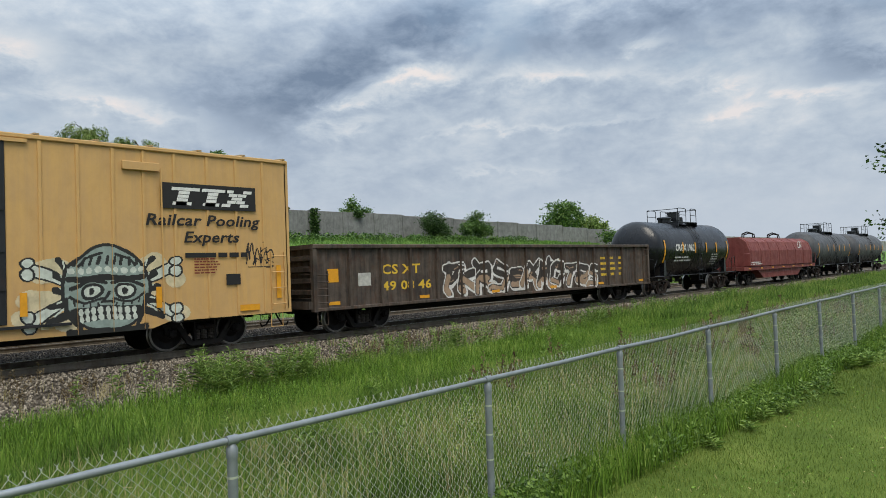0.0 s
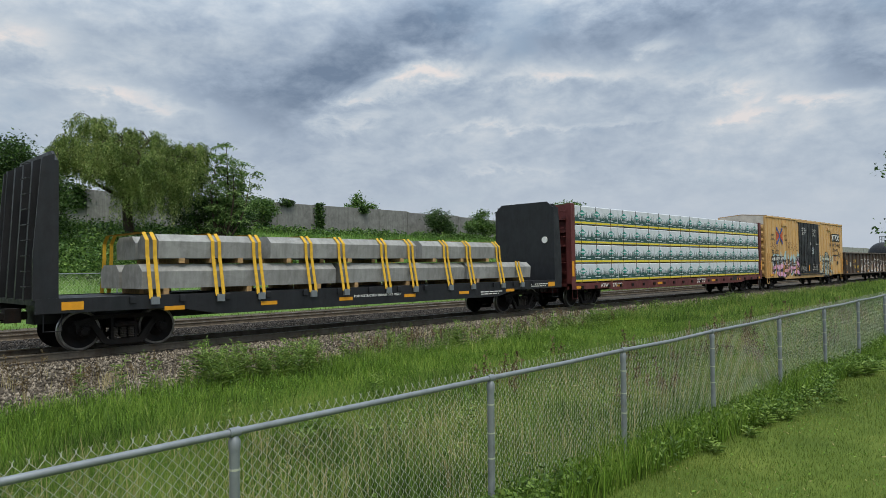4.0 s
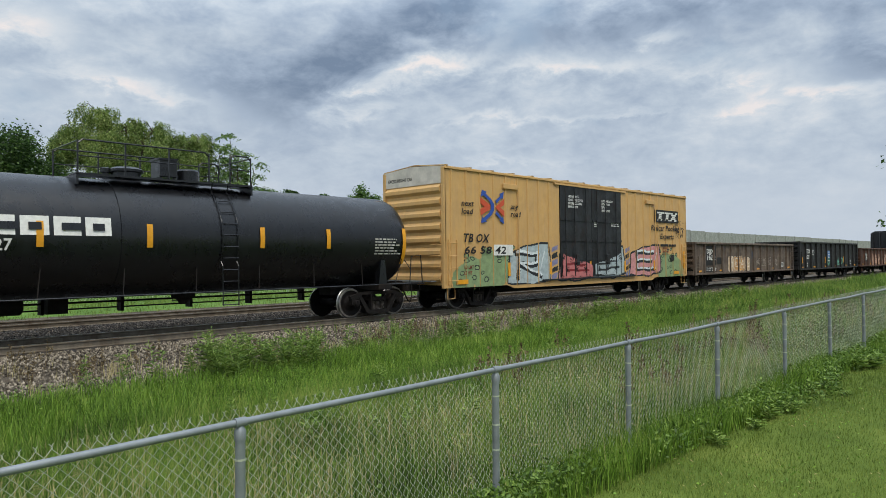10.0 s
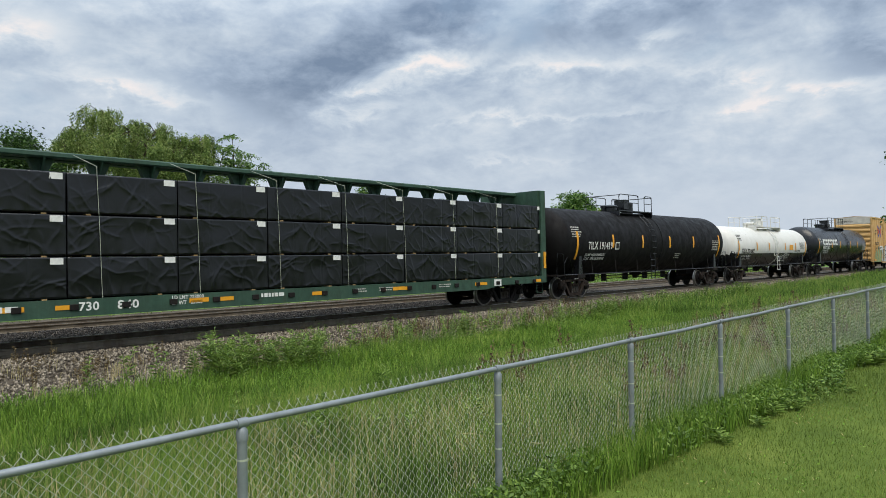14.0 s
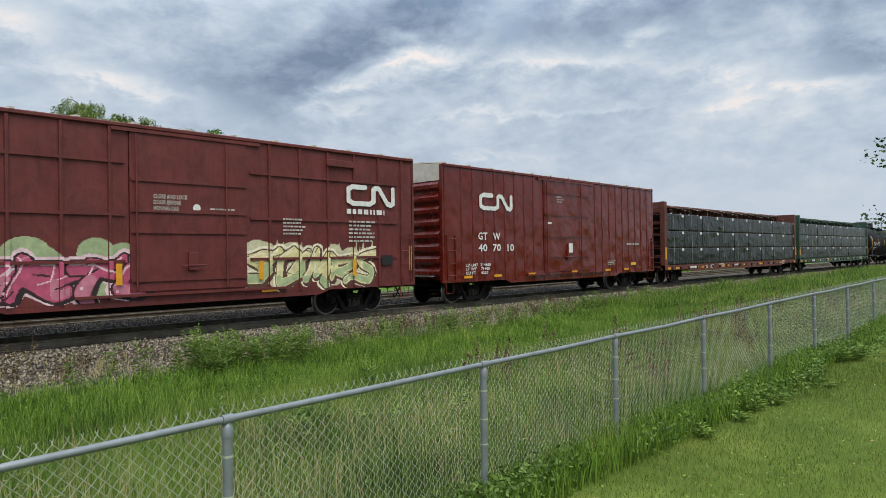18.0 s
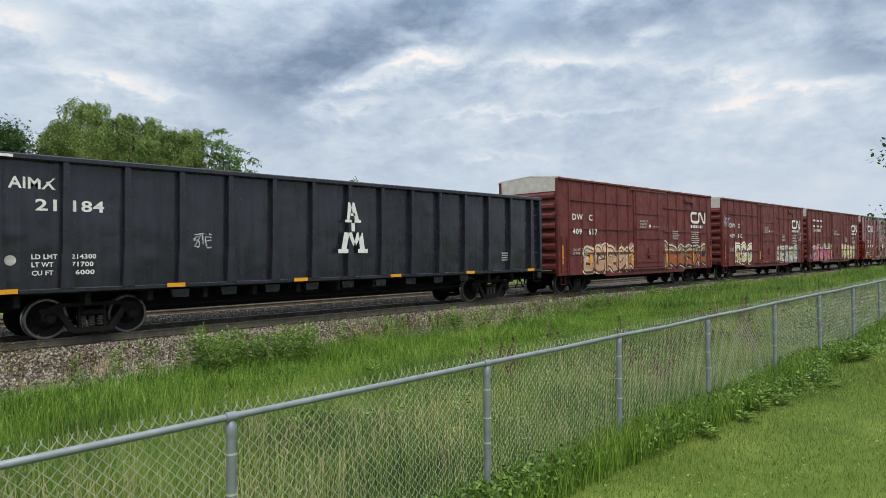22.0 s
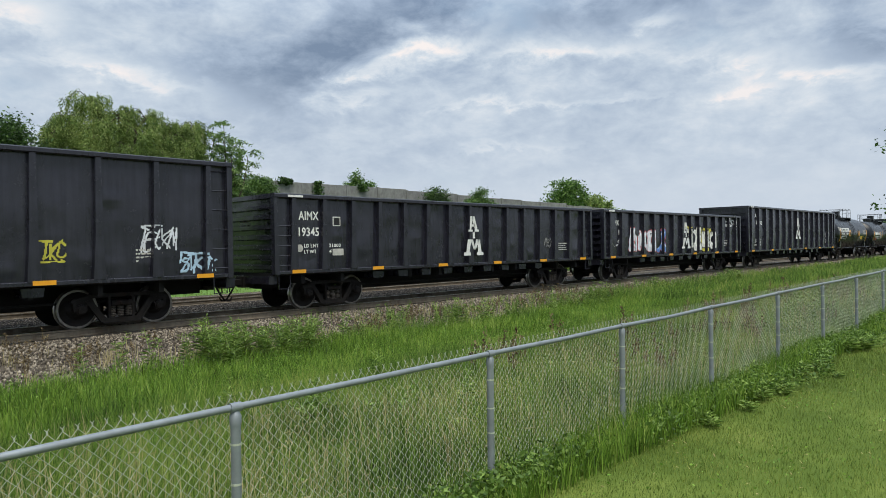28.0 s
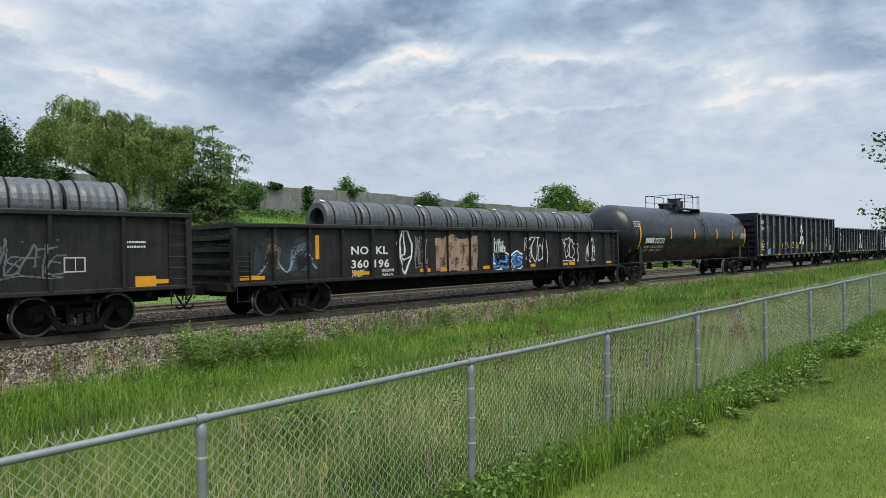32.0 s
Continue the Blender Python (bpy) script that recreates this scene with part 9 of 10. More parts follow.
car, h, top = tank_car("tank_car", "long black tank car with a rust-tinged top", -165.1, 17.0, 1.52, 2.44, 13.7, M_TANK_RED, bands=[(1.0, 1.3)], dome=0.5, tape_x=(-7.23, -4.36, -1.63, 1.16, 3.89, 7.2), plat=(-2.78, 0.48), climb=-0.6)
on_shell("TILX 191419", car, -6.39, 2.10, 0.32, M_WHITE, 1.52, 2.44, 2.0)
on_shell("LD LMT 195200 LB 88530 KG", car, -6.52, 1.80, 0.11, M_WHITE, 1.52, 2.44, 1.6)
on_shell("LT WT   67800 LB 30760 KG", car, -6.52, 1.63, 0.11, M_WHITE, 1.52, 2.44, 1.6)
bars_on_shell(car, 1.9, 1.6, 3, 0.8, 0.3, M_OFFWHITE, 1.52, 2.44, 7)
bars_on_shell(car, 6.3, 2.0, 6, 1.1, 0.6, M_OFFWHITE, 1.52, 2.44, 8)
shell_wrap(plate("placard", car, -4.15, -3.80, 2.08, 2.42, -1.52, M_WHITE, ""), 1.52, 2.44)
shell_wrap(plate("placard", car, -4.10, -3.85, 2.13, 2.37, -1.526, M_INK, ""), 1.52, 2.44, 0.02)
bars_on_shell(car, -7.6, 2.6, 5, 0.8, 0.5, M_OFFWHITE, 1.52, 2.44, 9)

for nm, L, R, pm, grp, mark in (("green", -197.19, -174.69, M_GREEN_CB, "lumber on the green flat car", "730  840"), ("brown", -220.2, -198.07, M_BROWN_CB, "lumber on the brown flat car", "873  827")):
    car, h, c = centrebeam("centrebeam_flatcar", nm + " centrebeam flat car stacked with black-wrapped lumber", L, R, pm, 4.42)
    dark_packs(c, h, 9, 3, 1.04, 3.82, grp)
    first, last = mark.split("  ")
    lettering("lettering", first, car, -5.95, 0.78, -1.588, 0.19, M_WHITE, 0.42)
    lettering("lettering", last, car, -5.14, 0.78, -1.588, 0.19, M_WHITE, 0.48)
    bars("stencil", car, -8.1, 0.77, -1.588, 1, 1.3, 0.26, M_WHITE, "", 3, 4)
    lettering("lettering", "LD LMT 223000\nLT WT   63000", car, -3.88, 0.92, -1.588, 0.09, M_WHITE, 0.8)
    bars("stencil", car, -1.48, 0.80, -1.588, 1, 0.9, 0.22, M_WHITE, "", 4, 5)
    for x in (-6.42, -2.72, 0.13, 3.4, 7.2, -9.8):
        plate("reflector", car, x, x + 0.45, 0.82, 0.92, -1.588, M_REFLECT, "amber reflective strip", 0.004)
    for x in (1.6, 2.6, 5.2):
        plain_stencils(car, x, 0.82, -1.588, M_OFFWHITE, int(x * 10) % 50, 0.6, 0.14, 2)
    plate("placard", car, h - 3.2, h - 2.8, 0.76, 1.0, -1.59, M_WHITE, "", 0.004)
    for i in range(9):
        x = -h + 1.2 + i * 2.3
        g = Geo()
        g.tube([(x, -1.56, 1.0), (x - 0.05, -1.585, 2.5), (x - 0.1, -1.56, 4.0), (x - 0.25, -0.35, 4.40)], 0.006, 4)
        part("tie_down_cable", g, M_WIRE, car)

# red boxcars
ribs = [-7.8 + 0.95 + i * 0.62 for i in range(8)] + [2.2 + i * 0.62 for i in range(9)]
car, h, w, dep = boxcar("boxcar", "clean oxide red boxcar with a single plug door", -237.13, -221.53, 4.95, 0.80, M_RED_SMOOTH, M_ROOF, ribs, (-1.85, 1.6), rib_out=0.03, inset=2.1)
y = -w - 0.036
worm(car, -5.9, 3.42, 1.97, 0.64, lambda x: -w - 0.034)
lettering("lettering", "GT   W", car, -5.99, 2.33, y, 0.26, M_WHITE, 1.28)
lettering("lettering", "40  70  10", car, -5.99, 1.90, y, 0.26, M_WHITE, 2.12)
lettering("lettering", "LD LMT  214600\nLT WT    71400\nCU FT     6220", car, -6.7, 1.35, y, 0.1, M_WHITE, 1.4)
bars("stencil", car, -0.9, 3.9, -w - 0.04, 3, 0.55, 0.3, M_OFFWHITE, "", 21)
plate("placard", car, -1.6, -1.3, 3.0, 3.08, -w - 0.04, M_WHITE, "", 0.004)
plate("placard", car, -0.15, 0.15, 1.8, 2.2, -w - 0.115, M_WHITE, "", 0.004)
bars("stencil", car, 3.2, 1.2, y, 3, 0.7, 0.22, M_OFFWHITE, "", 22)
bars("stencil", car, 5.0, 2.1, y, 1, 1.3, 0.16, M_OFFWHITE, "", 23)
tapes(car, [-6.6, -4.9, -2.75, 0.36, 3.17, 4.9], y - 0.02, 0.93, 0.46, 0.09)
plate("placard", car, 5.4, 5.9, 1.15, 1.28, y, M_PLATE_Y, "", 0.004)

for L, R, up, num, spread, grp in ((-254.05, -238.6, ["CANADIAN", "NATIONAL"], "CNA 405669", 2.6, 0), (-270.93, -255.44, ["DW   C"], "409   612", None, 1), (-288.23, -272.69, ["DW   C"], "409   617", None, 2)):
    if grp == 0:
        car, h, w, dep, y = grid_boxcar("boxcar", "red-brown gridded boxcar with pink graffiti", L, R, [], num, None)
        for r in range(2):
            for k, ww in enumerate((0.75, 0.75, 0.5)):
                bars("owner_name", car, -h + 0.95 + k * 1.02, 3.95 - r * 0.45, y, 1, ww, 0.3, M_WHITE, "", 40 + r * 3 + k, 1)
        block_piece(6.0, 1.5, 81, 6, 0.045, 0.022, True, forms=(4, 2, 8, 1, 7, 4), halo=True).spray_to("graffiti", car, -6.86, 0.82, dep, [spray("9fae82"), spray("b9506f"), spray("c47a8d"), spray("2a1a1d"), spray("e5c6cc")], "pink and black graffiti")
        block_piece(4.65, 1.5, 82, 5, 0.035, 0.022, True, True, forms=(2, 4, 3, 1, 2), halo=True).spray_to("graffiti", car, 1.47, 0.82, dep, [spray("c9c3a0"), spray("dcd39a"), spray("a9b88a"), spray("5a3a30"), spray("ece5c8")], "cream and olive graffiti")
        ob = scrawl(1.3, 0.5, 83, 4, 0.05).spray_to("graffiti", car, -7.6, 0.9, dep, [spray("8fb0a0")], "pale green graffiti")
    elif grp == 1:
        car, h, w, dep, y = grid_boxcar("boxcar", "red-brown gridded boxcar with white and black graffiti", L, R, up, num, 1.6)
        block_piece(3.0, 1.6, 84, 3, 0.05, 0.022, True, forms=(1, 0, 4), halo=True).spray_to("graffiti", car, -6.02, 0.85, dep, [spray("8d4038"), spray("dcd5bb"), spray("c9b98e"), spray("33211d"), spray("efe9dd")], "white graffiti")
        block_piece(4.7, 1.45, 85, 5, 0.055, 0.022, True, forms=(2, 8, 1, 7, 2), halo=True).spray_to("graffiti", car, 1.70, 0.85, dep, [spray("a9a585"), spray("b4b8ad"), spray("c3c6bc"), spray("1f1d1b"), spray("e2e4dc")], "silver and black graffiti")
        scrawl(1.0, 0.8, 86, 4, 0.022).spray_to("graffiti", car, -7.6, 3.2, dep, [spray("b9c3cf")], "pale graffiti")
        scrawl(1.2, 0.6, 87, 4, 0.04).spray_to("graffiti", car, -1.2, 0.95, dep, [spray("d9a23c")], "orange graffiti")
        scrawl(1.0, 1.0, 88, 4, 0.025).spray_to("graffiti", car, 6.4, 2.4, dep, [spray("c9b7ae")], "pale graffiti")
    else:
        car, h, w, dep, y = grid_boxcar("boxcar", "red-brown gridded boxcar with buff graffiti", L, R, up, num, 1.6)
        block_piece(4.7, 1.45, 89, 5, 0.05, 0.022, True, True, forms=(8, 0, 1, 4, 5), halo=True).spray_to("graffiti", car, -6.06, 0.82, dep, [spray("a98a72"), spray("c9a987"), spray("b99271"), spray("4a2f27"), spray("dfc8ab")], "buff and brown graffiti")
        block_piece(5.1, 1.5, 90, 4, 0.05, 0.022, True, True, forms=(1, 4, 2, 5), halo=True).spray_to("graffiti", car, 1.85, 0.88, dep, [spray("8a7676"), spray("8f6a4c"), spray("9c5228"), spray("20191a"), spray("c2c9b4")], "brown and grey graffiti")

# grey gondolas, tanks between them
def grey_gon(label, L, R, top, ribs, number, lows, inset=2.6, mark_x=0.05):
    car, h, sh, wd, xs, dep = gondola("gondola_car", label, L, R, top, 1.06, ribs, M_AIM, deep=0.14, rib_w=0.14, belly=True, end_ribs=7, inset=inset, wide=1.6, taper=True)
    y = -sh - 0.006
    x0, pitch = -h + 0.62, (2 * h - 1.24) / (ribs - 1)
    lettering("lettering", "AIMX", car, x0 + 0.22, top - 0.72, y, 0.24, M_WHITE, min(0.9, pitch - 0.36))
    if "  " in number:
        a, b = number.split("  ")
        lettering("lettering", a, car, x0 + pitch - 0.58, top - 1.18, y, 0.24, M_WHITE, 0.42)
        lettering("lettering", b, car, x0 + pitch + 0.16, top - 1.18, y, 0.24, M_WHITE, 0.66)
    else:
        lettering("lettering", number, car, x0 + 0.22, top - 1.18, y, 0.24, M_WHITE, min(0.9, pitch - 0.36))
    stencil_set(car, x0 + pitch - 0.66, 1.80, y, M_WHITE, va=lows[0], vb=lows[1], size=0.1, gap=0.78)
    if top > 3.7:
        lettering("lettering", "CU FT", car, x0 + pitch - 0.66, 1.45, y, 0.1, M_WHITE, 0.42)
        lettering("lettering", "6000", car, x0 + pitch + 0.2, 1.45, y, 0.1, M_WHITE, 0.4)
    aim_mark(car, mark_x, 1.86 if top > 3.7 else 1.42, -wd - 0.003, 0.89 if top > 3.7 else 0.82)
    plain_stencils(car, h - 2.4, 1.5, y, M_OFFWHITE, int(-L) % 60, 0.7, 0.35, 4)
    g = Geo()
    g.lathe([(y, 0.11), (y - 0.004, 0.11)], "y", (x0 + 0.25, 0, 1.78), 16)
    part("placard", g, M_OFFWHITE, car)
    plate("placard", car, -h + 0.4, -h + 0.9, top - 0.10, top - 0.04, -wd - 0.025, M_WHITE, "white painted corner")
    for s in (-1, 1):
        lettering("lettering", "AIMX\n" + number.replace(" ", ""), car, 0, 0, 0, 0.16, M_WHITE, 0.6).matrix_basis = pose(-h + 0.088, 0.5, top - 0.75, 0, 0, -90)
        break
    return car, h, sh, wd, dep


car, h, sh, wd, dep = grey_gon("tall dark grey ribbed gondola car with a white owner's mark", -308.99, -289.5, 4.03, 15, "21  184", ("214300", "71700"))
scrawl(0.5, 0.4, 91, 3, 0.02).spray_to("graffiti", car, -4.9, 2.0, dep, [spray("b9b9b6")], "small pale graffiti")

car, h, top = tank_car("tank_car", "short black tank car with a yellow notice and rusty trucks", -315.9, 11.2, 1.36, 2.21, 8.8, M_TANK, bands=[(1.75, 1.5)], dome=0.2, tape_x=(-4.75, -2.26, -1.10, 0.98, 2.17, 4.65), plat=(-0.99, 0.86), climb=0.03)
g = Geo()
for i, x in enumerate((-4.27, -3.97, -3.67, -3.37)):
    g.prism_y([(x, 2.16), (x + 0.25, 2.16), (x + 0.25, 2.42), (x, 2.42)], -1.365, -1.36)
shell_wrap(part("owner_mark", g, M_WHITE, car, "white block lettering of the owner"), 1.36, 2.21)
on_shell("6866", car, -3.0, 2.16, 0.26, M_WHITE, 1.36, 2.21, 0.6)
on_shell("LD LMT 208000 LBS  94350 KGS", car, -4.3, 1.94, 0.1, M_WHITE, 1.36, 2.21, 1.9)
on_shell("LT WT   55000 LBS  24950 KGS", car, -4.3, 1.78, 0.1, M_WHITE, 1.36, 2.21, 1.9)
bars_on_shell(car, -2.27, 1.75, 7, 1.0, 0.62, M_OFFWHITE, 1.36, 2.21, 31)
on_shell("FRA AIP", car, 2.40, 2.45, 0.13, M_WHITE, 1.36, 2.21, 0.6)
bars_on_shell(car, 3.10, 2.15, 7, 1.1, 0.42, M_WHITE, 1.36, 2.21, 32)
shell_wrap(plate("notice", car, 2.27, 3.06, 1.62, 1.92, -1.36, M_PLATE_Y, "yellow notice with small print"), 1.36, 2.21)
bars_on_shell(car, 3.75, 1.45, 4, 0.8, 0.35, M_OFFWHITE, 1.36, 2.21, 33)
for x in (-4.4, 4.4):
    g = Geo()
    g.lathe([(-1.40, 0.11), (-1.405, 0.11)], "y", (x, 0, 1.72), 12)
    part("placard", g, M_SIGNRED, car, "red disc on the saddle")
g = Geo()
g.prism_y([(4.75, 1.38), (4.95, 1.62), (5.15, 1.38), (4.95, 1.14)], -1.34, -1.335)
part("placard", g, M_WHITE, car, "white diamond placard")

car, h, top = tank_car("tank_car", "short black tank car with white block lettering", -328.7, 11.0, 1.44, 2.28, 8.4, M_TANK, dome=0.2, rusty=False, tape_x=(-4.48, -1.69, -1.23, 1.39, 1.83, 4.51), plat=(-1.75, 1.01), climb=-0.1)
for i, x in enumerate((-4.30, -3.81, -3.32, -2.83, -2.34, -1.85)):
    g = Geo()
    g.prism_y([(x, 2.45), (x + 0.42, 2.45), (x + 0.42, 2.76), (x, 2.76)], -1.45, -1.445)
    shell_wrap(part("owner_mark", g, M_WHITE, car, "white block of the owner's mark"), 1.44, 2.28)
    g = Geo()
    g.prism_y([(x + 0.13, 2.55), (x + 0.3, 2.55), (x + 0.3, 2.66), (x + 0.13, 2.66)], -1.46, -1.455)
    shell_wrap(part("owner_mark", g, M_TANK, car, ""), 1.44, 2.28, 0.018)
on_shell("PROX 16440", car, -4.0, 2.12, 0.24, M_WHITE, 1.44, 2.28, 2.0)
on_shell("LD LMT 208000 LB  94350 KG", car, -4.3, 1.93, 0.1, M_WHITE, 1.44, 2.28, 1.9)
on_shell("LT WT   55000 LB  24950 KG", car, -4.3, 1.77, 0.1, M_WHITE, 1.44, 2.28, 1.9)
bars_on_shell(car, 3.27, 2.2, 6, 1.0, 0.42, M_OFFWHITE, 1.44, 2.28, 35)
shell_wrap(plate("notice", car, 2.31, 3.09, 1.75, 2.03, -1.44, M_PLATE_Y, "yellow notice"), 1.44, 2.28)
bars_on_shell(car, 1.6, 1.6, 4, 0.9, 0.4, M_OFFWHITE, 1.44, 2.28, 36)
bars_on_shell(car, -5.0, 2.5, 4, 0.6, 0.35, M_OFFWHITE, 1.44, 2.28, 37)

car, h, sh, wd, dep = grey_gon("tall dark grey ribbed gondola car with a white owner's mark", -355.06, -335.59, 4.03, 15, "21  106", ("213400", "72600"))
scrawl(0.8, 0.5, 92, 4, 0.02).spray_to("graffiti", car, 7.3, 2.0, dep, [spray("a9a9a6")], "small pale graffiti")
car, h, sh, wd, dep = grey_gon("dark grey ribbed gondola car with blue and white graffiti", -372.6, -356.42, 3.33, 15, "22111", ("", ""), 2.3, 0.3)
block_piece(3.8, 1.6, 93, 4, 0.03, 0.03, False).spray_to("graffiti", car, -5.75, 1.15, dep, [spray("7fa3cf"), spray("d5d9df"), spray("5d86c4"), spray("b5474a"), spray("eef0f2")], "white, blue and red graffiti")
block_piece(4.3, 1.6, 94, 4, 0.05, 0.03, True).spray_to("graffiti", car, 0.41, 1.15, dep, [spray("c9bf4a"), spray("dcdcd4"), spray("d5d5cd"), spray("2a2a28"), spray("f0efe8")], "white and yellow graffiti")
scrawl(1.7, 0.5, 95, 5, 0.035).spray_to("graffiti", car, 5.9, 2.65, dep, [spray("c9cbc9")], "white graffiti")
car, h, sh, wd, dep = grey_gon("dark grey ribbed gondola car with a white owner's mark", -389.66, -373.64, 3.31, 15, "19345", ("221000", "64100"), 2.3, 0.1)
plate("placard", car, -5.98, -5.70, 2.42, 2.70, -sh - 0.006, M_WHITE, "", 0.004)
plate("placard", car, -5.95, -5.73, 2.45, 2.67, -sh - 0.011, M_INK, "", 0.004)
plate("placard", car, -6.0, -5.6, 1.55, 1.75, -sh - 0.006, M_OFFWHITE, "", 0.004)
scrawl(0.5, 0.5, 96, 3, 0.02).spray_to("graffiti", car, 4.6, 1.6, dep, [spray("8d8d8a")], "small pale graffiti")
car, h, sh, wd, dep = grey_gon("tall dark grey ribbed gondola car with yellow graffiti along its foot", -410.52, -390.94, 4.03, 15, "20234", ("214700", "71300"))
plate("placard", car, -7.62, -7.32, 2.85, 3.18, -sh - 0.006, M_WHITE, "", 0.004)
plate("placard", car, -7.58, -7.36, 2.89, 3.14, -sh - 0.011, M_INK, "", 0.004)
spots = [(-9.18, -8.08), (-7.97, -7.08), (-6.70, -5.84), (-4.33, -3.55), (-3.14, -2.38), (-1.94, -1.22), (-0.79, -0.07), (0.35, 1.08), (1.65, 2.35), (2.9, 3.6), (4.1, 4.8), (5.3, 5.9)]
for i, (a, b) in enumerate(spots):
    scrawl(b - a, 0.55 if i else 0.8, 100 + i, 5 if i == 0 else 3, 0.032, 0.02).spray_to("graffiti", car, a, 1.45 + 0.04 * (i % 3), dep, [spray("b9b23a")], "yellow graffiti")
scrawl(1.1, 0.7, 120, 5, 0.03).spray_to("graffiti", car, 7.36, 1.7, dep, [spray("d0d3d6")], "white graffiti")
scrawl(1.1, 0.6, 121, 5, 0.04).spray_to("graffiti", car, 8.4, 1.15, dep, [spray("a9c4d6")], "pale blue graffiti")
scrawl(1.0, 0.45, 122, 5, 0.04).spray_to("graffiti", car, -7.7, 1.15, dep, [spray("9fb9cc")], "pale blue graffiti")

car, h, top = tank_car("tank_car", "long matt black tank car with a repainted blue-grey patch", -420.05, 16.6, 1.52, 2.48, 13.6, M_TANK, bands=[], dome=0.5, tape_x=(-7.02, -3.56, -0.51, 2.70, 5.16, 7.4), plat=(-1.61, 1.64), climb=1.03)
g = Geo()
for i in range(4):
    g.prism_y([(-6.4 + i * 0.24, 2.0), (-6.2 + i * 0.24, 2.0), (-6.2 + i * 0.24, 2.27), (-6.4 + i * 0.24, 2.27)], -1.53, -1.525)
shell_wrap(part("owner_mark", g, M_WHITE, car, "white block lettering of the owner"), 1.52, 2.48)
on_shell("202232", car, -5.38, 2.0, 0.28, M_WHITE, 1.52, 2.48, 1.12)
on_shell("LD LMT   197700 LB   89700 KG", car, -6.4, 1.76, 0.11, M_WHITE, 1.52, 2.48, 2.1)
on_shell("LT WT     65300 LB   29600 KG", car, -6.4, 1.58, 0.11, M_WHITE, 1.52, 2.48, 2.1)
bars_on_shell(car, 6.6, 2.2, 6, 0.9, 0.45, M_OFFWHITE, 1.52, 2.48, 41)
pt = Geo()
for j in range(8):
    a, b = radians(-6 + j * 6), radians(-6 + (j + 1) * 6)
    r = 1.524
    pt.face([(2.4, -r * math.cos(a), 2.48 + r * math.sin(a)), (5.5, -r * math.cos(a), 2.48 + r * math.sin(a)), (5.5, -r * math.cos(b), 2.48 + r * math.sin(b)), (2.4, -r * math.cos(b), 2.48 + r * math.sin(b))])
part("paint_patch", pt, paint("blue_grey_patch_paint", "2c3440", "39424d", "2c2a28", 0.5, 0.3, 0.02), car, "blue-grey repainted patch")
bars_on_shell(car, -7.6, 2.8, 3, 0.9, 0.35, M_OFFWHITE, 1.52, 2.48, 42)

car, h, sh, wd, xs, dep = gondola("gondola_car", "long black gondola car full of wire coils, with mixed graffiti", -449.58, -429.44, 2.62, 0.92, 17, M_BLACK_GON, end_ribs=4, inset=2.4, deep=0.11)
wire_coils(-439.51, h, 2.62, 11, 0.64, -6.3, 1.44, "coils in the long black gondola")
lettering("lettering", "NO  KL", car, -6.08, 1.72, -sh - 0.006, 0.24, M_WHITE, 1.5)
lettering("lettering", "360 196", car, -6.08, 1.30, -sh - 0.006, 0.24, M_WHITE, 1.55)
stencil_set(car, -6.05, 1.15, -sh - 0.006, M_WHITE, va="38200", vb="74860", size=0.09, gap=1.2)
tags = [(0.7, 0.7, "d5dbe0", 133), (2.66, 1.8, "d8d8d3", 134), (5.14, 1.5, "cfcfca", 135), (7.24, 0.85, "d5d5d0", 136), (1.0, 0.5, "d5d5d0", 138), (-3.4, 0.6, "7d7d7a", 137)]
for x, ww, cl, s in tags:
    scrawl(ww, 1.15, s, 4, 0.03).spray_to("graffiti", car, x, 1.15, dep, [spray(cl)], "pale graffiti")
ca = Canvas(2.3, 1.4, 0.022, 9)
ca.area([(0.05, 0.25), (0.15, 1.1), (0.7, 1.3), (1.1, 1.05), (1.7, 1.3), (2.2, 0.8), (2.1, 0.15), (1.2, 0.1)], 0)
ca.area([(0.35, 0.35), (0.5, 1.05), (0.95, 1.0), (0.9, 0.4)], 1)
ca.area([(1.2, 0.3), (1.3, 0.95), (1.75, 1.1), (1.8, 0.3)], 2)
ca.line(curve([(0.2, 0.2), (0.7, 0.7), (1.1, 0.3), (1.6, 0.9), (2.1, 0.4)]), 0.025, 3)
ca.wipe(0.45, 2.0)
ca.spray_to("graffiti", car, -9.5, 0.98, dep, [spray("2c3238"), spray("6f6055"), spray("55687a"), spray("98a3aa")], "worn blue-grey and tan graffiti")
ca = Canvas(0.9, 1.6, 0.025, 5)
ca.line([(0.45, 0.05), (0.15, 0.6), (0.12, 1.1), (0.3, 1.45), (0.6, 1.45), (0.78, 1.1), (0.75, 0.6), (0.45, 0.05)], 0.035, 0)
ca.line([(0.45, 1.4), (0.45, 0.7), (0.2, 0.65), (0.45, 0.5), (0.7, 0.65)], 0.028, 0)
ca.spray_to("graffiti", car, -4.3, 0.98, dep, [spray("d9d9d4")], "white line graffiti")
ca = Canvas(2.3, 1.4, 0.03, 6)
ca.area([(0.05, 0.1), (0.0, 1.2), (0.9, 1.35), (1.2, 1.2), (2.25, 1.3), (2.2, 0.05)], 0)
ca.line([(0.4, 0.3), (0.5, 1.0), (0.9, 0.9), (0.6, 0.6), (0.9, 0.3)], 0.03, 1)
ca.line([(1.4, 0.3), (1.5, 1.0), (1.9, 0.9), (1.8, 0.35)], 0.03, 1)
ca.wipe(0.15)
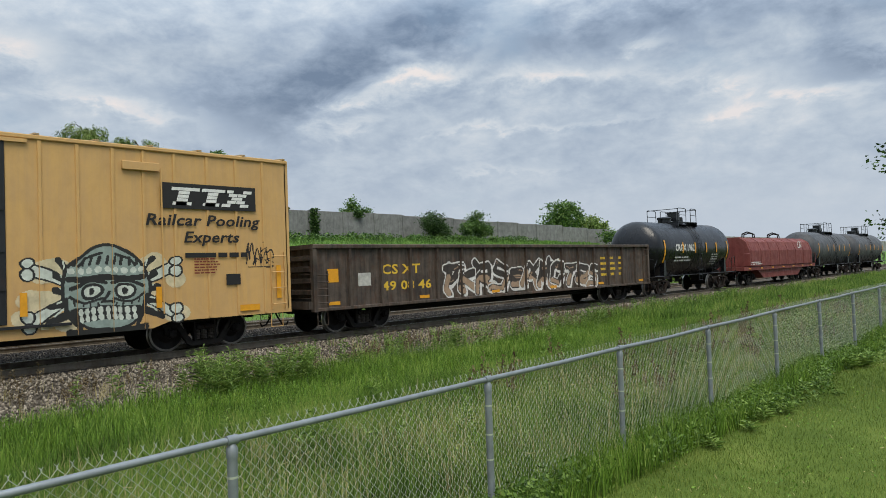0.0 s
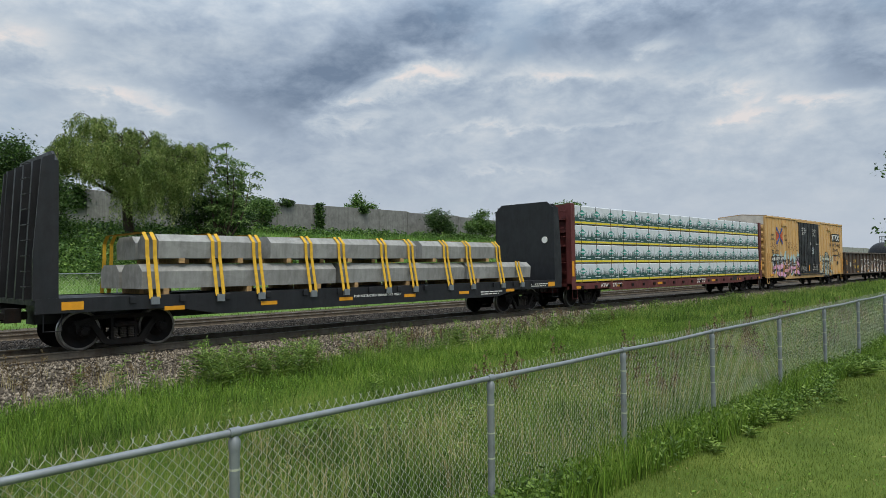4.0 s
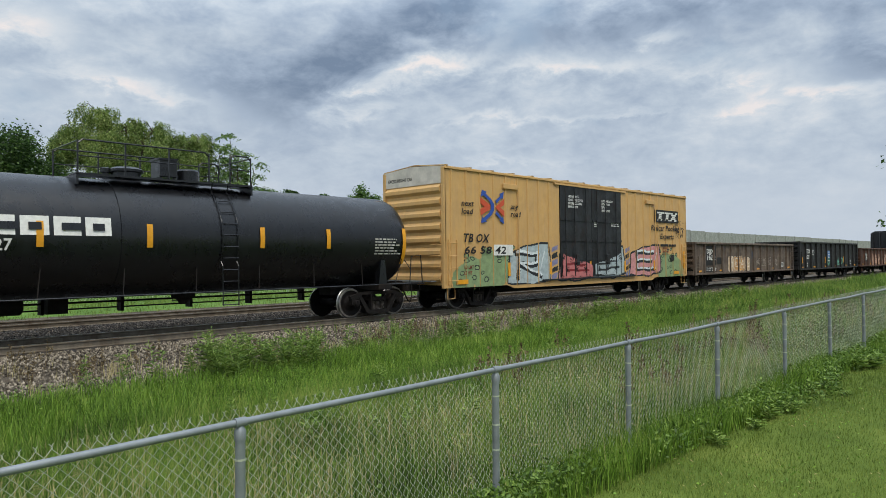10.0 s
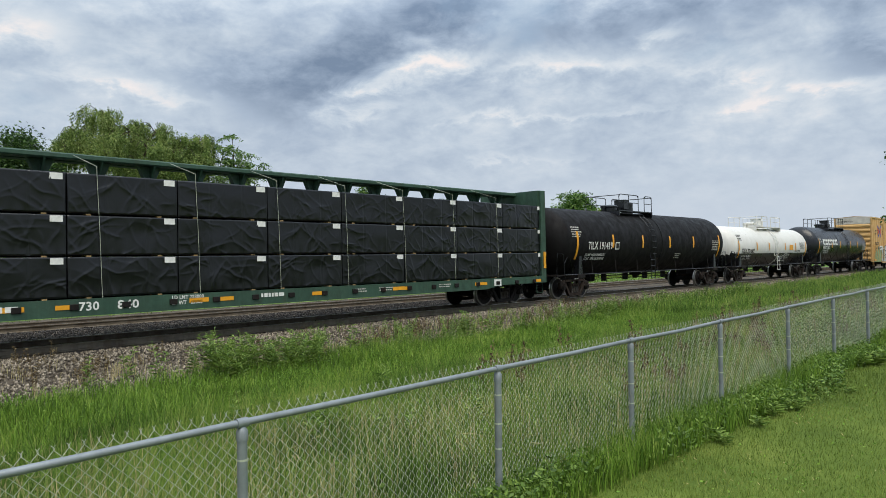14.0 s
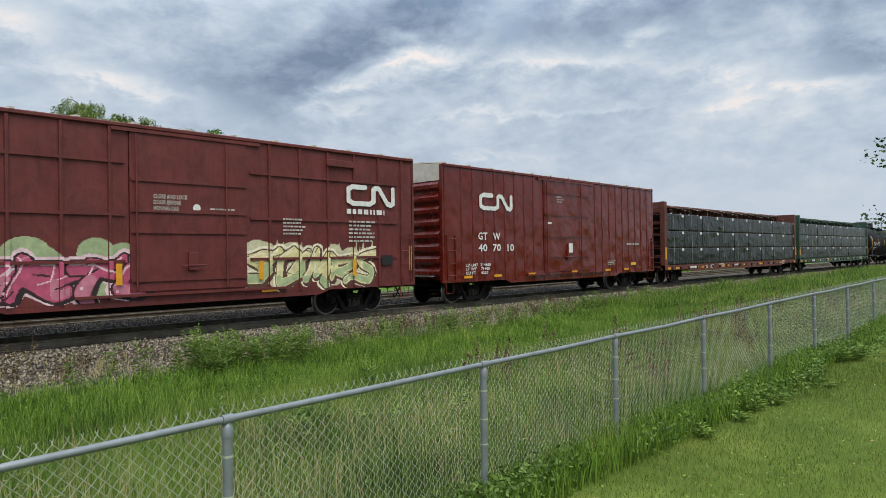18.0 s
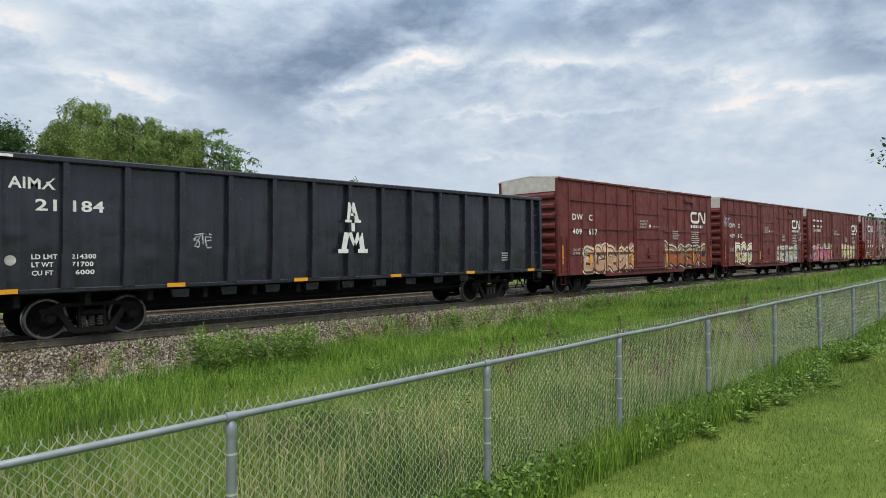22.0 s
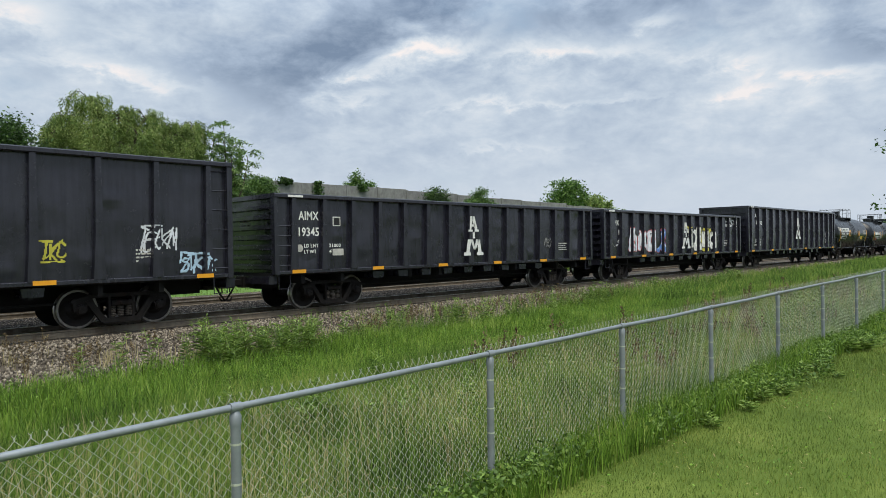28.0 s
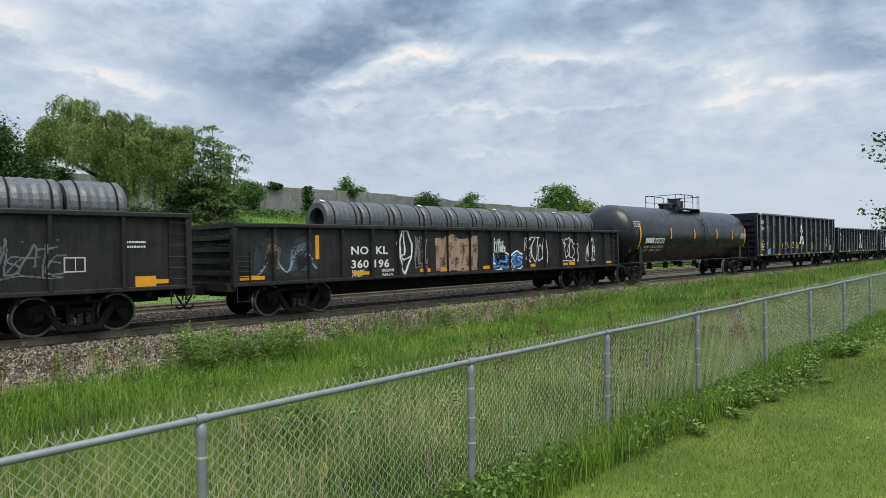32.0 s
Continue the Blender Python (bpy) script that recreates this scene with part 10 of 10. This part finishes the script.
ca.spray_to("graffiti", car, -2.4, 1.0, dep, [spray("a08671"), spray("6d5443")], "worn tan graffiti")
block_piece(1.9, 0.8, 141, 4, 0.045, 0.018, False, forms=(2, 8, 4, 2), halo=True).spray_to("graffiti", car, 0.70, 0.98, dep, [spray("3f78b8"), spray("2f6fb2"), spray("3f7fc0"), spray("16324f"), spray("e6eef4")], "blue and white graffiti")
plate("reflector", car, -7.4, -7.27, 1.6, 2.3, -sh - 0.004, M_REFLECT, "amber reflective strip", 0.004)
for x in (-9.6, -5.78, -2.9, 0.4, 3.2, 6.2):
    plate("reflector", car, x - 0.25, x + 0.25, 1.08, 1.2, -sh - 0.004, M_REFLECT, "amber reflective strip", 0.004)

car, h, sh, wd, xs, dep = gondola("gondola_car", "black gondola car full of wire coils", -470.9, -450.74, 2.82, 0.95, 13, M_BLACK_GON, end_ribs=4, inset=2.4, deep=0.11)
wire_coils(-460.82, h, 2.82, 11, 0.68, h - 1.1 - 11 * 1.44, 1.44, "coils in the last gondola")
g = Geo()
for a, b, z0, z1 in ((7.21, 7.66, 1.44, 1.47), (7.21, 7.66, 1.75, 1.78), (7.21, 7.24, 1.47, 1.75), (7.63, 7.66, 1.47, 1.75), (7.44, 7.46, 1.47, 1.75)):
    g.box(a, b, -sh - 0.010, -sh - 0.002, z0, z1)
part("placard", g, M_OFFWHITE, car, "white outlined stencil frame")
for a, b in ((7.72, 8.25), (8.6, 9.3)):
    ca = Canvas(b - a, 0.5, 0.02, int(a * 10))
    ca.blob((b - a) / 2, 0.25, (b - a) * 0.5, 0.23, 0)
    ca.spray_to("graffiti", car, a, 1.35, dep, [M_INK], "black painted-out patch")
plate("reflector", car, 8.75, 9.24, 1.05, 1.3, -sh - 0.004, M_REFLECT, "amber reflective strip", 0.004)
bars("stencil", car, 8.57, 1.95, -sh - 0.006, 2, 0.45, 0.22, M_WHITE, "", 52)
scrawl(1.6, 0.9, 151, 5, 0.03).spray_to("graffiti", car, 5.7, 1.3, dep, [spray("5f6668")], "faint grey graffiti")


# ---- motion: the whole train rolls by at one speed that grows a little ----
def rolled(t):
    return 13.839 * t + 0.0156 * t * t


def motions():
    steps = [i * 2.0 for i in range(17)]
    for car, c in CARS:
        walk(car, [(t, pose(c + rolled(t), TRACK_Y, 0)) for t in steps])
    for ob, off, c in LOADS:
        turn = math.degrees(ob.rotation_euler[2])
        walk(ob, [(t, pose(c + off[0] + rolled(t), TRACK_Y + off[1], off[2], 0, 0, turn)) for t in steps])
    # the wheels are turned while their car goes by
    for w, x, c in WHEELS:
        span = [i / FPS for i in range(32 * FPS + 1) if -6 < c + rolled(i / FPS) < 42]
        if len(span) < 3:
            walk(w, [(0, pose(x, 0, 0.457)), (32, pose(x, 0, 0.457))])
            continue
        ang = lambda t: math.degrees(rolled(t) / 0.457)
        rows = [] if span[0] <= 0 else [(0, pose(x, 0, 0.457, 0, ang(span[0]) % 360, 0))]
        rows += [(t, pose(x, 0, 0.457, 0, ang(t) % 360, 0)) for t in span]
        if span[-1] < 32:
            rows.append((32, pose(x, 0, 0.457, 0, ang(span[-1]) % 360, 0)))
        walk(w, rows)


motions()
